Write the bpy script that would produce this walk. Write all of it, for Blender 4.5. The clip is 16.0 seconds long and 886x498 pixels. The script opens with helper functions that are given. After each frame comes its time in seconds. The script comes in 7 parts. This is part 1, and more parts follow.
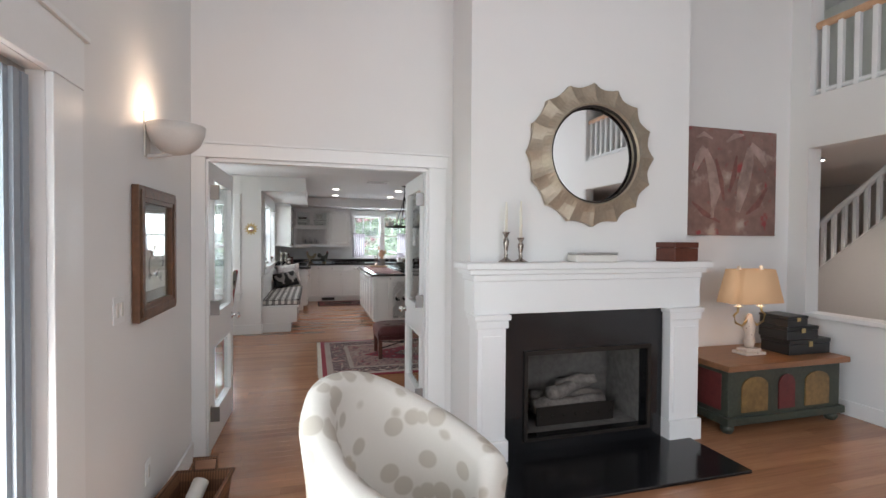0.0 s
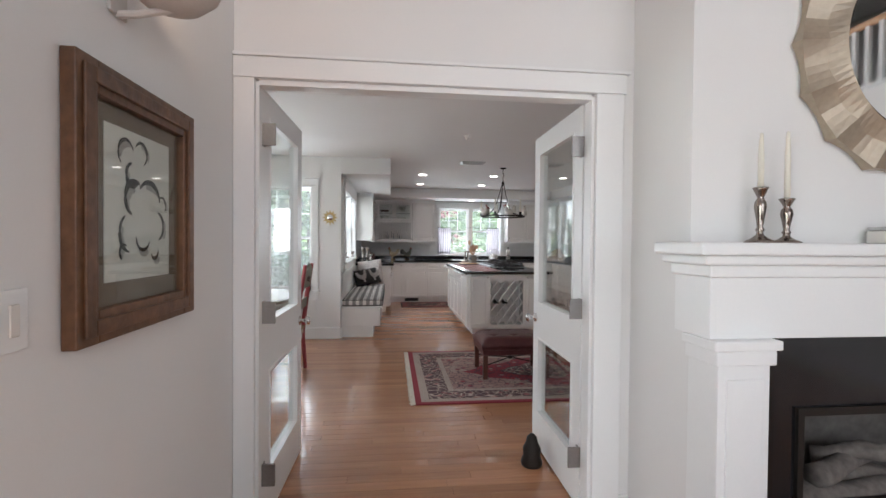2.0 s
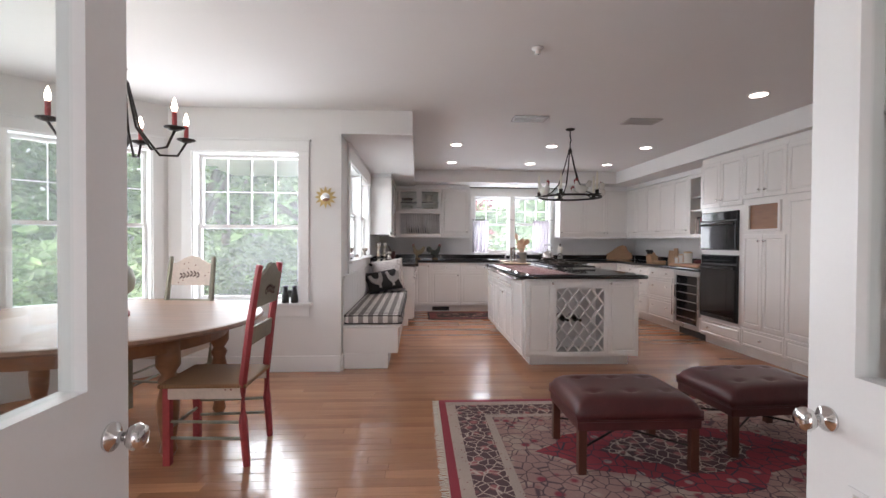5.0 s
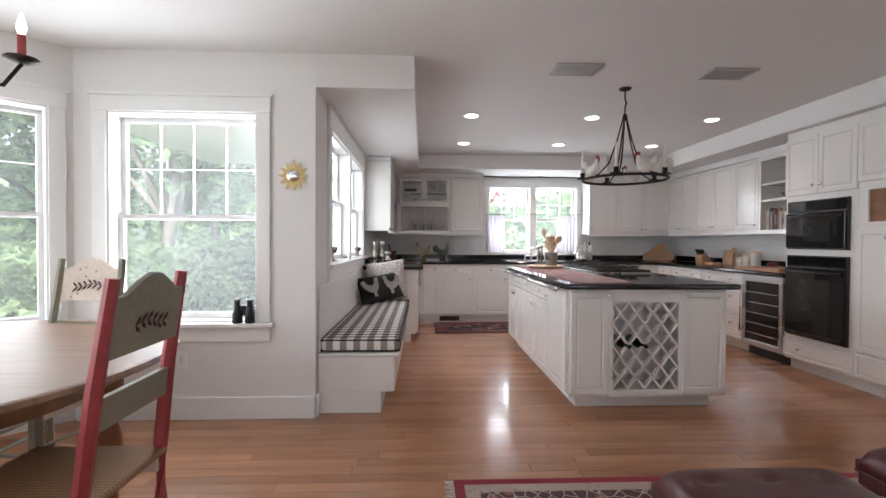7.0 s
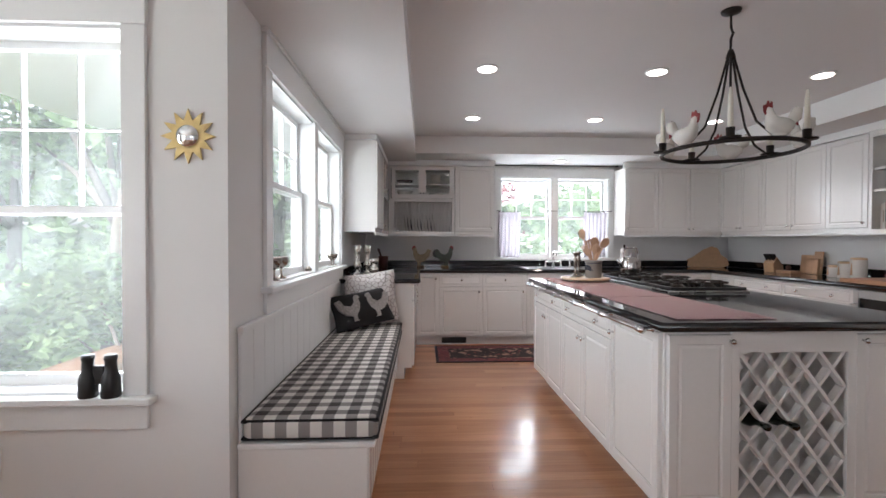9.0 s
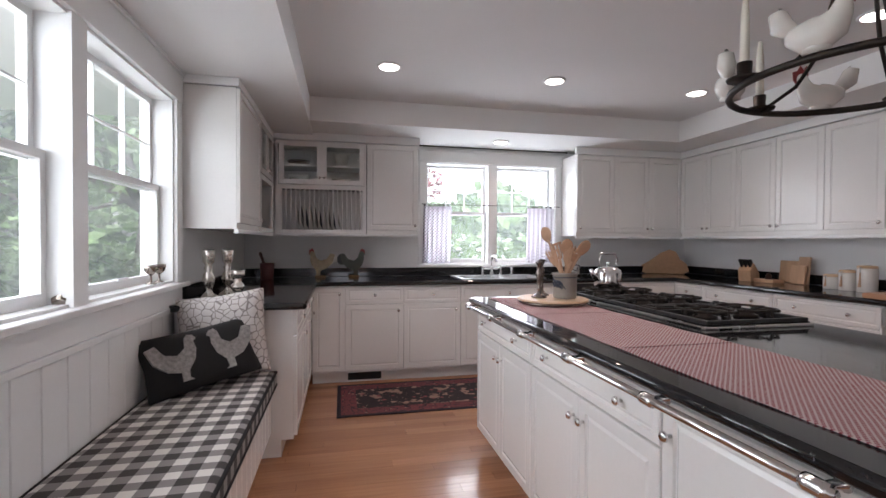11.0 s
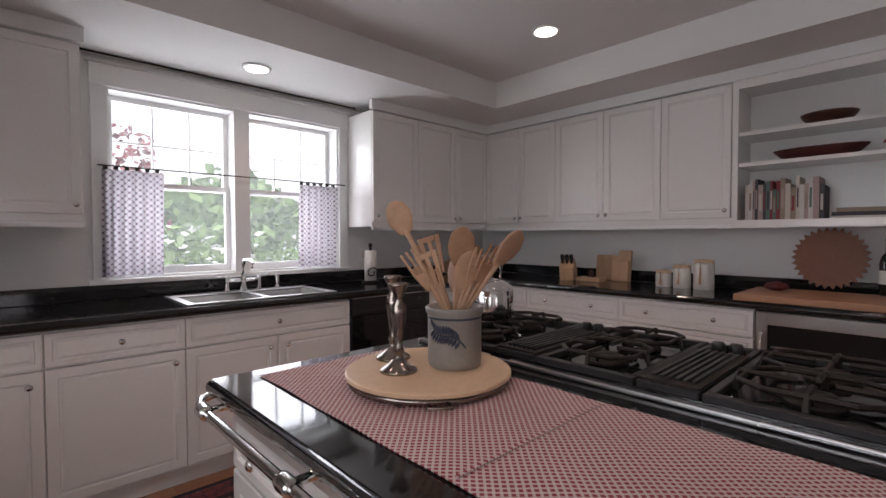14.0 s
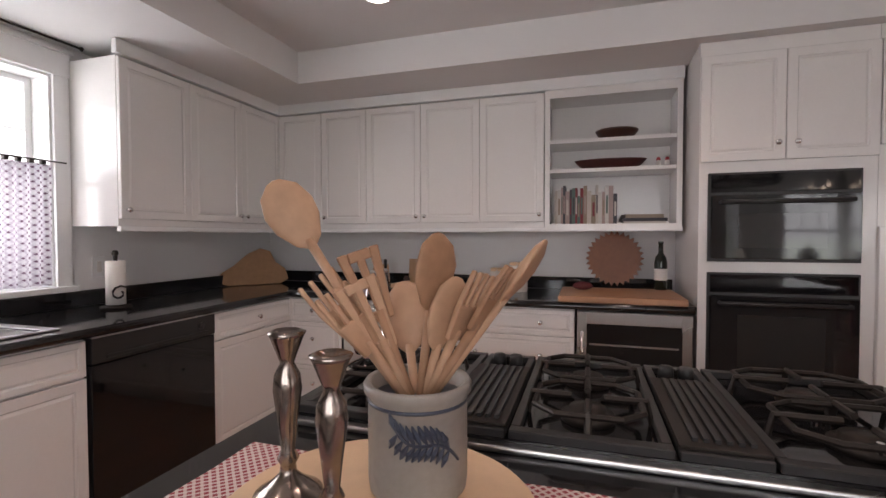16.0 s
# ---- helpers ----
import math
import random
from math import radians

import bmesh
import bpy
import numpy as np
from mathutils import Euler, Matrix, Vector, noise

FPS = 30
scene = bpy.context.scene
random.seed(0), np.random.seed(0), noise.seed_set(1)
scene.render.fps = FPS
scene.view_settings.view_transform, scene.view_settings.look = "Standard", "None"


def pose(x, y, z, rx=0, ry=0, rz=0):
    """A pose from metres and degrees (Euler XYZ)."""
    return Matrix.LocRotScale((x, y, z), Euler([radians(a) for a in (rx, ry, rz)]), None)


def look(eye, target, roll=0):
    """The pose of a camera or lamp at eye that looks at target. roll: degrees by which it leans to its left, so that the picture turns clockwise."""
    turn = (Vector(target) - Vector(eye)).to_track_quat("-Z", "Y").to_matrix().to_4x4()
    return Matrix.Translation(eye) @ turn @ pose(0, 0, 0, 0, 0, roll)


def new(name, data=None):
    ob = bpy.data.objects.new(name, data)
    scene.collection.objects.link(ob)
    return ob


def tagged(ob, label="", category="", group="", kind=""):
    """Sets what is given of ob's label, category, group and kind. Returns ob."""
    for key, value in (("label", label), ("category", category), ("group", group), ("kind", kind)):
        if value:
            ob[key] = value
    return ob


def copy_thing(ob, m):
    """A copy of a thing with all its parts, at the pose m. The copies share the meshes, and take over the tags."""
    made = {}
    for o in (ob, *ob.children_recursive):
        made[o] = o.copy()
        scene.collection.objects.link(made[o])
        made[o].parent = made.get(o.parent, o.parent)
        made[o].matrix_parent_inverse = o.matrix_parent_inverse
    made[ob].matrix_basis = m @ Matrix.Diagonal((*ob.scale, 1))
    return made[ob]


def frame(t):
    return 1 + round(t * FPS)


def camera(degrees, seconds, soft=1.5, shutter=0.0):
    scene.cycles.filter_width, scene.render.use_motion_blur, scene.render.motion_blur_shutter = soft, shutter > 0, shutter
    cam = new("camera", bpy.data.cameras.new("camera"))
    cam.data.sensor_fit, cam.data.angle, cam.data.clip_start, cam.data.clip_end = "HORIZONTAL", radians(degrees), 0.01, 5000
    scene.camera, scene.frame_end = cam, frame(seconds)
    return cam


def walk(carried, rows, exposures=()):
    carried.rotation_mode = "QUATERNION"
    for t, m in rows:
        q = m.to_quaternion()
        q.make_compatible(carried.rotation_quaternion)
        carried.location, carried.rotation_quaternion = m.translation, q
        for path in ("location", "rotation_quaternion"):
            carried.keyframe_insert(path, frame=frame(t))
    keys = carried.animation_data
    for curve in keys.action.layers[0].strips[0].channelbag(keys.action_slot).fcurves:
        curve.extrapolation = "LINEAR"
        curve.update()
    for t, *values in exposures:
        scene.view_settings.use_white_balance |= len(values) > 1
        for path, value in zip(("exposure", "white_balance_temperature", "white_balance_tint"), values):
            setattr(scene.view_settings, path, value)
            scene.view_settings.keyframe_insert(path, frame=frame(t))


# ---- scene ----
cam = camera(87.6, 16.0)
PATH = [
    (0, (0.158, 0.028, 1.491), (0.699, 1.953, 1.454), 0.4),
    (0.5, (0.124, 0.359, 1.441), (0.561, 2.311, 1.413), 0.3),
    (1, (0.11, 0.699, 1.411), (0.461, 2.667, 1.385), 0.3),
    (1.5, (0.065, 1.029, 1.369), (0.33, 3.011, 1.341), 0.3),
    (2, (0.05, 1.368, 1.34), (0.274, 3.356, 1.307), 0.5),
    (2.5, (0.073, 1.704, 1.309), (0.248, 3.696, 1.281), 0.3),
    (3, (0.048, 2.045, 1.282), (0.177, 4.04, 1.254), 0.2),
    (3.5, (0.075, 2.385, 1.254), (0.194, 4.381, 1.23), 0.3),
    (4, (0.094, 2.718, 1.235), (0.208, 4.714, 1.211), 0.3),
    (6.5, (0.094, 4.293, 1.226), (0.195, 6.29, 1.188), 0.3),
    (7, (0.1, 4.607, 1.208), (0.188, 6.605, 1.177), 0.3),
    (7.5, (0.072, 4.943, 1.231), (0.154, 6.941, 1.195), 0.1),
    (8, (0.091, 5.293, 1.224), (0.168, 7.291, 1.195), 0.1),
    (10.5, (0.23, 6.967, 1.287), (0.509, 8.947, 1.251), 0.4),
    (11, (0.308, 7.324, 1.268), (0.734, 9.278, 1.238), 0.3),
    (11.5, (0.363, 7.638, 1.245), (0.925, 9.557, 1.216), 0.1),
    (12, (0.423, 7.917, 1.234), (1.132, 9.787, 1.202), 0.0),
    (12.5, (0.512, 8.204, 1.234), (1.375, 10.009, 1.201), -0.0),
    (13, (0.572, 8.473, 1.239), (1.592, 10.193, 1.2), -0.1),
    (13.5, (0.655, 8.728, 1.238), (1.863, 10.321, 1.199), -0.1),
    (14, (0.752, 8.945, 1.268), (2.124, 10.400, 1.213), -0.1),
    (14.5, (0.850, 9.130, 1.284), (2.356, 10.443, 1.212), -0.1),
    (15.2, (0.940, 9.362, 1.280), (2.678, 10.348, 1.210), -0.1),
    (16, (0.975, 9.535, 1.286), (2.884, 10.131, 1.231), -0.1),
]
walk(cam, [(t, look(eye, target, roll)) for t, eye, target, roll in PATH],
     exposures=[(0, 1.42, 6200, 11), (2.5, 1.5, 6300, 14), (4, 1.65, 6450, 19), (6.5, 1.75, 6420, 17), (8, 1.74, 6300, 15), (11, 1.48, 6320, 19), (12.5, 1.5, 6520, 22), (13.5, 1.22, 6550, 23), (14.5, 0.65, 6650, 23), (15.5, 0.76, 6780, 24), (16, 1.34, 6880, 24)])

# ---- light ----
world = bpy.data.worlds.new("sky")
scene.world = world
world.use_nodes = True
wn, wl = world.node_tree.nodes, world.node_tree.links
sky = wn.new("ShaderNodeTexSky")
sky.sky_type = "NISHITA"
sky.sun_disc = False
sky.sun_elevation, sky.sun_rotation = radians(48), radians(190)
sky.dust_density = 4.0
wn["Background"].inputs["Strength"].default_value = 0.15
pale = wn.new("ShaderNodeHueSaturation")
pale.inputs["Saturation"].default_value, pale.inputs["Value"].default_value = 0.25, 1.3
wl.new(sky.outputs[0], pale.inputs["Color"])
wl.new(pale.outputs[0], wn["Background"].inputs[0])


def lamp(name, kind, m, energy, color=(1, 1, 1), size=1.0, size_y=None, angle=None):
    d = bpy.data.lights.new(name, kind)
    d.energy, d.color = energy, color
    if kind == "AREA":
        d.size = size
        if size_y:
            d.shape, d.size_y = "RECTANGLE", size_y
    if kind in ("POINT", "SPOT"):
        d.shadow_soft_size = size
    if kind == "SPOT":
        d.spot_size, d.spot_blend = radians(130), 0.9
    if kind == "SUN":
        d.angle = radians(angle)
    ob = new(name, d)
    ob.matrix_world = m
    return ob


lamp("sun", "SUN", look((0, 0, 0), (0.12, 0.7, -0.8)), 5.0, (1, 0.96, 0.9), angle=8)
DAY = (0.90, 0.95, 1.0)
WARM = (1.0, 0.80, 0.66)
# daylight in the openings of the windows and of the sliding door; the last is fill
lamp("window_light", "AREA", look((-1.3, 9.25, 1.75), (1.1, 9.25, 0.45)), 29, DAY, 2.6, 1.7)
lamp("window_light", "AREA", look((1.9, 12.42, 1.57), (1.9, 9, 1.57)), 14, DAY, 1.35, 1.0)
lamp("window_light", "AREA", look((-1.48, 8.02, 1.36), (-1.48, 5, 1.36)), 8.5, DAY, 1.0, 1.42)
lamp("window_light", "AREA", look((-2.86, 7.5, 1.36), (-1.36, 6, 1.36)), 8.5, DAY, 1.0, 1.42)
lamp("window_light", "AREA", look((-3.3, 5.4, 1.36), (0, 5.4, 1.36)), 17, DAY, 1.75, 1.42)
lamp("window_light", "AREA", look((-0.85, 0.2, 1.1), (3, 0.6, 1.0)), 27, DAY, 2.6, 2.0)
# added fill panel inside the south wall, which has no opening
lamp("window_light", "AREA", look((2.0, -3.9, 2.6), (2, 3, 1.8)), 44, DAY, 4.2, 3.2)
# the last one, at x 7.3 in the hall, is an added unseen light
DOWNLIGHTS_AND_FILL = [(0.58, 9.23, 2.478), (1.81, 9.23, 2.478), (3.05, 9.23, 2.478), (0.62, 10.53, 2.478), (1.85, 10.53, 2.478),
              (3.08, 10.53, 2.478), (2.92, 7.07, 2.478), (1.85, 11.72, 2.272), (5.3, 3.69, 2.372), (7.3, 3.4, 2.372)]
for lx, ly, lz in DOWNLIGHTS_AND_FILL:
    # both hall lamps are boosted to brighten the stairs
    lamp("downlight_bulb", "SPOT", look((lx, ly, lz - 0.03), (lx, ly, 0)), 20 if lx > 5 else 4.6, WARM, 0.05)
lamp("sconce_bulb", "POINT", pose(-0.51, 2.60, 2.10), 1.1, (1, 0.72, 0.5), 0.03)
lamp("table_lamp_bulb", "POINT", pose(3.62, 3.10, 1.12), 0.8, (1, 0.66, 0.38), 0.04)
lamp("table_lamp_bulb", "POINT", pose(3.86, 3.10, 1.12), 0.8, (1, 0.66, 0.38), 0.04)


# ---- materials ----
def mat(name, color, rough=0.5, metal=0.0, grain=60.0, vary=0.06, bump=0.0, big=2.5, spec=0.5, coat=0.0, emit=0.0, island=0.0):
    m = bpy.data.materials.new(name)
    m.use_nodes = True
    n, l = m.node_tree.nodes, m.node_tree.links
    b = n["Principled BSDF"]
    b.inputs["Roughness"].default_value = rough
    b.inputs["Metallic"].default_value = metal
    b.inputs["Specular IOR Level"].default_value = spec
    b.inputs["Coat Weight"].default_value = coat
    if emit:
        b.inputs["Emission Color"].default_value = (*color, 1)
        b.inputs["Emission Strength"].default_value = emit
    co = n.new("ShaderNodeTexCoord")
    fine, wide = n.new("ShaderNodeTexNoise"), n.new("ShaderNodeTexNoise")
    fine.inputs["Scale"].default_value, wide.inputs["Scale"].default_value = grain, big
    fine.inputs["Detail"].default_value = 4
    l.new(co.outputs["Object"], fine.inputs[0])
    l.new(co.outputs["Object"], wide.inputs[0])
    both = n.new("ShaderNodeMath")
    l.new(fine.outputs[0], both.inputs[0])
    l.new(wide.outputs[0], both.inputs[1])
    ramp = n.new("ShaderNodeMapRange")
    ramp.inputs["From Min"].default_value, ramp.inputs["From Max"].default_value = 0.6, 1.4
    ramp.inputs["To Min"].default_value, ramp.inputs["To Max"].default_value = 1 - vary, 1 + vary
    l.new(both.outputs[0], ramp.inputs[0])
    hsv = n.new("ShaderNodeHueSaturation")
    hsv.inputs["Color"].default_value = (*color, 1)
    l.new(ramp.outputs[0], hsv.inputs["Value"])
    l.new(hsv.outputs[0], b.inputs["Base Color"])
    if island:
        info = n.new("ShaderNodeObjectInfo")
        geo = n.new("ShaderNodeNewGeometry")
        add = n.new("ShaderNodeMath")
        l.new(info.outputs["Random"], add.inputs[0])
        l.new(geo.outputs["Random Per Island"], add.inputs[1])
        fr = n.new("ShaderNodeMath")
        fr.operation = "FRACT"
        l.new(add.outputs[0], fr.inputs[0])
        mr = n.new("ShaderNodeMapRange")
        mr.inputs["To Min"].default_value, mr.inputs["To Max"].default_value = 1 - island, 1 + island
        l.new(fr.outputs[0], mr.inputs[0])
        mul = n.new("ShaderNodeMath")
        mul.operation = "MULTIPLY"
        l.new(mr.outputs[0], mul.inputs[0])
        l.new(ramp.outputs[0], mul.inputs[1])
        l.new(mul.outputs[0], hsv.inputs["Value"])
    rr = n.new("ShaderNodeMapRange")
    rr.inputs["To Min"].default_value, rr.inputs["To Max"].default_value = max(rough - 0.06, 0.0), min(rough + 0.06, 1.0)
    l.new(wide.outputs[0], rr.inputs[0])
    l.new(rr.outputs[0], b.inputs["Roughness"])
    if bump:
        bp = n.new("ShaderNodeBump")
        bp.inputs["Strength"].default_value = bump
        bp.inputs["Distance"].default_value = 0.004
        l.new(fine.outputs[0], bp.inputs["Height"])
        l.new(bp.outputs[0], b.inputs["Normal"])
    return m


def stretch(m, sx, sy, sz):
    """Scale the object coordinates that the noises read, for grain along one axis."""
    n, l = m.node_tree.nodes, m.node_tree.links
    mp = n.new("ShaderNodeMapping")
    mp.inputs["Scale"].default_value = (sx, sy, sz)
    co = next(x for x in n if x.type == "TEX_COORD")
    l.new(co.outputs["Object"], mp.inputs[0])
    for x in n:
        if x.type == "TEX_NOISE":
            l.new(mp.outputs[0], x.inputs[0])
    return m


def bands(m, specs):
    """Overlay pattern colours: specs are (node type, scale, threshold, colour, sharp)."""
    n, l = m.node_tree.nodes, m.node_tree.links
    b = n["Principled BSDF"]
    src = b.inputs["Base Color"].links[0].from_socket
    co = next(x for x in n if x.type == "TEX_COORD")
    for kind, scale, low, high, color in specs:
        t = n.new("ShaderNodeTexVoronoi" if kind != "noise" else "ShaderNodeTexNoise")
        t.inputs["Scale"].default_value = scale
        if kind == "edge":
            t.feature = "DISTANCE_TO_EDGE"
        if kind == "noise":
            t.inputs["Detail"].default_value = 3
        l.new(co.outputs["Object"], t.inputs["Vector"])
        r = n.new("ShaderNodeMapRange")
        r.inputs["From Min"].default_value, r.inputs["From Max"].default_value = low, high
        l.new(t.outputs[0], r.inputs[0])
        mx = n.new("ShaderNodeMix")
        mx.data_type = "RGBA"
        l.new(r.outputs[0], mx.inputs["Factor"])
        l.new(src, mx.inputs["A"])
        mx.inputs["B"].default_value = (*color, 1)
        src = mx.outputs["Result"]
    l.new(src, b.inputs["Base Color"])
    return m


def checks(name, ca, cb, cc, pitch, rough=0.9, two=True, duty=0.5, turn=0.0, tilt=0.0):
    """A woven check: stripes along x and along y, dark where both cross."""
    m = mat(name, ca, rough, grain=400, vary=0.08, bump=0.2)
    n, l = m.node_tree.nodes, m.node_tree.links
    b = n["Principled BSDF"]
    co = next(x for x in n if x.type == "TEX_COORD")
    sep = n.new("ShaderNodeSeparateXYZ")
    mp = n.new("ShaderNodeMapping")
    mp.inputs["Rotation"].default_value = (radians(tilt), 0, radians(turn))
    l.new(co.outputs["Object"], mp.inputs[0])
    l.new(mp.outputs[0], sep.inputs[0])
    tops = []
    for axis in ("X", "Y"):
        k = n.new("ShaderNodeMath")
        k.operation = "DIVIDE"
        k.inputs[1].default_value = pitch
        l.new(sep.outputs[axis], k.inputs[0])
        f = n.new("ShaderNodeMath")
        f.operation = "FLOORED_MODULO"
        f.inputs[1].default_value = 1.0
        l.new(k.outputs[0], f.inputs[0])
        g = n.new("ShaderNodeMath")
        g.operation = "GREATER_THAN"
        g.inputs[1].default_value = duty
        l.new(f.outputs[0], g.inputs[0])
        tops.append(g)
    src = b.inputs["Base Color"].links[0].from_socket
    add = n.new("ShaderNodeMath")
    l.new(tops[0].outputs[0], add.inputs[0])
    l.new(tops[1].outputs[0], add.inputs[1])
    for level, color in ((0.5, cb), (1.5, cc)):
        g = n.new("ShaderNodeMath")
        g.operation = "GREATER_THAN"
        g.inputs[1].default_value = level
        l.new(add.outputs[0], g.inputs[0])
        mx = n.new("ShaderNodeMix")
        mx.data_type = "RGBA"
        l.new(g.outputs[0], mx.inputs["Factor"])
        l.new(src, mx.inputs["A"])
        mx.inputs["B"].default_value = (*color, 1)
        src = mx.outputs["Result"]
    l.new(src, b.inputs["Base Color"])
    return m


def clear(name, tint=(1, 1, 1), amount=0.05, frost=0.02, haze=0.0):
    m = bpy.data.materials.new(name)
    m.use_nodes = True
    n, l = m.node_tree.nodes, m.node_tree.links
    n.remove(n["Principled BSDF"])
    out = n["Material Output"]
    tr, gl, mx, fr = (n.new("ShaderNodeBsdfTransparent"), n.new("ShaderNodeBsdfGlossy"), n.new("ShaderNodeMixShader"), n.new("ShaderNodeMath"))
    tr.inputs[0].default_value = (*tint, 1)
    gl.inputs["Roughness"].default_value = frost
    lw = n.new("ShaderNodeLayerWeight")
    fr.operation = "POWER"
    fr.inputs[1].default_value = 3.5
    add = n.new("ShaderNodeMath")
    add.operation = "MULTIPLY_ADD"
    add.inputs[1].default_value, add.inputs[2].default_value = 0.5, amount
    l.new(lw.outputs["Facing"], fr.inputs[0])
    l.new(fr.outputs[0], add.inputs[0])
    fr = add
    l.new(fr.outputs[0], mx.inputs[0])
    l.new(tr.outputs[0], mx.inputs[1])
    l.new(gl.outputs[0], mx.inputs[2])
    l.new(mx.outputs[0], out.inputs[0])
    if haze:
        # a pale haze added besides the insect mesh; it scatters a little daylight
        veil, both = n.new("ShaderNodeBsdfTranslucent"), n.new("ShaderNodeMixShader")
        veil.inputs[0].default_value = (0.8, 0.86, 0.84, 1)
        both.inputs[0].default_value = haze
        l.new(mx.outputs[0], both.inputs[1])
        l.new(veil.outputs[0], both.inputs[2])
        l.new(both.outputs[0], out.inputs[0])
    return m


WALL = mat("wall_paint", (0.78, 0.77, 0.755), 0.75, grain=220, vary=0.015, bump=0.03)
CEIL = mat("ceiling_paint", (0.76, 0.75, 0.74), 0.85, grain=200, vary=0.015, bump=0.03)
TRIM = mat("trim_paint", (0.82, 0.82, 0.81), 0.35, grain=90, vary=0.015)
CAB = mat("cabinet_lacquer", (0.82, 0.80, 0.775), 0.22, grain=60, vary=0.02, coat=0.3)
OAK = stretch(mat("oak_plank", (0.41, 0.195, 0.10), 0.22, grain=26, vary=0.22, bump=0.04, big=4, island=0.16, coat=0.25), 0.12, 2.2, 1)
GROOVE = mat("floor_joint", (0.12, 0.06, 0.03), 0.8)
GRANITE = mat("black_granite", (0.012, 0.012, 0.013), 0.07, grain=240, vary=0.7, big=40, spec=0.6)
BLACKGLASS = mat("black_glass", (0.008, 0.008, 0.009), 0.05, vary=0.1)
BLACKSTONE = mat("black_slate", (0.010, 0.010, 0.011), 0.16, grain=60, vary=0.3)
BLACK = mat("black_enamel", (0.018, 0.018, 0.018), 0.4, grain=150, vary=0.2)
IRON = mat("dark_iron", (0.03, 0.024, 0.02), 0.5, 0.6, grain=120, vary=0.3, bump=0.1)
STEEL = mat("brushed_steel", (0.55, 0.55, 0.54), 0.28, 1.0, grain=180, vary=0.06)
NICKEL = mat("dull_nickel", (0.30, 0.285, 0.275), 0.42, 0.9, grain=90, vary=0.12)
CHROME = mat("chrome", (0.72, 0.71, 0.70), 0.10, 1.0, grain=90, vary=0.04)
SILVER = mat("tarnished_silver", (0.30, 0.255, 0.225), 0.20, 1.0, grain=40, vary=0.3, big=14)
GOLD = mat("aged_gold", (0.55, 0.42, 0.20), 0.35, 0.9, grain=60, vary=0.2, bump=0.1)
MIRROR = mat("mirror_glass", (0.85, 0.86, 0.86), 0.01, 1.0, vary=0.005)
CHAMPAGNE = mat("champagne_leaf", (0.40, 0.335, 0.255), 0.42, 0.55, grain=45, vary=0.14, bump=0.1)
GLASS = clear("window_glass", (0.97, 0.99, 0.98))
# pane with the added pale haze that washes out the view
WINGLASS = clear("hazy_window_glass", (0.97, 0.99, 0.98), 0.02, haze=0.035)
DOORGLASS = clear("door_glass", (0.95, 0.97, 0.96), 0.07)
LEATHER = mat("oxblood_leather", (0.085, 0.022, 0.022), 0.33, grain=160, vary=0.3, bump=0.15, big=8)
REDP = mat("worn_red_paint", (0.34, 0.045, 0.05), 0.5, grain=45, vary=0.25, bump=0.1)
SAGE = mat("sage_paint", (0.24, 0.23, 0.17), 0.55, grain=50, vary=0.2, bump=0.08)
CREAMP = mat("cream_paint", (0.62, 0.52, 0.44), 0.55, grain=40, vary=0.12)
bands(CREAMP, [("cell", 22, 0.16, 0.10, (0.25, 0.12, 0.10))])
LIGHTWOOD = stretch(mat("pale_wood", (0.55, 0.34, 0.20), 0.5, grain=30, vary=0.18, bump=0.06), 1, 1, 0.15)
MIDWOOD = stretch(mat("walnut_wood", (0.24, 0.11, 0.05), 0.4, grain=24, vary=0.3, bump=0.06), 0.2, 1, 1)
TABLEWOOD = stretch(mat("worn_table_wood", (0.23, 0.13, 0.085), 0.46, grain=16, vary=0.35, bump=0.08, big=3), 0.15, 2, 1)
FRAMEWOOD = mat("carved_frame_wood", (0.14, 0.065, 0.03), 0.45, grain=35, vary=0.5, bump=0.4)
MAPLE = mat("maple_board", (0.66, 0.47, 0.30), 0.45, grain=40, vary=0.08, bump=0.03)
DARKWOOD = mat("dark_turned_wood", (0.06, 0.022, 0.014), 0.4, grain=40, vary=0.3)
PAPER = mat("paper", (0.78, 0.76, 0.72), 0.8, vary=0.04)
MATBOARD = mat("brown_matboard", (0.20, 0.15, 0.11), 0.9, vary=0.05)
INK = mat("black_ink", (0.03, 0.03, 0.03), 0.8)
WAX = mat("ivory_wax", (0.78, 0.74, 0.64), 0.45, vary=0.03)
PORCELAIN = mat("white_porcelain", (0.74, 0.71, 0.66), 0.25, grain=20, vary=0.05)
STONEWARE = mat("grey_stoneware", (0.27, 0.25, 0.225), 0.35, grain=90, vary=0.12, bump=0.06)
COBALT = mat("cobalt_glaze", (0.04, 0.05, 0.075), 0.35, vary=0.25)
SHADE = mat("lamp_shade", (0.58, 0.36, 0.20), 0.9, grain=300, vary=0.05, emit=0.12)
GLOW = mat("lit_diffuser", (1.0, 0.93, 0.85), 0.5, emit=3.0)
FLAME = mat("lit_bulb", (1.0, 0.85, 0.65), 0.5, emit=6.0)
PLASTER = mat("sconce_plaster", (0.62, 0.59, 0.55), 0.8, grain=80, vary=0.05)
GINGHAM = checks("gingham_cloth", (0.72, 0.69, 0.65), (0.26, 0.24, 0.23), (0.055, 0.048, 0.045), 0.095)
RUNNER = checks("woven_runner", (0.60, 0.52, 0.50), (0.56, 0.44, 0.43), (0.27, 0.045, 0.06), 0.0108, duty=0.40, turn=45)
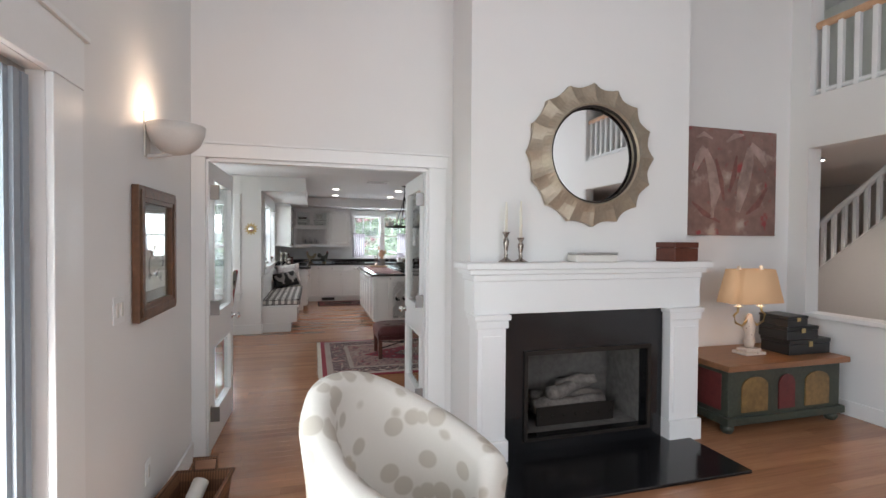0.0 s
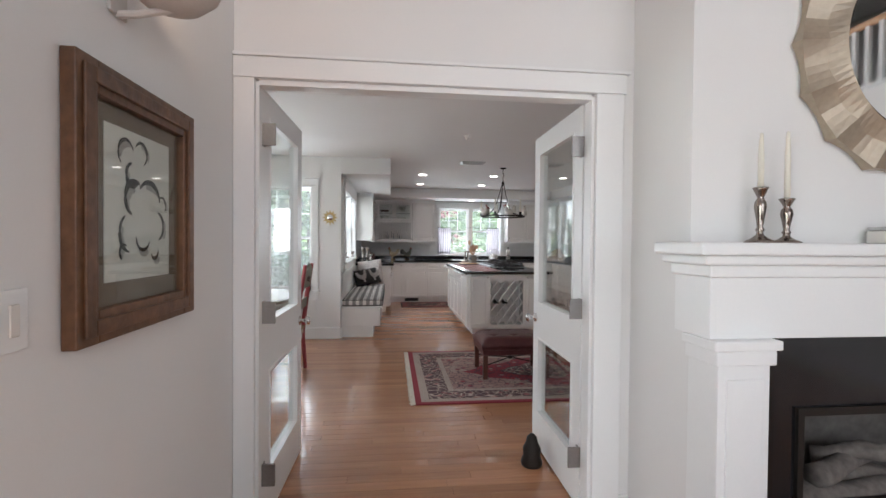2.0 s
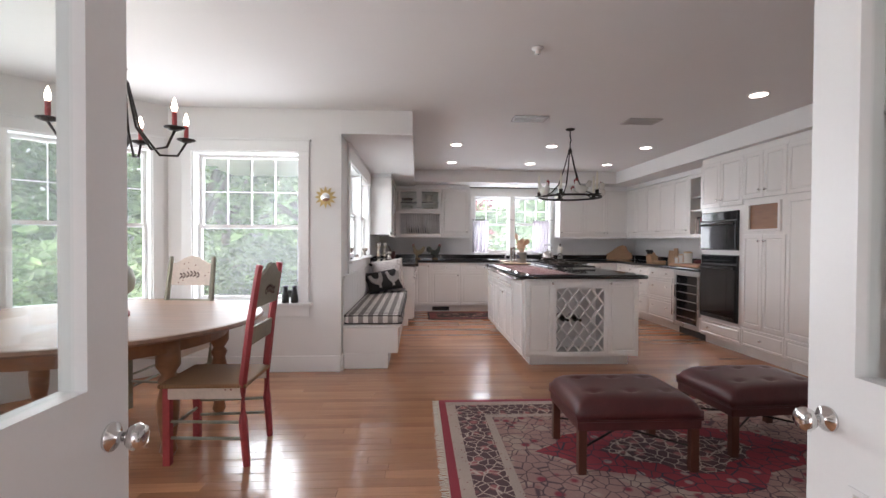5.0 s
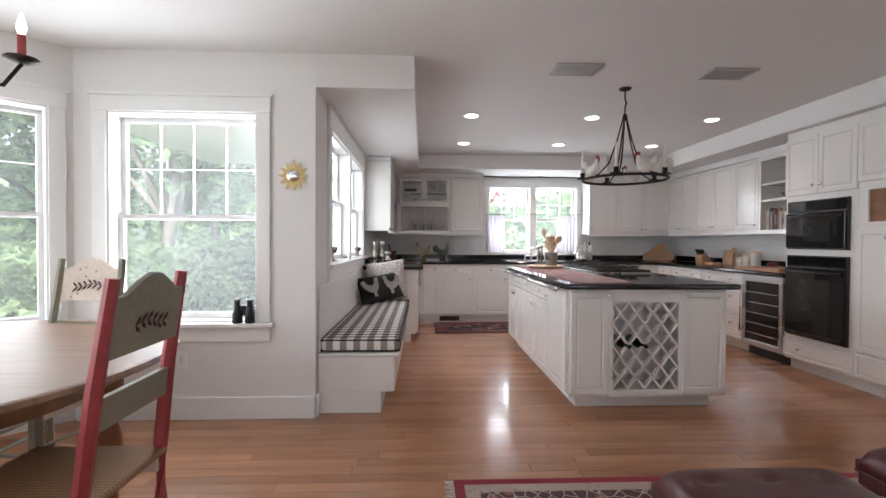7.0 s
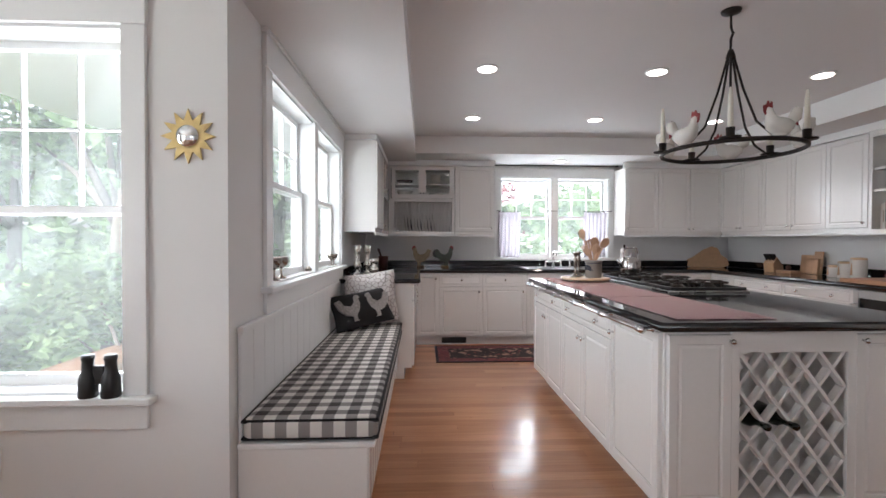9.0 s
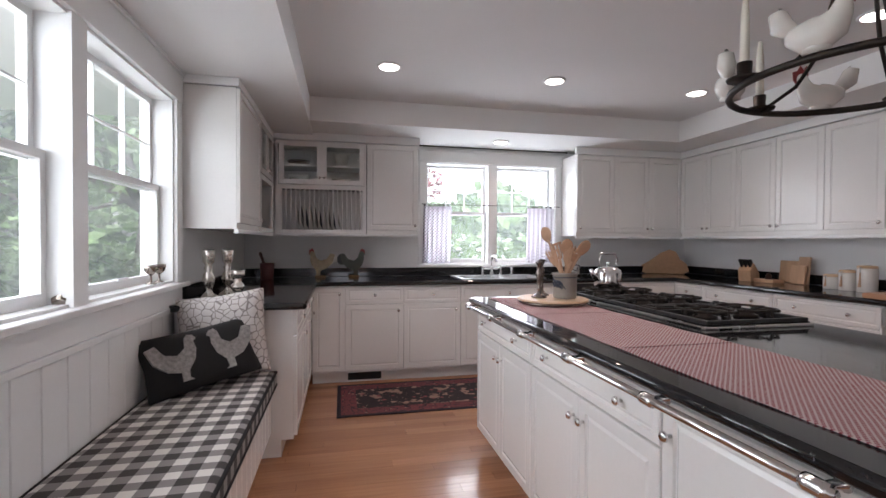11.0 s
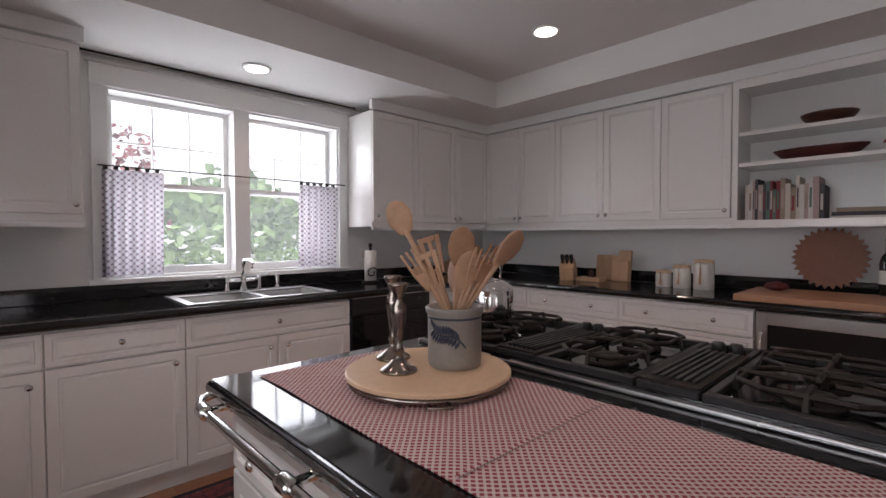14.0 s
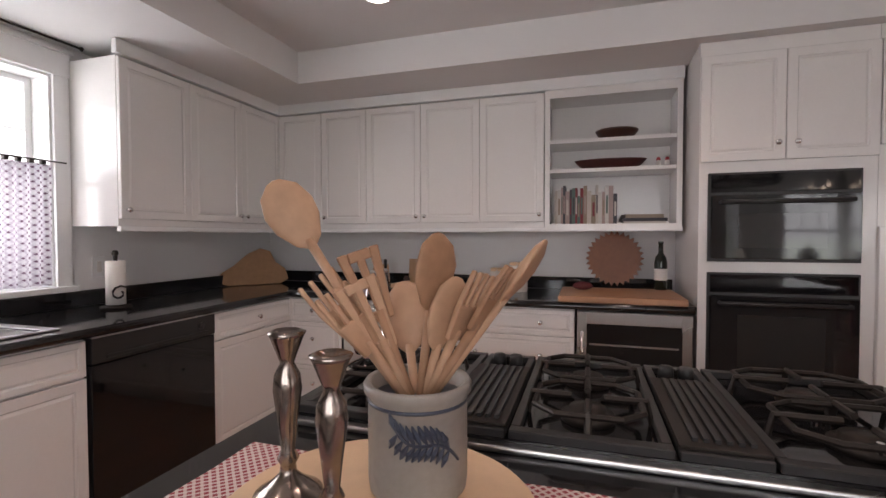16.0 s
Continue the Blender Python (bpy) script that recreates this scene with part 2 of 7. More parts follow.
CURTAIN = checks("sheer_print", (0.76, 0.74, 0.76), (0.62, 0.57, 0.62), (0.20, 0.12, 0.17), 0.025, rough=0.95, duty=0.66, turn=45, tilt=90)
UPHOLSTERY = bands(mat("giraffe_linen", (0.66, 0.62, 0.56), 0.95, grain=300, vary=0.06, bump=0.15), [("cell", 10, 0.42, 0.34, (0.49, 0.44, 0.37))])
PILLOWA = bands(mat("toile_cloth", (0.52, 0.48, 0.46), 0.95, grain=200, vary=0.1), [("edge", 26, 0.07, 0.03, (0.20, 0.17, 0.16))])
PILLOWB = mat("black_cloth", (0.012, 0.011, 0.011), 0.95, grain=200, vary=0.3)
GREYCLOTH = mat("grey_applique", (0.30, 0.28, 0.27), 0.9, grain=60, vary=0.5)
RUGRED = mat("rug_red", (0.27, 0.03, 0.045), 0.98, grain=250, vary=0.2, bump=0.3)
RUGCREAM = bands(mat("rug_cream", (0.42, 0.34, 0.29), 0.98, grain=250, vary=0.2, bump=0.3), [("cell", 30, 0.2, 0.1, (0.22, 0.06, 0.07))])
RUGDARK = bands(mat("rug_dark", (0.10, 0.055, 0.06), 0.98, grain=250, vary=0.25, bump=0.3), [("cell", 12, 0.40, 0.22, (0.34, 0.13, 0.13)), ("edge", 16, 0.06, 0.02, (0.50, 0.40, 0.34))])
RUGFIELD = bands(mat("rug_field", (0.34, 0.21, 0.19), 0.98, grain=250, vary=0.2, bump=0.3), [("noise", 5, 0.52, 0.58, (0.40, 0.30, 0.25)), ("cell", 9, 0.30, 0.18, (0.25, 0.04, 0.06)), ("edge", 14, 0.05, 0.02, (0.10, 0.06, 0.07))])
RUGMEDAL = bands(mat("rug_medallion", (0.30, 0.04, 0.055), 0.98, grain=250, vary=0.2, bump=0.3), [("cell", 10, 0.28, 0.18, (0.34, 0.26, 0.24)), ("edge", 12, 0.05, 0.02, (0.05, 0.04, 0.06))])
MATNAVY = mat("mat_navy", (0.022, 0.018, 0.026), 0.98, grain=250, vary=0.3, bump=0.3)
MATFIELD = bands(mat("mat_field", (0.03, 0.022, 0.026), 0.98, grain=250, vary=0.3, bump=0.3), [("noise", 11, 0.57, 0.60, (0.34, 0.22, 0.17)), ("cell", 13, 0.26, 0.18, (0.26, 0.08, 0.08)), ("cell", 26, 0.16, 0.10, (0.46, 0.36, 0.27))])
MATBORDER = bands(mat("mat_border", (0.19, 0.05, 0.055), 0.98, grain=250, vary=0.3, bump=0.3), [("edge", 20, 0.06, 0.02, (0.03, 0.02, 0.03)), ("cell", 16, 0.16, 0.08, (0.42, 0.32, 0.24))])
LEAF = mat("leaf_green", (0.14, 0.21, 0.10), 0.6, vary=0.35, island=0.5)
LEAFB = mat("leaf_pale", (0.18, 0.26, 0.13), 0.6, vary=0.35, island=0.5)
LEAFRED = mat("maple_leaf_red", (0.20, 0.07, 0.08), 0.6, vary=0.3, island=0.5)
BLOSSOM = mat("white_blossom", (0.7, 0.72, 0.74), 0.7, vary=0.1, island=0.15)
BARK = mat("bark", (0.10, 0.085, 0.07), 0.9, grain=30, vary=0.4, bump=0.5)
GRASS = mat("lawn", (0.10, 0.17, 0.05), 0.95, grain=30, vary=0.3, bump=0.4)
HORSE = bands(mat("painting_canvas", (0.22, 0.135, 0.115), 0.7, grain=14, vary=0.3, bump=0.1), [("noise", 5, 0.58, 0.72, (0.42, 0.34, 0.29)), ("noise", 9, 0.62, 0.72, (0.28, 0.05, 0.05))])
CHESTGREEN = mat("chest_green", (0.040, 0.047, 0.034), 0.5, grain=40, vary=0.35, bump=0.1)
CHESTRED = mat("chest_red", (0.115, 0.02, 0.02), 0.5, grain=30, vary=0.35)
CHESTGOLD = mat("chest_ochre", (0.19, 0.115, 0.04), 0.5, grain=30, vary=0.4)
RUSH = checks("woven_rush", (0.36, 0.22, 0.11), (0.28, 0.16, 0.075), (0.20, 0.10, 0.045), 0.016, rough=0.75)
WICKER = checks("wicker", (0.26, 0.12, 0.055), (0.16, 0.07, 0.03), (0.09, 0.035, 0.015), 0.014, rough=0.6)
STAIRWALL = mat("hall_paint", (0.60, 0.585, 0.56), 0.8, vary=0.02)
SINKSTEEL = mat("sink_steel", (0.5, 0.5, 0.49), 0.3, 1.0, vary=0.06)


def let_through(m, amount=0.45):
    """Leaves pass some of the light that falls on them."""
    n, l = m.node_tree.nodes, m.node_tree.links
    b, out = n["Principled BSDF"], n["Material Output"]
    tr, mx = n.new("ShaderNodeBsdfTranslucent"), n.new("ShaderNodeMixShader")
    l.new(b.inputs["Base Color"].links[0].from_socket, tr.inputs[0])
    mx.inputs[0].default_value = amount
    l.new(b.outputs[0], mx.inputs[1])
    l.new(tr.outputs[0], mx.inputs[2])
    l.new(mx.outputs[0], out.inputs[0])


for m_leaf in (LEAF, LEAFB, LEAFRED, BLOSSOM, CURTAIN):
    let_through(m_leaf)


# ---- building helpers ----
def part(name, bm, material, parent=None, label="", smooth=False, m=None):
    me = bpy.data.meshes.new(name)
    bmesh.ops.recalc_face_normals(bm, faces=bm.faces[:])
    if smooth:
        for f in bm.faces:
            f.smooth = True
    bm.to_mesh(me)
    bm.free()
    me.materials.append(material)
    ob = new(name, me)
    if parent is not None:
        ob.parent = parent
    if m is not None:
        ob.matrix_basis = m
    if label:
        ob["label"] = label
    return ob


def thing(name, label, category, x=0, y=0, z=0, rz=0, group=""):
    ob = new(name)
    ob.empty_display_size = 0.1
    ob.matrix_basis = pose(x, y, z, 0, 0, rz)
    return tagged(ob, label, category, group)


def B(*boxes, bevel=0.0, seg=2):
    """A mesh of boxes (x0, x1, y0, y1, z0, z1)."""
    bm = bmesh.new()
    for x0, x1, y0, y1, z0, z1 in boxes:
        bmesh.ops.create_cube(bm, size=1, matrix=Matrix.LocRotScale(((x0 + x1) / 2, (y0 + y1) / 2, (z0 + z1) / 2), None, (abs(x1 - x0), abs(y1 - y0), abs(z1 - z0))))
    if bevel:
        bmesh.ops.bevel(bm, geom=bm.edges[:], offset=bevel, segments=seg, profile=0.5, affect="EDGES")
    return bm


def lathe(profile, n=24, bm=None, m=None):
    """A turned body from (radius, z) pairs."""
    bm = bm or bmesh.new()
    rings = []
    for r, z in profile:
        ring = []
        for k in range(n):
            a = 2 * math.pi * k / n
            v = Vector((max(r, 0.0004) * math.cos(a), max(r, 0.0004) * math.sin(a), z))
            ring.append(bm.verts.new(m @ v if m else v))
        rings.append(ring)
    for a, b in zip(rings, rings[1:]):
        for k in range(n):
            bm.faces.new((a[k], a[(k + 1) % n], b[(k + 1) % n], b[k]))
    bm.faces.new(rings[0])
    bm.faces.new(rings[-1])
    return bm


def tube(points, r, n=8, bm=None, closed=False):
    """A round bar along points; r is one radius or one for each point."""
    bm = bm or bmesh.new()
    pts = [Vector(p) for p in points]
    rings = []
    for i, p in enumerate(pts):
        a = pts[i - 1] if i or closed else p
        b = pts[(i + 1) % len(pts)] if i + 1 < len(pts) or closed else p
        q = (b - a).to_track_quat("Z", "Y")
        rad = r[i] if isinstance(r, (list, tuple)) else r
        rings.append([bm.verts.new(p + q @ Vector((rad * math.cos(2 * math.pi * k / n), rad * math.sin(2 * math.pi * k / n), 0))) for k in range(n)])
    pairs = list(zip(rings, rings[1:])) + ([(rings[-1], rings[0])] if closed else [])
    for a, b in pairs:
        for k in range(n):
            bm.faces.new((a[k], a[(k + 1) % n], b[(k + 1) % n], b[k]))
    if not closed:
        bm.faces.new(rings[0])
        bm.faces.new(rings[-1])
    return bm


def arc(cx, cy, r, a0, a1, n, z=0.0):
    return [(cx + r * math.cos(radians(a0 + (a1 - a0) * k / n)), cy + r * math.sin(radians(a0 + (a1 - a0) * k / n)), z) for k in range(n + 1)]


def prism(outline, axis, lo, hi, bevel=0.0):
    """An outline of 2D pairs pushed from lo to hi along an axis."""
    bm = bmesh.new()
    place = {"x": lambda u, v, w: (w, u, v), "y": lambda u, v, w: (u, w, v), "z": lambda u, v, w: (u, v, w)}[axis]
    a = [bm.verts.new(place(u, v, lo)) for u, v in outline]
    b = [bm.verts.new(place(u, v, hi)) for u, v in outline]
    bm.faces.new(a)
    bm.faces.new(b)
    for k in range(len(a)):
        bm.faces.new((a[k], a[(k + 1) % len(a)], b[(k + 1) % len(a)], b[k]))
    if bevel:
        bmesh.ops.bevel(bm, geom=[e for e in bm.edges], offset=bevel, segments=2, profile=0.5, affect="EDGES")
    return bm


def panel_front(w, h, border=0.055, thick=0.02, raised=True):
    """A cabinet front lying in x and z with its face towards -y: frame, groove and raised field."""
    bm = B((0, w, 0, thick, 0, h))
    face = min(bm.faces, key=lambda f: f.calc_center_median().y)
    bmesh.ops.bevel(bm, geom=list(face.edges), offset=0.003, segments=1, affect="EDGES")
    face = min(bm.faces, key=lambda f: f.calc_center_median().y)
    if raised and w > 2.6 * border and h > 2.4 * border:
        bmesh.ops.inset_region(bm, faces=[face], thickness=border)
        bmesh.ops.inset_region(bm, faces=[face], thickness=0.006, depth=-0.007)
        bmesh.ops.inset_region(bm, faces=[face], thickness=0.006)
        bmesh.ops.inset_region(bm, faces=[face], thickness=0.014, depth=0.005)
    return bm


def knob(parent, x, z, y=0.0, r=0.014):
    part("knob", lathe([(0.006, 0), (0.005, 0.012), (r, 0.018), (r, 0.024), (r * 0.7, 0.029)], 12), CHROME, parent, "chrome knob", True, pose(x, y, z, 90, 0, 0))


def wall(name, x0, x1, y0, y1, z0, z1, axis="", holes=(), material=None):
    """A wall with openings through it; axis is the one it runs along, holes are (from, to, bottom, top)."""
    boxes = []
    if not holes:
        boxes = [(x0, x1, y0, y1, z0, z1)]
    else:
        lo, hi = (x0, x1) if axis == "x" else (y0, y1)
        at = lo
        for a, b, c, d in sorted(holes):
            for u0, u1, w0, w1 in ((at, a, z0, z1), (a, b, z0, c), (a, b, d, z1)):
                if u1 - u0 > 1e-4 and w1 - w0 > 1e-4:
                    boxes.append((u0, u1, y0, y1, w0, w1) if axis == "x" else (x0, x1, u0, u1, w0, w1))
            at = b
        boxes.append((at, hi, y0, y1, z0, z1) if axis == "x" else (x0, x1, at, hi, z0, z1))
    return tagged(part(name, B(*boxes), material or WALL), "painted plaster wall", "wall", kind="structure")


def S(name, bm, material, label, category):
    return tagged(part(name, bm, material), label, category, kind="structure")


# ---- the rooms ----
LX, PY, PB = -0.63, 3.47, 3.60
S("ground", B((-300, 300, -300, 300, -0.55, -0.5)), GRASS, "mown green lawn", "lawn")
SUB = S("floor", B((-3.6, 8.2, -4.3, 12.4, -0.12, -0.011)), GROOVE, "glossy oak strip floor", "floor")
wall("wall_west", LX - 0.16, LX, -4.2, PY, 0, 5.2, "y", [(-1.2, 1.72, 0.0, 2.0)])
wall("wall_partition", LX - 0.16, 4.79, PY, PB, 0, 5.2, "x", [(-0.54, 1.005, 0.0, 2.04)])
wall("wall_south", LX - 0.16, 8.2, -4.36, -4.2, 0, 5.2)
S("ceiling", B((LX - 0.16, 8.2, -4.36, 7.13, 5.2, 5.3)), CEIL, "high white ceiling", "ceiling")
wall("wall_east", 4.63, 4.79, -4.2, -1.0, 0, 5.2)
wall("wall_east_pier", 4.63, 4.79, 3.29, PY, 0, 5.2)
wall("half_wall", 4.63, 4.75, -1.0, 3.29, 0, 0.80, material=TRIM)
S("half_wall_cap", B((4.59, 4.79, -1.0, 3.28, 0.802, 0.845), bevel=0.006), TRIM, "white wooden half-wall cap", "trim")
wall("loft_beam", 4.63, 4.79, -1.0, 3.29, 2.38, 2.86)
S("loft_floor", B((4.79, 8.0, -4.2, 7.0, 2.38, 2.80)), CEIL, "white underside of the loft", "ceiling")
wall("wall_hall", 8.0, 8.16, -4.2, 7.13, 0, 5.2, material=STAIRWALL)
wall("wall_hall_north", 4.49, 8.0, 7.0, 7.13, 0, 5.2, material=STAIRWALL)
# kitchen and dining room
wall("wall_bay", -2.22, LX, 7.79, 7.96, 0, 2.478, "x", [(-2.005, -1.02, 0.655, 2.07)])
wall("wall_window_seat", LX - 0.17, LX, 7.96, 12.31, 0, 2.478, "y", [(8.27, 10.22, 1.03, 2.07)])
wall("wall_north", LX, 4.33, 12.14, 12.31, 0, 2.478, "x", [(1.17, 2.64, 1.03, 2.11)])
wall("wall_kitchen_east", 4.33, 4.49, PB, 12.31, 0, 2.478)
wall("wall_dining_west", -3.27, -3.1, PB, 6.91, 0, 2.478, "y", [(4.5, 6.3, 0.655, 2.07)])
wall("wall_dining_south", -3.27, LX - 0.16, PY, PB, 0, 2.478)
S("ceiling_kitchen", B((-3.4, 4.49, PB, 12.4, 2.478, 2.56)), CEIL, "flat white kitchen ceiling", "ceiling")
for sf in ((LX, 0.04, 7.79, 12.14, 2.252, 2.477), (0.04, 3.58, 11.33, 12.14, 2.275, 2.477), (3.58, 4.33, 5.5, 12.14, 2.275, 2.477)):
    S("soffit", B(sf), CEIL, "white dropped soffit", "ceiling")
bay = thing("wall_bay_angled", "white angled bay wall", "wall", -2.22, 7.79, 0, 225)
bay["kind"] = "structure"
part("panel", B((0, 0.13, -0.17, 0, 0, 2.478), (1.1, 1.26, -0.17, 0, 0, 2.478), (0.13, 1.1, -0.17, 0, 0, 0.655), (0.13, 1.1, -0.17, 0, 2.07, 2.478)), WALL, bay)

# trim
S("baseboard", B((-2.2, LX, 7.768, 7.789, 0, 0.15), (LX + 0.001, LX + 0.02, 7.79, 7.86, 0, 0.15), bevel=0.004), TRIM, "white painted baseboard", "trim")
S("baseboard", B((LX + 0.001, LX + 0.018, 1.93, 3.44, 0, 0.13), (1.14, 1.19, 3.45, 3.469, 0, 0.13), (3.02, 4.62, 3.45, 3.469, 0, 0.13), (4.61, 4.629, -1, 3.45, 0, 0.13), bevel=0.004), TRIM, "white painted baseboard", "trim")
S("baseboard", B((-3.09, -0.66, 3.601, 3.62, 0, 0.15), (1.15, 4.32, 3.601, 3.62, 0, 0.15), (4.31, 4.329, 3.62, 7.0, 0, 0.15), bevel=0.004), TRIM, "white painted baseboard", "trim")
S("door_casing", B((-0.628, -0.54, 3.448, 3.469, 0, 2.04), (1.005, 1.14, 3.448, 3.469, 0, 2.04), (-0.628, 1.15, 3.444, 3.469, 2.041, 2.13), (-0.628, 1.165, 3.435, 3.469, 2.131, 2.145), bevel=0.003), TRIM, "white moulded door casing", "trim")
S("door_casing", B((-0.63, -0.545, 3.601, 3.62, 0, 2.04), (1.01, 1.12, 3.601, 3.62, 0, 2.04), (-0.64, 1.13, 3.601, 3.624, 2.041, 2.14), bevel=0.003), TRIM, "white moulded door casing", "trim")
S("door_jamb", B((-0.539, -0.525, 3.47, 3.55, 0, 2.03), (0.99, 1.004, 3.47, 3.55, 0, 2.03), (-0.525, 0.99, 3.47, 3.55, 2.015, 2.039)), TRIM, "white door jamb", "trim")


def french_door(x, y, rz, side, w):
    """A glazed door leaf hung at its local origin; it runs along +x, and its thickness lies in y."""
    d = thing("door_leaf", "open white glazed door with two panes", "door", x, y, 0.012, rz, group="double doors")
    h, t = 2.01, 0.044
    part("frame", B((0, 0.11, -t / 2, t / 2, 0, h), (w - 0.11, w, -t / 2, t / 2, 0, h), (0.11, w - 0.11, -t / 2, t / 2, h - 0.11, h),
                    (0.11, w - 0.11, -t / 2, t / 2, 0.71, 0.93), (0.11, w - 0.11, -t / 2, t / 2, 0, 0.22)), TRIM, d)
    beads = []
    for z0, z1 in ((0.22, 0.71), (0.93, h - 0.11)):
        for a, b, c, e in ((0.11, 0.122, z0, z1), (w - 0.122, w - 0.11, z0, z1), (0.122, w - 0.122, z0, z0 + 0.012), (0.122, w - 0.122, z1 - 0.012, z1)):
            beads.append((a, b, -t / 2 - 0.004, t / 2 + 0.004, c, e))
        g = part("pane", B((0.115, w - 0.115, -0.003, 0.003, z0 + 0.005, z1 - 0.005)), DOORGLASS, d, "clear glass pane")
        g.visible_shadow = False
    part("bead", B(*beads), TRIM, d)
    for z in (0.26, 1.0, 1.80):
        part("hinge", B((-0.012, 0.0, -0.08 * side, -0.018 * side, z - 0.05, z + 0.05), (0.001, 0.03, -0.026 * side, -0.0225 * side, z - 0.05, z + 0.05), bevel=0.001, seg=1), NICKEL, d, "dull nickel butt hinge")
    for s in (-1, 1):
        part("door_knob", lathe([(0.028, 0), (0.028, 0.006), (0.011, 0.010), (0.010, 0.032), (0.022, 0.040), (0.027, 0.052), (0.022, 0.064), (0.008, 0.068)], 20), CHROME, d, "round chrome knob", True, pose(w - 0.055, s * t / 2, 0.83, -90 * s, 0, 0))
    return d


french_door(-0.547, 3.53, 89.0, 1, 0.83)
french_door(1.010, 3.565, 88.5, -1, 0.825)


def sash_window(name, label, x, y, rz, w, z0, z1, cols=2, depth=0.10, casing=0.09, ears=True, mull=(), sill=True, rail=None, crown=0.10):
    """A double-hung window in an opening that runs along local +x from 0 to w; the room is towards -y."""
    o = tagged(thing(name, label, "window", x, y, 0, rz), kind="structure")
    h = z1 - z0
    rail = rail or z0 + h * 0.52
    part("window_casing", B((-casing, 0, -0.02, 0, z0, z1), (w, w + casing, -0.02, 0, z0, z1), (-casing - 0.005, w + casing + 0.005, -0.024, 0, z1, z1 + crown),
                            (-casing - 0.02, w + casing + 0.02, -0.034, 0, z1 + crown, z1 + crown + 0.02), bevel=0.003), TRIM, o)
    part("jamb", B((0, 0.012, 0, 0.15, z0, z1), (w - 0.012, w, 0, 0.15, z0, z1), (0.012, w - 0.012, 0, 0.15, z1 - 0.012, z1), (0.012, w - 0.012, 0, 0.15, z0, z0 + 0.012)), TRIM, o)
    if sill:
        part("window_sill", B((-casing - 0.03, w + casing + 0.03, -0.055, 0.02, z0 - 0.028, z0), bevel=0.006), TRIM, o)
        part("apron", B((-casing, w + casing, -0.018, 0, z0 - 0.13, z0 - 0.03), bevel=0.003), TRIM, o)
    edges = [0.012, *[v for c in mull for v in (c - 0.045, c + 0.045)], w - 0.012]
    for c in mull:
        part("mullion", B((c - 0.045, c + 0.045, 0.02, 0.15, z0 + 0.012, z1 - 0.012), (c - 0.05, c + 0.05, -0.015, 0.02, z0, z1)), TRIM, o)
    for a, b in zip(edges[::2], edges[1::2]):
        for lo, hi, yy, bars in ((z0 + 0.012, rail + 0.018, depth, False), (rail - 0.018, z1 - 0.012, depth + 0.035, True)):
            s = 0.030
            sash = part("sash", B((a, a + s, yy, yy + 0.034, lo, hi), (b - s, b, yy, yy + 0.034, lo, hi), (a + s, b - s, yy, yy + 0.034, lo, lo + (s if bars else 0.042)), (a + s, b - s, yy, yy + 0.034, hi - 0.030, hi)), TRIM, o)
            g = part("pane", B((a + s - 0.004, b - s + 0.004, yy + 0.014, yy + 0.019, lo + 0.018, hi - 0.018)), WINGLASS, sash, "clear glass pane")
            g.visible_shadow = False
            if bars:
                n = cols
                grid = [(a + s + (b - a - 2 * s) * k / n - 0.0035, a + s + (b - a - 2 * s) * k / n + 0.0035, yy + 0.004, yy + 0.03, lo + 0.03, hi - 0.03) for k in range(1, n)]
                zm = (lo + hi) / 2
                part("glazing_bar", B(*grid, (a + s, b - s, yy + 0.006, yy + 0.028, zm - 0.0035, zm + 0.0035)), TRIM, sash)
        part("lift", B(((a + b) / 2 - 0.05, (a + b) / 2 + 0.05, depth - 0.012, depth, z0 + 0.05, z0 + 0.062), bevel=0.002, seg=1), TRIM, o)
    return o


sash_window("window_bay", "white double-hung window onto trees", -2.005, 7.79, 0, 0.985, 0.655, 2.07, cols=4, rail=1.37)
sash_window("window_angled", "white double-hung window onto trees", -2.22 - 1.1 * 0.7071, 7.79 - 1.1 * 0.7071, 45, 0.97, 0.655, 2.07, cols=4, rail=1.37)
sash_window("window_dining", "white double-hung window onto trees", -3.1, 4.5, 90, 1.8, 0.655, 2.07, cols=3, mull=(0.9,), rail=1.37)
sash_window("window_seat_window", "white paired double-hung windows", LX, 8.27, 90, 1.95, 1.03, 2.07, cols=3, mull=(0.965,), depth=0.07, sill=True, rail=1.56, crown=0.16)
sash_window("window_kitchen", "white paired double-hung windows over the sink", 1.17, 12.14, 0, 1.47, 1.03, 2.11, cols=3, mull=(0.735,), depth=0.09, sill=False, rail=1.58, crown=0.12, casing=0.075)
S("sill_kitchen", B((1.07, 2.73, 12.09, 12.15, 1.0, 1.03), bevel=0.005), TRIM, "white window stool", "trim")

# sliding door of the living room
sl = tagged(thing("sliding_door", "white-cased sliding glass door with grey blind", "door", LX, 1.72, 0), kind="structure")
part("casing", B((0, 0.022, 0, 0.19, 0, 2.0), (0, 0.024, -3.1, 0.2, 2.001, 2.17), (0, 0.036, -3.1, 0.22, 2.171, 2.19), bevel=0.003), TRIM, sl)
part("frame", B((-0.12, -0.05, -0.06, 0, 0, 2.0), (-0.12, -0.05, -2.92, -2.86, 0, 2.0), (-0.12, -0.05, -2.86, -0.06, 1.94, 2.0), (-0.12, -0.05, -2.86, -0.06, 0, 0.08), (-0.11, -0.06, -1.5, -1.42, 0.08, 1.94)), STEEL, sl)
g = part("pane", B((-0.09, -0.084, -2.86, -0.06, 0.08, 1.94)), GLASS, sl, "clear glass pane")
g.visible_shadow = False
BLIND = mat("grey_blue_blind", (0.30, 0.34, 0.38), 0.7, vary=0.05)
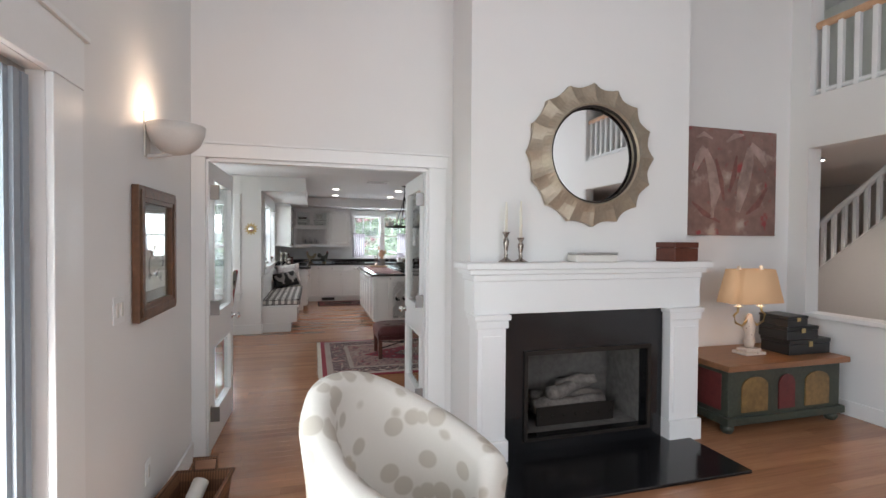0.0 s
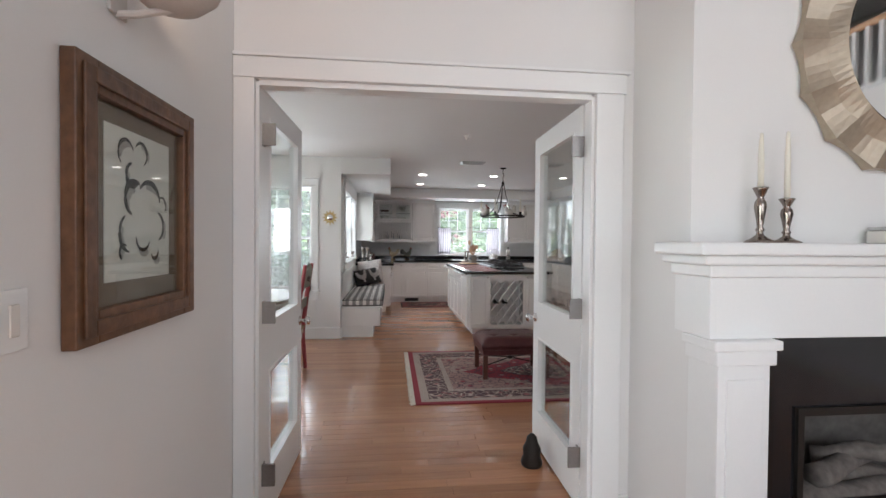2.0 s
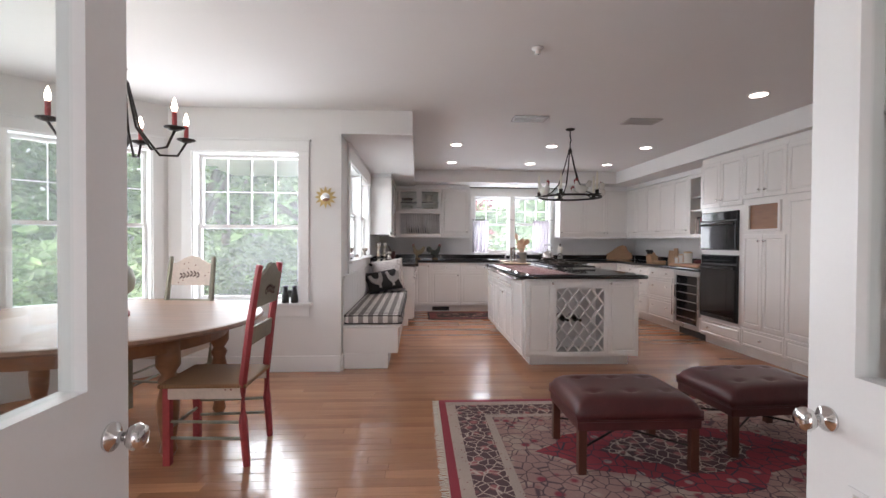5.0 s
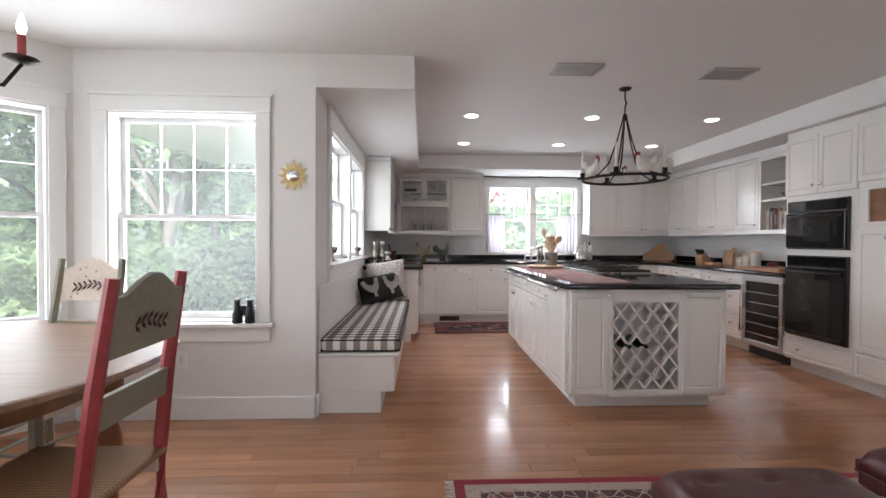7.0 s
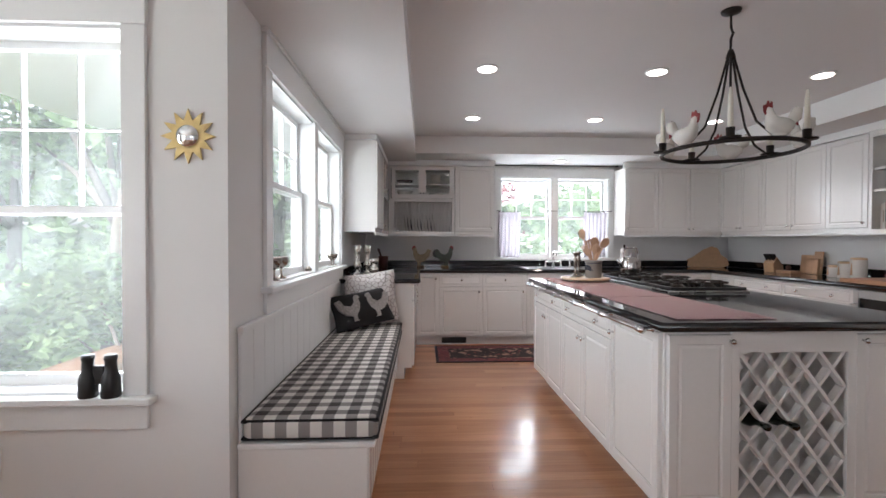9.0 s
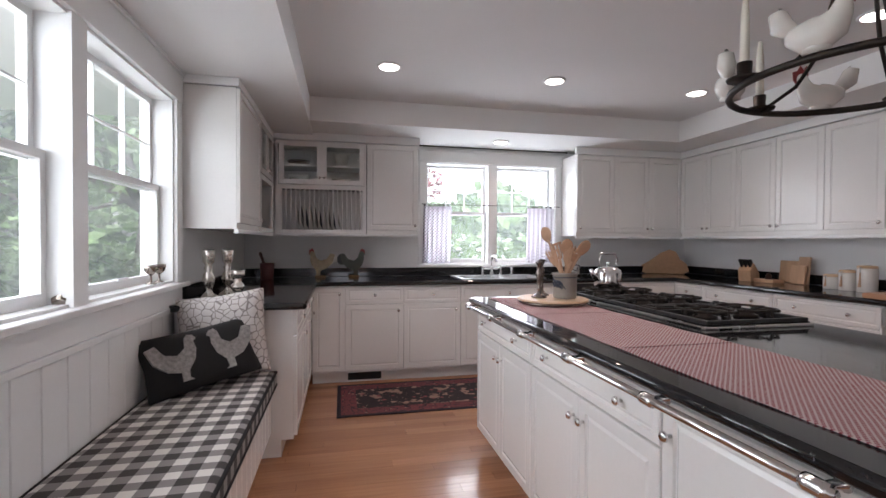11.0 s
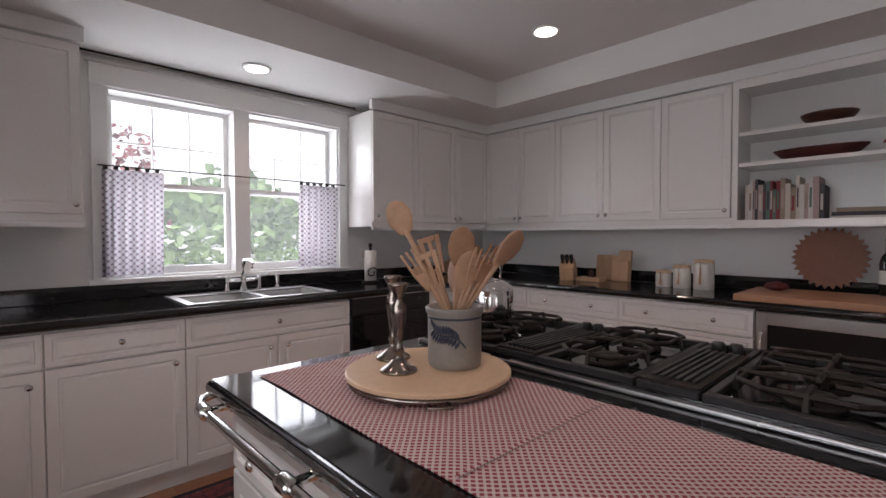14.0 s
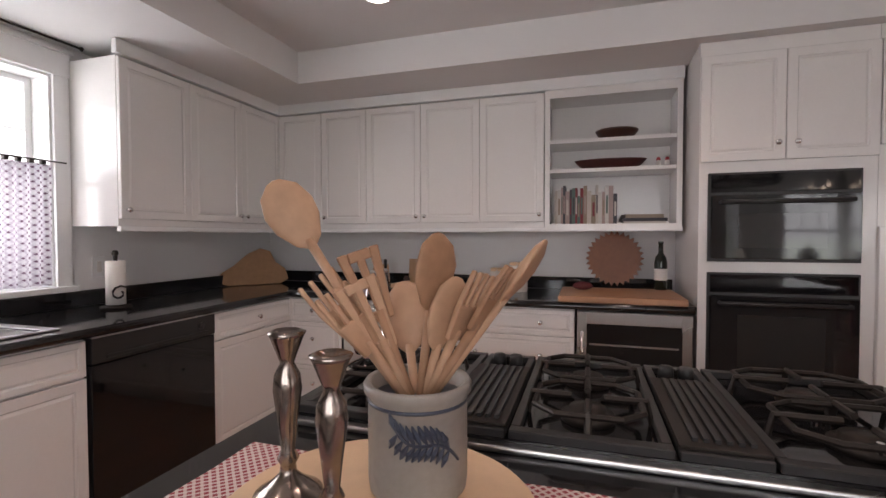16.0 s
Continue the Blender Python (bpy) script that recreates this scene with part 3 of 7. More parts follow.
part("blind", B(*[(-0.045 + 0.012 * (k % 2), -0.033 + 0.012 * (k % 2), -0.02 - 0.022 * k - 0.03, -0.02 - 0.022 * k, 0.02, 1.97) for k in range(5)]), BLIND, sl, "stacked blue-grey vertical blind")

# loft rail and stairs
def rail_run(name, label, p0, p1, z_low, z_top, n):
    o = thing(name, label, "railing")
    a, b = Vector(p0), Vector(p1)
    part("handrail", tube([a + Vector((0, 0, z_top)), b + Vector((0, 0, z_top))], 0.035, 10), LIGHTWOOD if name == "loft_railing" else TRIM, o)
    part("bottom_rail", tube([a + Vector((0, 0, z_low)), b + Vector((0, 0, z_low))], 0.022, 6), TRIM, o)
    for k in range(n):
        p = a.lerp(b, (k + 0.5) / n)
        part("baluster", B((p.x - 0.02, p.x + 0.02, p.y - 0.02, p.y + 0.02, p.z + z_low - 0.03, p.z + z_top)), TRIM, o)
    return o


rail_run("loft_railing", "white loft balustrade with wooden handrail", (4.71, -1.0, 2.86), (4.71, 3.28, 2.86), 0.05, 0.66, 32)
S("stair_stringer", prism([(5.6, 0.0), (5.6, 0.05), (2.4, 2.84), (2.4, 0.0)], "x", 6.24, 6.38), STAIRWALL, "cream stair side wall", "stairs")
rail_run("stair_railing", "white sloping stair balustrade", (6.31, 5.3, 0.30), (6.31, 2.5, 2.75), 0.03, 0.60, 24)

# fireplace
S("chimney_breast", B((1.196, 1.56, 3.03, 3.469, 0, 5.2), (2.60, 3.01, 3.03, 3.469, 0, 5.2), (1.56, 2.60, 3.03, 3.469, 0.72, 5.2)), WALL, "white plastered chimney breast", "wall")
fp = thing("fireplace", "white wooden fireplace surround with black stone slips", "fireplace", 2.08, 3.03, 0)
part("mantel_shelf", B((-0.975, 0.99, -0.20, 0.10, 1.30, 1.345), (-0.945, 0.96, -0.175, 0.09, 1.265, 1.30), (-0.915, 0.93, -0.155, 0.08, 1.22, 1.265), bevel=0.008), TRIM, fp)
part("frieze", B((-0.905, 0.92, -0.145, 0.06, 1.0, 1.22), bevel=0.003), TRIM, fp)
for x0, x1 in ((-0.90, -0.67), (0.62, 0.91)):
    part("capital", B((x0 - 0.015, x1 + 0.015, -0.19, 0, 0.965, 1.0), (x0, x1, -0.18, 0, 0.91, 0.965), bevel=0.006), TRIM, fp)
    part("pilaster", B((x0 + 0.015, x1 - 0.015, -0.165, 0, 0.15, 0.91), (x0 + 0.045, x1 - 0.045, -0.172, -0.16, 0.22, 0.86), bevel=0.003), TRIM, fp)
    part("plinth", B((x0, x1, -0.19, 0, 0, 0.16), bevel=0.006), TRIM, fp)
part("slip", B((-0.69, -0.51, -0.10, 0, 0.001, 1.0), (0.50, 0.62, -0.10, 0, 0.001, 1.0), (-0.51, 0.50, -0.10, 0, 0.71, 1.0), (-0.51, 0.50, -0.10, 0, 0.001, 0.11)), BLACKSTONE, fp, "polished black stone slips")
part("firebox", B((-0.52, -0.49, 0, 0.42, 0.1, 0.74), (0.49, 0.52, 0, 0.42, 0.1, 0.74), (-0.49, 0.49, 0.40, 0.43, 0.1, 0.74), (-0.49, 0.49, 0, 0.4, 0.09, 0.11), (-0.49, 0.49, 0, 0.4, 0.721, 0.74)), mat("fire_brick", (0.13, 0.12, 0.11), 0.9, grain=20, vary=0.4, bump=0.3), fp, "sooty brick firebox")
part("screen_frame", B((-0.52, 0.51, -0.115, -0.10, 0.70, 0.73), (-0.52, -0.495, -0.115, -0.10, 0.10, 0.70), (0.485, 0.51, -0.115, -0.10, 0.10, 0.70), (-0.495, 0.485, -0.115, -0.10, 0.10, 0.12)), IRON, fp, "black metal fire frame")
part("grate", B(*[(-0.30 + 0.1 * k, -0.285 + 0.1 * k, 0.08, 0.36, 0.17, 0.185) for k in range(7)], (-0.32, 0.34, 0.09, 0.105, 0.11, 0.25), (-0.32, 0.34, 0.33, 0.345, 0.11, 0.25)), IRON, fp, "iron fire grate")
LOG = mat("charred_log", (0.16, 0.14, 0.125), 0.95, grain=30, vary=0.5, bump=0.6)
for k, (a, b, r) in enumerate((((-0.32, 0.15, 0.24), (0.30, 0.18, 0.23), 0.055), ((-0.28, 0.28, 0.25), (0.33, 0.26, 0.24), 0.06), ((-0.2, 0.13, 0.33), (0.24, 0.30, 0.36), 0.05), ((-0.05, 0.3, 0.35), (0.2, 0.12, 0.44), 0.04))):
    part("log", tube([Vector(a).lerp(Vector(b), t) + Vector((0, 0, 0.012 * math.sin(9 * t + k))) for t in (0, 0.2, 0.4, 0.6, 0.8, 1)], [r, r * 1.06, r * 0.95, r * 1.05, r, r * 0.9], 9), LOG, fp, "grey ceramic log", True)
tagged(part("hearth", B((1.19, 2.89, 2.33, 2.925, 0.001, 0.022), bevel=0.004), BLACKSTONE), "polished black stone hearth slab", "hearth", kind="structure")


def rows_of_planks():
    """Oak strips along x, in staggered rows; the ones along the walk are pieces of their own."""
    rnd = random.Random(4)
    w, near, far = 0.083, [], bmesh.new()
    meshes = {}
    y = -4.2
    while y < 12.3:
        x = (LX if y < 3.6 else -3.2) - rnd.random()
        end = 4.6 if y < 3.6 else 4.3
        if y > 7.79:
            x = LX - rnd.random()
        if y < 3.45:
            end = 8.0
        while x < end:
            ln = rnd.choice((0.7, 0.95, 1.2, 1.5))
            if 4.3 < y < 7.7 and -1.4 < x < 2.4 and len(near) < 290:
                near.append((x, y, ln))
            else:
                far_boxes.append((x + 0.0006, x + ln - 0.0006, y + 0.0006, y + w - 0.0006))
            x += ln
        y += w
    return w, near


far_boxes = []
PLANK_W, NEAR = rows_of_planks()


# ---- kitchen ----
def cabinet(name, label, x, y, z, rz, w, d, h, fronts, toe=0.0, group="", hollow=False, glass=()):
    """A cabinet: local x along its front, y into its depth; fronts are (x0, x1, z0, z1, kind, knob x, knob z)."""
    o = thing(name, label, "cabinet", x, y, z, rz, group)
    body = [(0, w, 0.001, d, toe, h)]
    if hollow:
        body = [(0, 0.018, 0.001, d, 0, h), (w - 0.018, w, 0.001, d, 0, h), (0.018, w - 0.018, 0.001, d, 0, 0.03), (0.018, w - 0.018, 0.001, d, h - 0.03, h), (0.018, w - 0.018, d - 0.015, d, 0.03, h - 0.03)]
        body += [(0.018, w - 0.018, 0.004, d - 0.015, s - 0.011, s + 0.011) for s in hollow]
    if hollow:
        for k, bx_ in enumerate(body):
            part(("side_panel", "side_panel", "bottom_panel", "top_panel", "back_panel")[k] if k < 5 else "shelf", B(bx_), CAB, o)
    else:
        part("body", B(*body), CAB, o)
    if toe:
        part("toe_kick", B((0, w, 0.07, d, 0, toe)), CAB, o)
    for x0, x1, z0, z1, kind, kx, kz in fronts:
        f = part("drawer_front" if kind == "drawer" else "door", panel_front(x1 - x0 - 0.004, z1 - z0 - 0.004, 0.03 if kind == "drawer" else 0.055), CAB, o, m=pose(x0 + 0.002, -0.02, z0 + 0.002))
        if kx is not None:
            knob(f, kx - x0, kz - z0)
    for x0, x1, z0, z1 in glass:
        b = 0.045
        f = part("glass_door", B((x0, x0 + b, -0.02, 0, z0, z1), (x1 - b, x1, -0.02, 0, z0, z1), (x0 + b, x1 - b, -0.02, 0, z0, z0 + b), (x0 + b, x1 - b, -0.02, 0, z1 - b, z1)), CAB, o)
        part("pane", B((x0 + b, x1 - b, -0.012, -0.008, z0 + b, z1 - b)), GLASS, f, "clear glass pane")
        knob(f, x1 - 0.02 if x0 < 0.2 else x0 + 0.02, z0 + 0.06, -0.02, 0.011)
    return o


BH, TOE = 0.873, 0.10
def base_fronts(w, n=1, drawer=True):
    out = []
    for k in range(n):
        a, b = w * k / n, w * (k + 1) / n
        c = (b - 0.05 if k == 0 else a + 0.05) if n == 2 else (b - 0.05)
        if drawer and n == 1:
            out.append((a, b, 0.715, 0.865, "drawer", (a + b) / 2, 0.79))
        out.append((a, b, TOE + 0.02, 0.71 if drawer else 0.865, "door", c, (0.71 if drawer else 0.865) - 0.06))
    if drawer and n == 2:
        out.append((0, w, 0.715, 0.865, "drawer", w / 2, 0.79))
    return out


WB = "white raised-panel base cabinet on the oak floor"
for x0, x1, n, dr in ((0.052, 0.332, 1, False), (0.332, 0.852, 1, True), (0.852, 1.386, 1, True), (1.386, 2.329, 2, True), (3.0, 3.71, 1, True)):
    cabinet("base_cabinet", WB + (" under the sink" if n == 2 else ""), x0, 11.50, 0, 0, x1 - x0, 0.62, BH, base_fronts(x1 - x0, n, dr), TOE, "base cabinets")
# run under the side wall, beside the window seat
for y0, y1, n in ((10.16, 10.62, 1), (10.62, 11.09, 1), (11.09, 11.48, 1)):
    cabinet("base_cabinet", WB, 0.03, y0, 0, 90, y1 - y0, 0.64, BH, base_fronts(y1 - y0, n, True), TOE, "base cabinets")
# run under the east wall
for y0, y1 in ((11.48, 11.10), (11.10, 10.36), (10.36, 9.60)):
    w = y0 - y1
    fr = [(0, w, 0.715, 0.865, "drawer", None, 0)]
    fr += [(0, w, 0.42, 0.71, "drawer", None, 0), (0, w, 0.12, 0.415, "drawer", None, 0)]
    c = cabinet("drawer_cabinet", "white three-drawer base cabinet on the oak floor", 3.69, y0, 0, -90, w, 0.6, BH, fr, TOE, "drawer cabinets")
    for z in (0.79, 0.60, 0.30):
        for kx in ((w * 0.25, w * 0.75) if w > 0.5 else (w / 2,)):
            knob(c, kx, z, -0.02)

wt = thing("worktop", "polished black granite worktop on the cabinets", "worktop")
for bx_ in ((LX + 0.002, 0.09, 10.09, 12.13, 0.876, 0.915), (0.0905, 1.45, 11.46, 12.13, 0.876, 0.915), (2.22, 4.32, 11.46, 12.13, 0.876, 0.915), (1.4505, 2.2195, 11.46, 11.56, 0.876, 0.915), (1.4505, 2.2195, 11.98, 12.13, 0.876, 0.915), (3.65, 4.32, 8.99, 11.4595, 0.876, 0.915)):
    part("slab", B(bx_), GRANITE, wt)
bsp = thing("backsplash", "black granite upstand behind the worktop", "backsplash")
for bx_ in ((LX + 0.002, LX + 0.025, 10.34, 12.105, 0.917, 1.0), (LX + 0.002, 4.30, 12.106, 12.128, 0.917, 1.0), (4.305, 4.328, 9.0, 12.105, 0.917, 1.0)):
    part("strip", B(bx_, bevel=0.002, seg=1), GRANITE, bsp)
cn = thing("counter_nosing", "rounded black granite worktop edge", "worktop edge")
part("edge", tube([(0.09, 10.09, 0.8955), (0.09, 11.46, 0.8955), (3.65, 11.46, 0.8955), (3.65, 9.0, 0.8955)], 0.0195, 10), GRANITE, cn)
part("edge", tube([(LX + 0.03, 10.09, 0.8955), (0.09, 10.09, 0.8955)], 0.0195, 10), GRANITE, cn)

# sink
sk = thing("sink", "stainless double-bowl sink set in the worktop", "sink", 1.84, 11.77, 0.915)
part("rim", B((-0.43, 0.43, -0.235, -0.205, 0.001, 0.008), (-0.43, 0.43, 0.15, 0.24, 0.001, 0.008), (-0.43, -0.385, -0.205, 0.15, 0.001, 0.008), (0.385, 0.43, -0.205, 0.15, 0.001, 0.008), (-0.02, 0.02, -0.205, 0.15, 0.001, 0.008), bevel=0.003), SINKSTEEL, sk)
for a, b in ((-0.378, -0.022), (0.022, 0.378)):
    part("bowl", B((a, b, -0.2, 0.145, -0.17, -0.165), (a, a + 0.004, -0.2, 0.145, -0.17, 0), (b - 0.004, b, -0.2, 0.145, -0.17, 0), (a, b, -0.2, -0.196, -0.17, 0), (a, b, 0.141, 0.145, -0.17, 0)), SINKSTEEL, sk)
fa = thing("faucet", "polished chrome bridge faucet with two handles", "faucet", 1.84, 11.95, 0.923)
part("bridge", tube([(-0.1, 0, 0.07), (0.1, 0, 0.07)], 0.011, 10), CHROME, fa, "", True)
part("spout", tube([(0, 0, 0.0), (0, 0, 0.10), (0, 0, 0.17), (0, -0.03, 0.20), (0, -0.11, 0.20), (0, -0.15, 0.18), (0, -0.15, 0.15)], [0.022, 0.014, 0.013, 0.012, 0.012, 0.012, 0.013], 12), CHROME, fa, "", True)
for s in (-1, 1):
    h = part("handle", lathe([(0.022, 0), (0.022, 0.008), (0.012, 0.02), (0.012, 0.07), (0.017, 0.085), (0.012, 0.10)], 14), CHROME, fa, "", True, pose(0.1 * s, 0, 0))
    part("lever", tube([(0, 0, 0.092), (0.06 * s, -0.01, 0.096)], 0.006, 8), CHROME, h, "", True)
part("sprayer", lathe([(0.016, 0), (0.012, 0.03), (0.014, 0.08), (0.008, 0.1)], 12), CHROME, fa, "", True, pose(0.22, 0, 0))

# dishwasher
dw = thing("dishwasher", "black dishwasher under the worktop", "dishwasher", 2.335, 11.49, 0)
part("door", B((0.003, 0.657, -0.02, 0.55, 0.12, 0.755), bevel=0.004), BLACKGLASS, dw)
part("control_panel", B((0.003, 0.657, -0.026, 0.55, 0.76, 0.868), bevel=0.004), BLACK, dw)
part("handle", B((0.06, 0.60, -0.034, -0.026, 0.775, 0.79), bevel=0.002, seg=1), BLACK, dw)
part("dial", lathe([(0.018, 0), (0.016, 0.012)], 16), BLACK, dw, "", True, pose(0.56, -0.026, 0.82, 90, 0, 0))
part("trim_strip", B((0.003, 0.657, -0.028, -0.02, 0.868, 0.874)), STEEL, dw)
part("kick_plate", B((0.003, 0.657, 0.05, 0.5, 0, 0.118)), BLACK, dw)

# upper cabinets
UZ, UT = 1.342, 2.20
WU = "white raised-panel wall cabinet under the soffit"
def upper(x, y, rz, w, n, d=0.34, z=UZ, h=UT - UZ, knob_side=None):
    fr = []
    for k in range(n):
        a, b = w * k / n, w * (k + 1) / n
        kx = (b - 0.03 if k % 2 == 0 else a + 0.03) if n > 1 else (b - 0.03 if knob_side != "l" else a + 0.03)
        fr.append((a, b, 0.035, h - 0.005, "door", kx, 0.08))
    return cabinet("wall_cabinet", WU, x, y, z, rz, w, d, h, fr, group="wall cabinets")


upper(0.535, 11.80, 0, 0.49, 1)
upper(2.72, 11.80, 0, 0.44, 1, knob_side="l")
upper(3.16, 11.80, 0, 0.84, 2)
for y0, y1, n in ((11.78, 11.05, 2), (11.05, 10.22, 2), (10.22, 9.80, 1)):
    upper(4.0, y0, -90, y0 - y1, n, d=0.325)
upper(-0.32, 10.34, 90, 0.72, 1, d=0.305)
oc = cabinet("open_wall_shelf", "white open wall shelf with books and bowls", 4.0, 9.795, UZ - 0.02, -90, 0.79, 0.325, 0.88, [], hollow=(0.375, 0.56))
part("face_frame", B((0, 0.03, -0.018, 0, 0, 0.88), (0.76, 0.79, -0.018, 0, 0, 0.88), (0.03, 0.76, -0.018, 0, 0, 0.04), (0.03, 0.76, -0.018, 0, 0.83, 0.88)), CAB, oc)
# glazed unit with plate rack beside the window
gc = cabinet("plate_cabinet", "white wall cabinet with glass doors and plate rack", -0.29, 11.80, UZ, 0, 0.82, 0.34, UT - UZ, [], hollow=(0.44, 0.635), glass=((0.03, 0.41, 0.455, 0.85), (0.41, 0.80, 0.455, 0.85)))
part("face_frame", B((0, 0.06, -0.018, 0, 0, 0.45), (0.785, 0.82, -0.018, 0, 0, 0.45), (0.06, 0.785, -0.018, 0, 0, 0.035), (0.06, 0.785, -0.018, 0, 0.41, 0.45)), CAB, gc)
for k in range(17):
    part("rack_spindle", tube([(0.09 + k * 0.042, -0.004, 0.03), (0.09 + k * 0.042, -0.004, 0.415)], 0.007, 8), CAB, gc, "", True)
gs = cabinet("corner_cabinet", "white wall cabinet with glass doors over a niche", -0.32, 11.07, UZ, 90, 0.72, 0.305, UT - UZ, [], hollow=(0.44, 0.635), glass=((0.02, 0.34, 0.455, 0.85), (0.34, 0.66, 0.455, 0.85)))
part("face_frame", B((0, 0.05, -0.018, 0, 0, 0.45), (0.60, 0.72, -0.018, 0, 0, 0.45), (0.05, 0.60, -0.018, 0, 0, 0.035), (0.05, 0.60, -0.018, 0, 0.41, 0.45)), CAB, gs)
S("crown_moulding", B((-0.32, -0.30, 10.32, 11.78, 2.202, 2.251), (LX, -0.30, 10.315, 10.335, 2.202, 2.251), (-0.3, 1.04, 11.765, 11.80, 2.202, 2.274), (2.70, 3.98, 11.765, 11.80, 2.202, 2.274), (3.965, 4.0, 9.0, 11.80, 2.202, 2.274), bevel=0.004), TRIM, "white cabinet crown moulding", "trim")
S("light_rail", B((-0.335, -0.31, 10.34, 11.78, 1.315, 1.341), (-0.31, 1.03, 11.785, 11.81, 1.315, 1.341), (2.72, 4.0, 11.785, 11.81, 1.315, 1.341), (3.985, 4.01, 9.0, 11.785, 1.315, 1.341)), TRIM, "white cabinet light rail", "trim")

# oven tower and pantry
ot = cabinet("oven_cabinet", "tall white cabinet holding two built-in ovens", 3.66, 8.985, 0, -90, 0.75, 0.65, 2.272,
             [(0.0, 0.375, 1.66, 2.20, "door", 0.335, 1.74), (0.375, 0.75, 1.66, 2.20, "door", 0.415, 1.74), (0.0, 0.75, 0.12, 0.30, "drawer", 0.2, 0.21)], TOE)
def oven(name, label, z0, z1, micro):
    o = thing(name, label, "oven", 3.66, 8.945, z0, -90)
    h = z1 - z0
    part("body", B((0, 0.645, -0.022, 0.0, 0, h), bevel=0.003), BLACK, o)
    part("control_panel", B((0.01, 0.635, -0.03, -0.022, h - 0.10, h - 0.01), bevel=0.002, seg=1), BLACKGLASS, o)
    d = part("door", B((0.01, 0.635, -0.045, -0.022, 0.015, h - 0.115), bevel=0.004), BLACKGLASS, o)
    part("window", B((0.13, 0.50, -0.047, -0.045, 0.07, h - 0.21)), mat("oven_window", (0.02, 0.02, 0.02), 0.03), d)
    part("handle", tube([(0.05, -0.045, h - 0.15), (0.05, -0.075, h - 0.15), (0.595, -0.075, h - 0.15), (0.595, -0.045, h - 0.15)], 0.010, 8), BLACK, d, "", True)
    if not micro:
        part("vent_grille", B(*[(0.03, 0.615, -0.05, -0.045, 0.02 + 0.012 * k, 0.026 + 0.012 * k) for k in range(3)]), BLACK, d)
    return o


oven("microwave_oven", "black built-in microwave oven in the tall cabinet", 1.155, 1.605, True)
oven("wall_oven", "black built-in wall oven in the tall cabinet", 0.34, 1.10, False)
pc = cabinet("pantry_cabinet", "tall white pantry cabinet with open niche", 3.66, 8.233, 0, -90, 0.60, 0.65, 2.272,
             [(0, 0.30, 1.71, 2.20, "door", 0.26, 1.79), (0.30, 0.60, 1.71, 2.20, "door", 0.34, 1.79), (0, 0.30, 0.33, 1.33, "door", 0.26, 1.26), (0.30, 0.60, 0.33, 1.33, "door", 0.34, 1.26), (0, 0.6, 0.12, 0.32, "drawer", 0.3, 0.22)], TOE)
part("niche_back", B((0.10, 0.50, -0.0035, -0.001, 1.385, 1.64)), MIDWOOD, pc, "brown wood-lined niche")
part("niche_frame", B((0.07, 0.10, -0.022, 0, 1.36, 1.67), (0.50, 0.53, -0.022, 0, 1.36, 1.67), (0.10, 0.50, -0.022, 0, 1.36, 1.385), (0.10, 0.50, -0.022, 0, 1.64, 1.67)), CAB, pc)
cabinet("pantry_cabinet", "tall white pantry cabinet", 3.66, 7.63, 0, -90, 0.80, 0.65, 2.272,
        [(0, 0.4, 1.71, 2.20, "door", 0.36, 1.79), (0.4, 0.8, 1.71, 2.20, "door", 0.44, 1.79), (0, 0.4, 0.33, 1.68, "door", 0.36, 1.2), (0.4, 0.8, 0.33, 1.68, "door", 0.44, 1.2), (0, 0.8, 0.12, 0.32, "drawer", 0.4, 0.22)], TOE)
# wine cooler
wc = thing("wine_cooler", "steel-framed undercounter wine cooler with dark glass", "wine cooler", 3.685, 9.59, 0, -90)
part("body", B((0.005, 0.585, 0.0, 0.55, 0.10, 0.868)), BLACK, wc)
d = part("door", B((0.005, 0.055, -0.035, 0, 0.11, 0.865), (0.535, 0.585, -0.035, 0, 0.11, 0.865), (0.055, 0.535, -0.035, 0, 0.80, 0.865), (0.055, 0.535, -0.035, 0, 0.11, 0.17), bevel=0.003), STEEL, wc, "steel door frame")
part("pane", B((0.055, 0.535, -0.025, -0.02, 0.17, 0.80)), BLACKGLASS, d, "dark glass pane")
part("handle", tube([(0.03, -0.035, 0.25), (0.03, -0.075, 0.25), (0.03, -0.075, 0.75), (0.03, -0.035, 0.75)], 0.009, 8), STEEL, d, "", True)
for k in range(5):
    part("rack", B((0.07, 0.52, -0.028, -0.0255, 0.24 + k * 0.11, 0.25 + k * 0.11)), STEEL, d)
part("kick_plate", B((0.01, 0.58, 0.05, 0.5, 0, 0.10)), BLACK, wc)

# window seat
wsb = thing("window_seat", "white built-in window bench with beadboard", "bench", LX, 7.86, 0)
part("seat_box", B((0.004, 0.53, 0.0, 2.28, 0.15, 0.40), (0.004, 0.44, 0.0, 2.28, 0, 0.15), bevel=0.004), CAB, wsb)
part("seat_board", B((0.004, 0.56, -0.01, 2.28, 0.402, 0.425), bevel=0.006), TRIM, wsb)
for k in range(23):
    part("front_board", B((0.530, 0.537, 0.005 + k * 0.0985, 0.100 + k * 0.0985, 0.155, 0.400), bevel=0.002, seg=1), CAB, wsb)
for k in range(16):
    part("back_board", B((0.004, 0.018, 0.006 + k * 0.142, 0.144 + k * 0.142, 0.425, 0.87), bevel=0.003, seg=1), TRIM, wsb)
part("cap_rail", B((0.004, 0.030, 0, 2.28, 0.872, 0.90), bevel=0.004), TRIM, wsb)


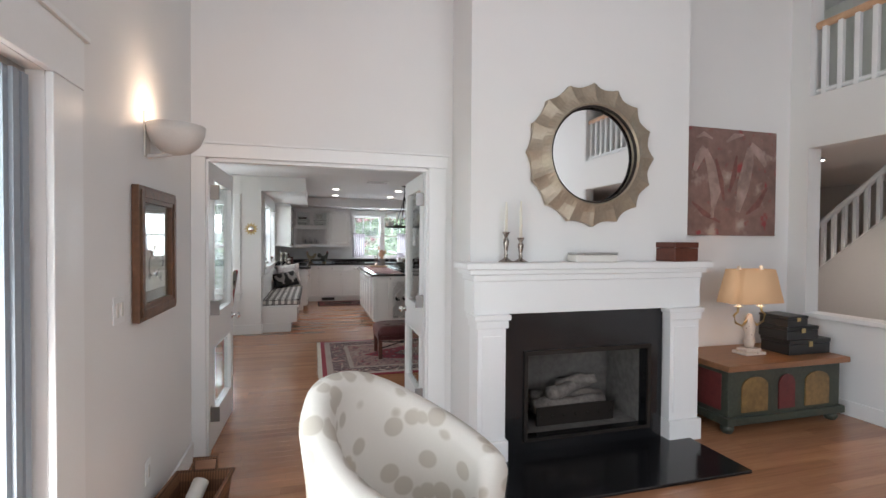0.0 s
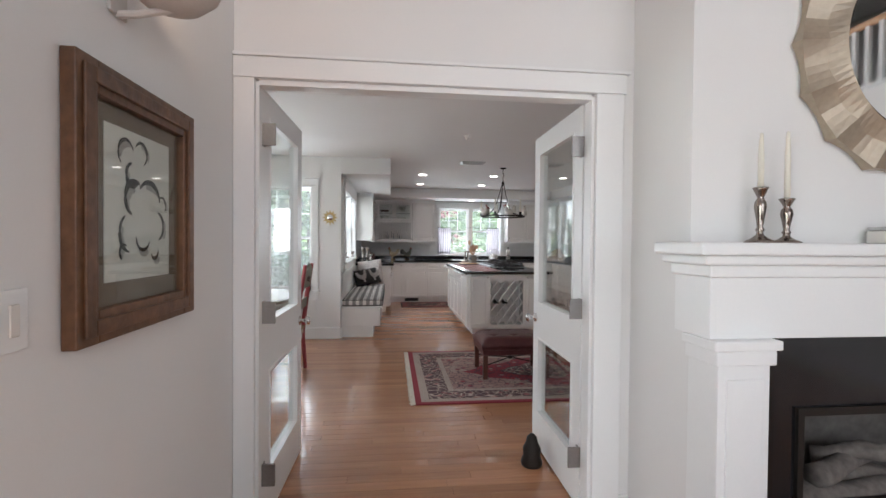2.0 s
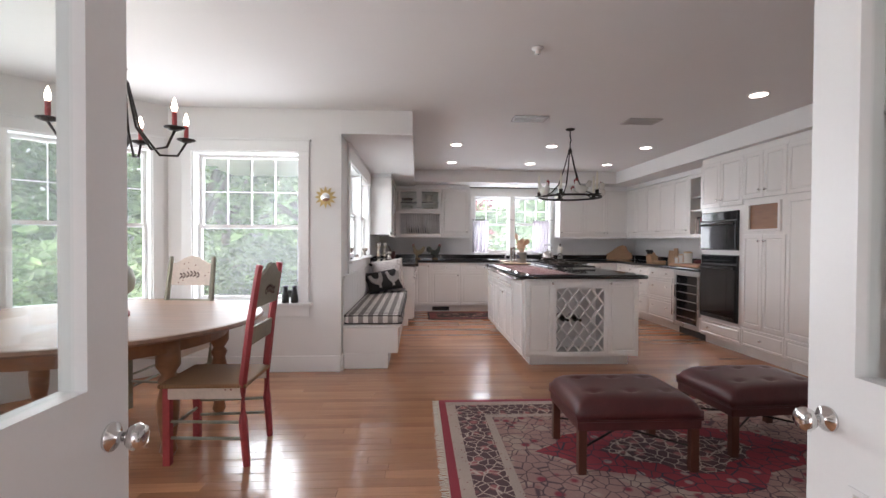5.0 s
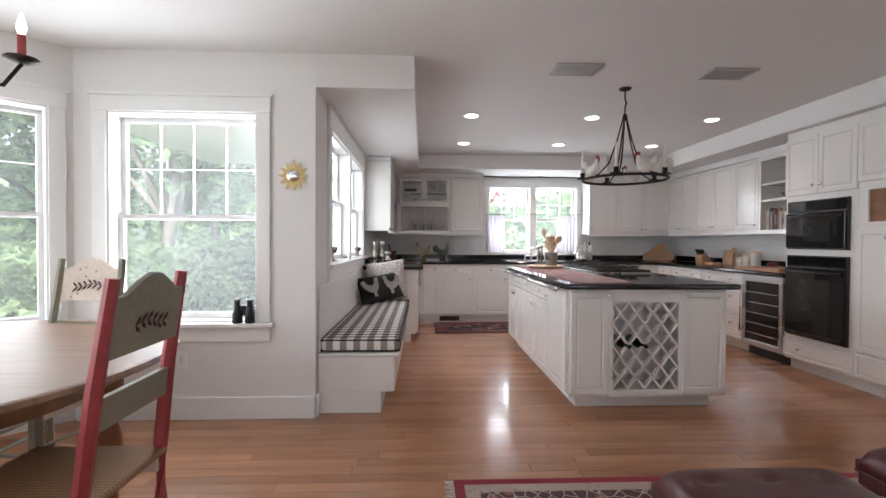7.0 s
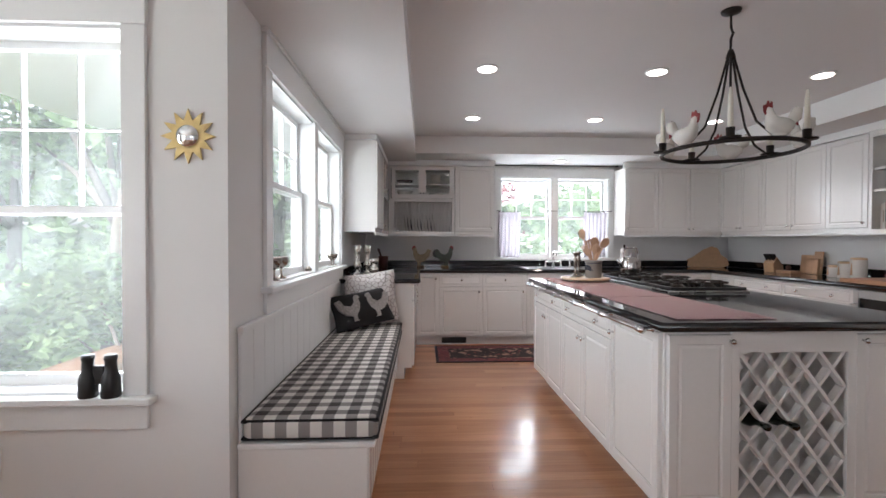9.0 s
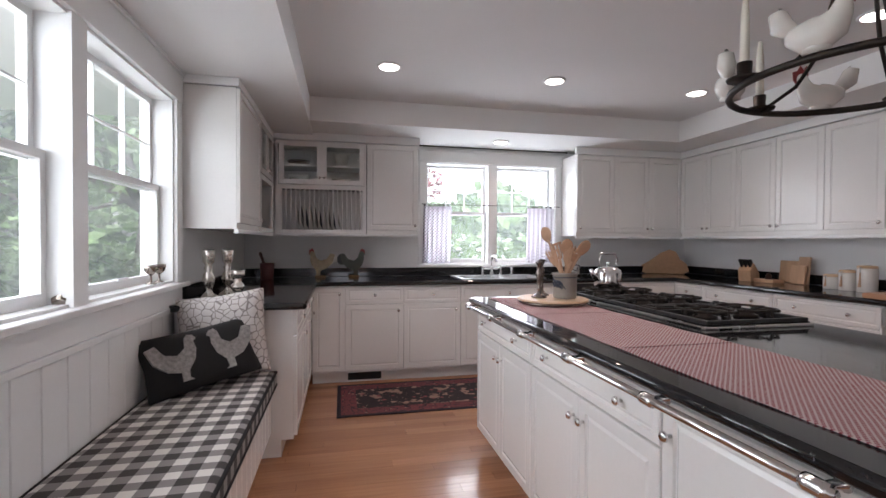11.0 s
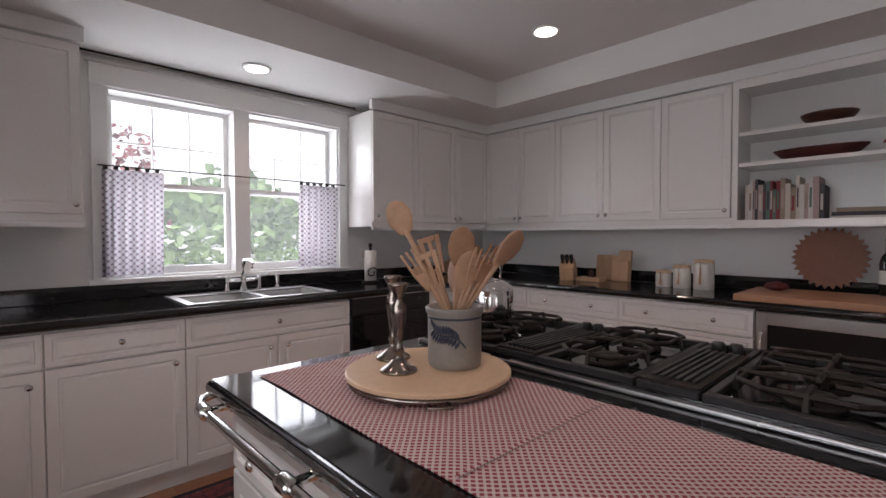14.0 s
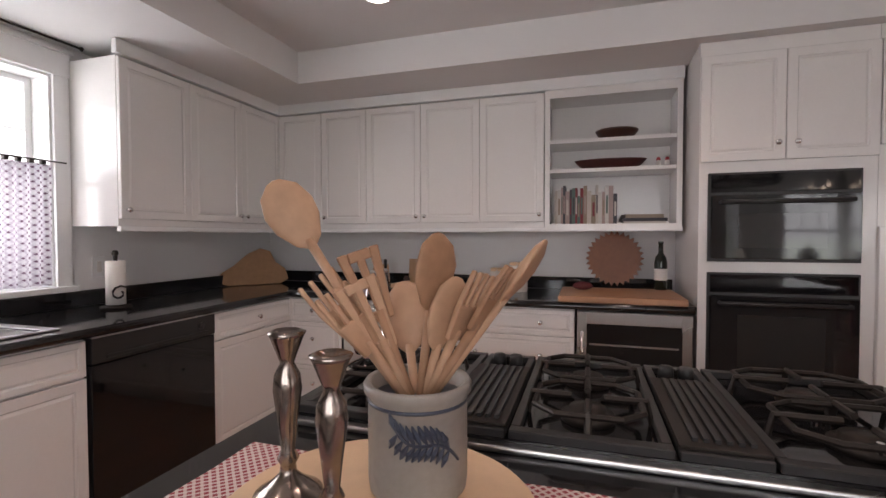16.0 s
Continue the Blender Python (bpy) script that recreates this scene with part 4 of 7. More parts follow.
def cushion(name, label, w, d, h, material, m, puff=0.5, n=14, border=None):
    """A soft filled pad, w by d by h, thinner at its edges."""
    bm = bmesh.new()
    bmesh.ops.create_grid(bm, x_segments=n, y_segments=n, size=0.5)
    top = bm.faces[:]
    for v in bm.verts:
        u, t = 2 * v.co.x, 2 * v.co.y
        k = (1 - abs(u) ** 2.6) * (1 - abs(t) ** 2.6)
        pinch = 1 - 0.07 * (1 - abs(t)) * abs(u) ** 2 * puff - 0.0
        v.co = Vector((v.co.x * w * pinch, v.co.y * d * (1 - 0.07 * (1 - abs(u)) * abs(t) ** 2 * puff), h / 2 * (1 - puff + puff * k ** 0.5)))
    geom = bmesh.ops.duplicate(bm, geom=bm.verts[:] + bm.edges[:] + bm.faces[:])["geom"]
    for v in geom:
        if isinstance(v, bmesh.types.BMVert):
            v.co.z *= -1
    bmesh.ops.bridge_loops(bm, edges=[e for e in bm.edges if e.is_boundary])
    ob = tagged(part(name, bm, material, smooth=True, m=m), label, "cushion")
    return ob


sc = thing("seat_cushion", "black and cream gingham seat cushion on the bench", "cushion", -0.335, 8.995, 0.476)
part("pad", B((-0.275, 0.275, -1.135, 1.135, -0.048, 0.048), bevel=0.028, seg=4), GINGHAM, sc, "", True)
part("piping", tube([(-0.272, -1.13, 0.035), (0.272, -1.13, 0.035), (0.272, 1.13, 0.035), (-0.272, 1.13, 0.035)], 0.008, 8, closed=True), PILLOWB, sc)
part("piping", tube([(-0.272, -1.13, -0.035), (0.272, -1.13, -0.035), (0.272, 1.13, -0.035), (-0.272, 1.13, -0.035)], 0.008, 8, closed=True), PILLOWB, sc)
cushion("toile_pillow", "grey and cream patterned pillow on the bench", 0.46, 0.46, 0.15, PILLOWA, pose(-0.33, 10.05, 0.75, 76, 0, -4) @ pose(0, 0, 0, 0, 0, 8), 0.85)
bp = thing("rooster_pillow", "black pillow with two grey embroidered roosters", "cushion", -0.32, 9.72, 0.675)
bp.matrix_basis = pose(-0.38, 9.84, 0.685, 66, 0, 34) @ pose(0, 0, 0, 0, 0, 7)
pil = cushion("pillow", "", 0.54, 0.30, 0.13, PILLOWB, pose(0, 0, 0), 0.85)
pil.name = "cover"
pil.parent = bp
for key in ("label", "category"):
    if key in pil:
        del pil[key]
def rooster_outline(s=1.0):
    pts = [(-0.10, 0.02), (-0.12, 0.09), (-0.08, 0.10), (-0.05, 0.05), (0.0, 0.035), (0.035, 0.06), (0.045, 0.105), (0.06, 0.12), (0.08, 0.115), (0.095, 0.095), (0.08, 0.085), (0.085, 0.05), (0.07, 0.0), (0.035, -0.04), (0.03, -0.075), (0.045, -0.085), (0.0, -0.085), (0.0, -0.045), (-0.05, -0.03)]
    return [(x * s, y * s) for x, y in pts]


for s in (-1, 1):
    part("rooster_applique", prism([(x * -s * 1.05 + 0.125 * s, y * 1.05 - 0.01) for x, y in rooster_outline(1.0)], "z", 0.045, 0.066), GREYCLOTH, bp, "grey embroidered rooster")

# ---- island ----
isl = thing("kitchen_island", "white panelled kitchen island with wine rack", "island", 1.15, 7.865, 0)
for bx_ in ((0, 0.2995, 0.005, 2.22, 0.10, 0.873), (0.8205, 1.16, 0.005, 2.22, 0.10, 0.873), (0.30, 0.82, 0.26, 2.22, 0.10, 0.873)):
    part("carcass", B(bx_), CAB, isl)
for z0, z1 in ((0.10, 0.14), (0.79, 0.873)):
    part("rack_board", B((0.30, 0.82, 0.005, 0.2595, z0, z1)), CAB, isl)
part("toe_kick", B((0.08, 1.09, 0.09, 2.15, 0, 0.10)), CAB, isl)
for x0, x1 in ((0.01, 0.285), (0.835, 1.15)):
    part("end_panel", panel_front(x1 - x0, 0.735, 0.05), CAB, isl, m=pose(x0, -0.015, 0.12))
part("rack_frame", B((0.285, 0.32, -0.012, 0.004, 0.10, 0.873), (0.80, 0.835, -0.012, 0.004, 0.10, 0.873), (0.32, 0.80, -0.012, 0.004, 0.78, 0.873), (0.32, 0.80, -0.012, 0.004, 0.10, 0.15)), CAB, isl)
knob(isl, 0.275, 0.83, -0.015, 0.012)
knob(isl, 0.86, 0.83, -0.015, 0.012)
for k in range(-4, 7):
    for s in (-1, 1):
        # lattice slats cut to the opening 0.32..0.80 by 0.15..0.78
        pts = []
        c = 0.15 + 0.157 * k if s > 0 else 0.78 - 0.157 * k
        for i in range(61):
            x = 0.32 + 0.48 * i / 60
            z = c + s * (x - 0.32) * 1.31
            if 0.15 <= z <= 0.78:
                pts.append((x, z))
        if len(pts) > 3:
            (xa, za), (xb, zb) = pts[0], pts[-1]
            d2 = Vector((xb - xa, 0, zb - za))
            q = d2.to_track_quat("X", "Z")
            m = Matrix.Translation(((xa + xb) / 2, 0.004 + 0.007 * (s > 0), (za + zb) / 2)) @ q.to_matrix().to_4x4()
            part("lattice_slat", B((-d2.length / 2, d2.length / 2, -0.006, 0.03, -0.007, 0.007)), CAB, isl, m=m)
# two double units with one wide drawer each, then a full-height door
WEST = pose(0, 0, 0, 0, 0, -90) @ pose(0, -0.02, 0)
for y0, y1 in ((10.07, 9.245), (9.24, 8.385)):
    w = (y0 - y1) / 2 - 0.004
    for k in range(2):
        u = part("side_door", panel_front(w, 0.60, 0.055), CAB, isl, m=pose(-0.0005, y0 - k * (w + 0.004) - 7.865, 0.12) @ WEST)
        knob(u, w - 0.032 if k == 0 else 0.032, 0.525)
    v = part("side_drawer", panel_front(2 * w + 0.004, 0.135, 0.03), CAB, isl, m=pose(-0.0005, y0 - 7.865, 0.728) @ WEST)
    knob(v, 0.165, 0.067)
    knob(v, 2 * w - 0.165, 0.067)
u = part("side_door", panel_front(0.494, 0.74, 0.055), CAB, isl, m=pose(-0.0005, 8.38 - 7.865, 0.12) @ WEST)
knob(u, 0.034, 0.655)
it = thing("island_worktop", "polished black granite island top", "worktop", 1.10, 7.80, 0.875)
part("slab", B((0.014, 1.266, 0.014, 2.366, 0.001, 0.04)), GRANITE, it)
part("edge", tube([(0.018, 0.018, 0.020), (1.262, 0.018, 0.020), (1.262, 2.362, 0.020), (0.018, 2.362, 0.020)], 0.0195, 12, closed=True), GRANITE, it, "rounded granite edge", True)
rb = thing("island_rail", "chrome towel rail along the island edge", "rail", 1.072, 7.9, 0.868)
part("bar", tube([(0, 0, 0), (0, 2.22, 0), (0.02, 2.27, 0), (0.06, 2.295, 0), (0.9, 2.295, 0)], 0.0105, 12), CHROME, rb, "", True)
for k in range(6):
    y = 0.03 + k * 0.43
    part("bracket", lathe([(0.016, -0.022), (0.017, -0.012), (0.0165, 0.012), (0.016, 0.022)], 14, m=pose(0, y, 0, 90, 0, 0)), CHROME, rb, "", True)
    part("arm", lathe([(0.014, 0), (0.009, 0.012), (0.009, 0.055), (0.016, 0.057)], 12, m=pose(0, y, 0, 0, 90, 0)), CHROME, rb, "", True)
# runner
rn = thing("table_runner", "red and cream woven runner on the island", "runner", 1.43, 8.99, 0.9155)
bm = bmesh.new()
bmesh.ops.create_grid(bm, x_segments=20, y_segments=120, size=0.5)
for v in bm.verts:
    e = 0.006 * math.sin(v.co.y * 2.2 / 0.018 * math.pi) if abs(v.co.x) > 0.49 else 0
    v.co = Vector((v.co.x * 0.44 + math.copysign(e, v.co.x), v.co.y * 2.22, 0.002 + 0.0012 * math.sin(v.co.y * 55) * math.sin(v.co.x * 17)))
bmesh.ops.solidify(bm, geom=bm.faces[:], thickness=0.002)
RUN = part("cloth", bm, RUNNER, rn, m=pose(0, 0, 0.002, 0, 0, 0))
for yy in (-0.3, 0.42):
    part("fold", B((-0.215, 0.215, yy - 0.004, yy + 0.004, 0.004, 0.0075), bevel=0.001, seg=1), RUNNER, rn)

# cooktop
ck = thing("cooktop", "long black gas cooktop with grates and grills", "cooktop", 1.745, 8.92, 0.9155)
CW, CL = 0.55, 1.20
part("tray", B((0, CW, 0, CL, 0, 0.012), bevel=0.004), STEEL, ck, "steel rim")
part("plate", B((0.02, CW - 0.01, 0.012, CL - 0.012, 0.012, 0.018)), BLACKGLASS, ck)
y = 0.015
for k, (kind, ln) in enumerate((("burner", 0.33), ("grill", 0.135), ("burner", 0.27), ("grill", 0.135), ("burner", 0.29))):
    a, b = y, y + ln - 0.006
    y += ln
    u = part("module", B((0.02, 0.045, a, b, 0.018, 0.034), (CW - 0.04, CW - 0.015, a, b, 0.018, 0.034), (0.045, CW - 0.04, a, a + 0.018, 0.018, 0.034), (0.045, CW - 0.04, b - 0.018, b, 0.018, 0.034), bevel=0.002, seg=1), BLACK, ck, "black cast frame")
    if kind == "grill":
        part("grill_plate", B((0.03, 0.40, a, b, 0.034, 0.040), bevel=0.001, seg=1), IRON, u)
        part("vent_slot", B(*[(0.05, 0.38, a + 0.016 + 0.0165 * j, a + 0.024 + 0.0165 * j, 0.040, 0.0465) for j in range(6)]), BLACK, u)
        for s in (0.33, 0.67):
            part("control_knob", lathe([(0.019, 0.018), (0.017, 0.05), (0.014, 0.056)], 14, m=pose(0.45, a + (b - a) * s, 0)), BLACK, u, "", True)
    else:
        c = (a + b) / 2
        for cx in (0.155, 0.375):
            part("burner", lathe([(0.052, 0.018), (0.05, 0.030), (0.036, 0.032), (0.034, 0.042), (0.01, 0.045)], 20, m=pose(cx, c, 0)), IRON, u, "", True)
            part("igniter", lathe([(0.006, 0.03), (0.006, 0.048)], 8, m=pose(cx - 0.045, c, 0)), CHROME, u)
            bars = bmesh.new()
            q = 0.095
            ring = [(cx + q * sx, c + (b - a) / 2 * 0.72 * sy, 0.058) for sx, sy in ((-1, -0.6), (-0.6, -1), (0.6, -1), (1, -0.6), (1, 0.6), (0.6, 1), (-0.6, 1), (-1, 0.6))]
            tube(ring, 0.006, 6, bars, True)
            for sx, sy in ((-1, 0), (1, 0), (0, -1), (0, 1)):
                tube([(cx + 0.03 * sx, c + 0.03 * sy, 0.062), (cx + q * sx, c + (b - a) * 0.40 * sy, 0.062), (cx + (q + 0.012) * sx, c + (b - a) * 0.43 * sy, 0.02)], 0.0065, 6, bars)
            part("grate", bars, IRON, u, "cast iron grate")


# ---- living room things ----
sx = thing("wall_sconce", "lit plaster half-bowl wall sconce", "wall lamp", LX, 2.60, 1.905)
sx.scale = (0.84, 0.84, 0.84)
part("bowl", lathe([(0.02, 0.0), (0.08, 0.018), (0.125, 0.06), (0.15, 0.12), (0.155, 0.17), (0.145, 0.17), (0.11, 0.09), (0.02, 0.04)], 32, m=pose(0.16, 0, 0)), PLASTER, sx, "", True)
part("back_plate", B((0.001, 0.012, -0.045, 0.045, -0.02, 0.24), bevel=0.004), PLASTER, sx)
part("arm", tube([(0.006, 0, -0.015), (0.06, 0, -0.012), (0.16, 0, 0.01)], 0.012, 8), PLASTER, sx)

pf = thing("framed_print", "animal ink drawing in a carved brown frame", "picture", LX, 2.40, 1.105)
W, H, FB = 0.575, 0.63, 0.075
part("frame", B((0.003, 0.035, 0, FB, 0, H), (0.003, 0.035, W - FB, W, 0, H), (0.003, 0.035, FB, W - FB, 0, FB), (0.003, 0.035, FB, W - FB, H - FB, H), (0.035, 0.043, 0.02, FB - 0.02, 0.02, H - 0.02), (0.035, 0.043, W - FB + 0.02, W - 0.02, 0.02, H - 0.02), (0.035, 0.043, FB - 0.02, W - FB + 0.02, 0.02, FB - 0.02), (0.035, 0.043, FB - 0.02, W - FB + 0.02, H - FB + 0.02, H - 0.02), bevel=0.003), FRAMEWOOD, pf)
part("mount", B((0.004, 0.012, FB, W - FB, FB, H - FB)), MATBOARD, pf, "brown mount")
part("print", B((0.012, 0.014, 0.13, W - 0.13, 0.13, H - 0.12)), PAPER, pf, "white paper with black ink animal")
ink, wash = bmesh.new(), bmesh.new()
# curled brush strokes: centre, radius, first and last angle, width
for cy_, cz_, r_, a0, a1, wd in ((0.22, 0.45, 0.035, 20, 230, 0.004), (0.29, 0.46, 0.030, -60, 150, 0.004), (0.25, 0.40, 0.030, 100, 330, 0.006), (0.26, 0.34, 0.045, 60, 250, 0.007), (0.33, 0.33, 0.060, 10, 140, 0.006), (0.37, 0.27, 0.040, -70, 80, 0.005),
                                  (0.24, 0.25, 0.050, 120, 260, 0.005), (0.30, 0.24, 0.035, 180, 340, 0.004), (0.40, 0.33, 0.025, -40, 120, 0.003), (0.21, 0.20, 0.020, 60, 240, 0.004), (0.36, 0.20, 0.020, 200, 380, 0.004)):
    pts = [(0.0135, cy_ + r_ * math.cos(radians(a0 + (a1 - a0) * k / 9)), cz_ + r_ * math.sin(radians(a0 + (a1 - a0) * k / 9))) for k in range(10)]
    tube(pts, [wd * (0.35 + math.sin(math.pi * (k + 0.5) / 10)) for k in range(10)], 5, ink)
    tube([(x_, y_ + 0.008, z_ - 0.010) for x_, y_, z_ in pts[2:8]], [wd * 1.8 * (0.4 + math.sin(math.pi * (k + 0.5) / 6)) for k in range(6)], 5, wash)
for bm_, deep in ((ink, 0.0146), (wash, 0.0142)):
    for v in bm_.verts:
        v.co.x = deep + (v.co.x - 0.0135) * 0.03
part("ink_drawing", ink, INK, pf, "black brush strokes")
part("ink_wash", wash, mat("grey_wash", (0.42, 0.40, 0.38), 0.8), pf, "grey brush wash")
part("pane", B((0.018, 0.020, FB, W - FB, FB, H - FB)), GLASS, pf, "glass")


def plate(name, x, y, z, rz, n):
    o = tagged(thing(name, "white plastic wall plate on the wall", "switch" if n else "outlet", x, y, z, rz), group="wall plates")
    w = 0.07 if n < 2 else 0.115
    part("cover", B((-w / 2, w / 2, -0.006, -0.0005, -0.057, 0.057), bevel=0.002), TRIM, o)
    for k in range(max(n, 1)):
        xx = (k - (max(n, 1) - 1) / 2) * 0.045
        part("rocker" if n else "socket", B((xx - 0.012, xx + 0.012, -0.010, -0.006, -0.03, 0.03), bevel=0.002, seg=1), PORCELAIN, o)


plate("light_switch", LX, 2.255, 1.19, 90, 2)
plate("outlet", LX, 2.6, 0.34, 90, 0)
plate("outlet", -1.52, 7.79, 0.40, 0, 0)
plate("outlet", 2.86, 12.14, 1.12, 0, 0)
plate("outlet", 0.02, 12.14, 1.12, 0, 0)

mr = thing("sunburst_mirror", "round mirror in a scalloped champagne frame", "mirror", 2.12, 3.026, 2.12)
NP = 16
bm = bmesh.new()
rings = []
for k in range(NP * 6):
    a = 2 * math.pi * k / (NP * 6)
    u = (k % 6) / 6
    dip = abs(u - 0.5) * 2
    ro = 0.505 + 0.028 * dip ** 2 - 0.012
    row = [(0.352, 0.075), (0.362, 0.088), (0.42, 0.070 - 0.020 * (1 - dip ** 1.5)), (ro, 0.052 - 0.026 * (1 - dip ** 1.5)), (ro, 0.003), (0.352, 0.003)]
    rings.append([bm.verts.new((r * math.cos(a), -d, r * math.sin(a))) for r, d in row])
for i in range(len(rings)):
    p, q = rings[i], rings[(i + 1) % len(rings)]
    for j in range(6):
        bm.faces.new((p[j], p[(j + 1) % 6], q[(j + 1) % 6], q[j]))
part("frame", bm, CHAMPAGNE, mr)
part("mirror_glass", lathe([(0.351, 0.001), (0.351, 0.03)], 64, m=pose(0, 0, 0, 90, 0, 0)), MIRROR, mr, "clear mirror glass")
part("inner_rim", tube([(0.35 * math.cos(2 * math.pi * k / 64), -0.06, 0.35 * math.sin(2 * math.pi * k / 64)) for k in range(64)], 0.013, 8, closed=True), IRON, mr, "dark inner rim", True)


def taper(name, label, x, y, z, h, material=SILVER, candle=0.0, s=1.0):
    o = thing(name, label, "candlestick", x, y, z)
    prof = [(0.052, 0), (0.050, 0.008), (0.030, 0.022), (0.013, 0.04), (0.011, 0.055), (0.016, 0.065), (0.010, 0.08), (0.014, 0.12), (0.021, 0.18), (0.019, 0.205), (0.010, 0.225), (0.013, 0.235), (0.018, 0.25), (0.024, 0.268), (0.028, 0.276), (0.020, 0.28), (0.012, 0.272)]
    part("stick", lathe([(r * s, z * h / 0.28) for r, z in prof], 24), material, o, "", True)
    if candle:
        part("candle", lathe([(0.011, h - 0.01), (0.010, h + candle * 0.6), (0.006, h + candle), (0.001, h + candle + 0.004)], 12), WAX, o, "ivory taper candle", True)
    return o


taper("candlestick", "pewter candlestick with ivory taper on the mantel", 1.435, 2.97, 1.345, 0.21, candle=0.20)
taper("candlestick", "pewter candlestick with ivory taper on the mantel", 1.545, 2.97, 1.345, 0.17, candle=0.25)
bk = thing("silver_box", "low silver-grey box on the mantel", "box", 2.10, 2.95, 1.345)
part("box", B((-0.17, 0.17, -0.06, 0.06, 0, 0.05), bevel=0.006), PORCELAIN, bk)
part("lid", B((-0.165, 0.175, -0.062, 0.062, 0.051, 0.066), bevel=0.004), STEEL, bk)
wb = thing("wooden_box", "reddish-brown wooden box on the mantel", "box", 2.86, 2.97, 1.345, 10)
part("box", B((-0.13, 0.13, -0.085, 0.085, 0, 0.10), bevel=0.006), mat("cherry_box", (0.12, 0.035, 0.02), 0.4, grain=30, vary=0.3), wb)
part("lid", B((-0.133, 0.133, -0.088, 0.088, 0.102, 0.145), bevel=0.006), bpy.data.materials["cherry_box"], wb)

hp = thing("horse_painting", "brown abstract canvas of two horses", "painting", 3.36, 3.469, 1.555)
part("canvas", B((0, 1.06, -0.035, -0.002, 0, 0.98), bevel=0.004), HORSE, hp)
PALE = mat("pale_brushwork", (0.32, 0.225, 0.195), 0.7, grain=9, vary=0.6)
RUST = mat("rust_brushwork", (0.19, 0.085, 0.07), 0.7, grain=18, vary=0.4)
def stroke(pts, r, material):
    b = tube([(x, 0, z) for x, z in pts], r, 6)
    for v in b.verts:
        v.co.y = -0.0365 + v.co.y * 0.04
    part("brush_stroke", b, material, hp)


# two horse heads with their necks, and loose brushwork round them
for pts, r, tone in (([(0.30, 0.16), (0.34, 0.40), (0.29, 0.62), (0.22, 0.78)], [0.03, 0.07, 0.06, 0.03], PALE), ([(0.22, 0.79), (0.15, 0.70), (0.10, 0.58)], [0.05, 0.05, 0.025], PALE), ([(0.34, 0.70), (0.40, 0.50), (0.44, 0.32)], [0.015, 0.035, 0.01], RUST),
                     ([(0.60, 0.22), (0.66, 0.46), (0.72, 0.68), (0.74, 0.82)], [0.03, 0.08, 0.07, 0.04], PALE), ([(0.74, 0.84), (0.84, 0.78), (0.93, 0.66)], [0.05, 0.05, 0.025], PALE), ([(0.58, 0.74), (0.55, 0.55), (0.50, 0.40)], [0.012, 0.035, 0.012], RUST),
                     ([(0.08, 0.30), (0.22, 0.20), (0.40, 0.12)], [0.01, 0.03, 0.01], RUST), ([(0.70, 0.20), (0.84, 0.30), (0.95, 0.46)], [0.01, 0.04, 0.012], RUST), ([(0.46, 0.86), (0.55, 0.92), (0.66, 0.94)], [0.01, 0.03, 0.01], PALE), ([(0.12, 0.88), (0.20, 0.92), (0.30, 0.88)], [0.01, 0.025, 0.01], PALE)):
    stroke(pts, r, tone)

ch = thing("painted_chest", "green painted wooden chest with red and ochre arches", "chest", 3.22, 2.82, 0)
CWD, CD, CH = 1.24, 0.58, 0.545
part("body", B((0.03, CWD - 0.03, 0.03, CD, 0.10, CH - 0.05), bevel=0.006), CHESTGREEN, ch)
part("lid", B((-0.02, CWD + 0.02, -0.02, CD + 0.01, CH - 0.048, CH), bevel=0.008), MIDWOOD, ch, "worn brown wooden lid")
part("plinth", B((0, CWD, 0, CD, 0.07, 0.13), bevel=0.008), CHESTGREEN, ch)
for fx in (0.07, CWD - 0.07):
    for fy in (0.07, CD - 0.07):
        part("foot", lathe([(0.035, 0), (0.05, 0.03), (0.045, 0.06), (0.03, 0.07)], 16, m=pose(fx, fy, 0)), CHESTGREEN, ch, "", True)
for cx, w2, mt in ((0.29, 0.13, CHESTGOLD), (0.62, 0.085, CHESTRED), (0.95, 0.13, CHESTGOLD)):
    out = [(cx - w2, 0.16), (cx + w2, 0.16)] + [(cx + w2 * math.cos(radians(t)), 0.36 + 0.075 * math.sin(radians(t))) for t in range(0, 181, 15)]
    part("arch_panel", prism(out, "y", 0.020, 0.032), mt, ch, "painted arched panel")
part("side_panel", B((0.022, 0.032, 0.09, CD - 0.07, 0.17, 0.46), bevel=0.003), CHESTRED, ch, "red side panel")
tl = thing("table_lamp", "lit brass lamp with oblong tan shade on the chest", "table lamp", 3.74, 3.10, CH)
part("base", B((-0.11, 0.11, -0.07, 0.07, 0, 0.025), (-0.08, 0.08, -0.05, 0.05, 0.025, 0.05), bevel=0.005), CREAMP, tl)
part("figure", lathe([(0.03, 0.05), (0.045, 0.10), (0.03, 0.16), (0.05, 0.22), (0.03, 0.30), (0.015, 0.34)], 14), CREAMP, tl, "carved cream figure", True)
for s in (-1, 1):
    part("arm", tube([(0.01 * s, 0, 0.30), (0.08 * s, 0, 0.24), (0.15 * s, 0, 0.27), (0.17 * s, 0, 0.33), (0.13 * s, 0, 0.36), (0.12 * s, 0, 0.42)], 0.009, 8), GOLD, tl, "", True)
    part("candle_tube", lathe([(0.035, 0.40), (0.035, 0.407), (0.014, 0.41), (0.013, 0.52)], 14, m=pose(0.12 * s, 0, 0)), WAX, tl, "", True)
    part("finial", lathe([(0.016, 0.71), (0.016, 0.75)], 12, m=pose(0.12 * s, 0, 0)), WAX, tl)
bm = bmesh.new()
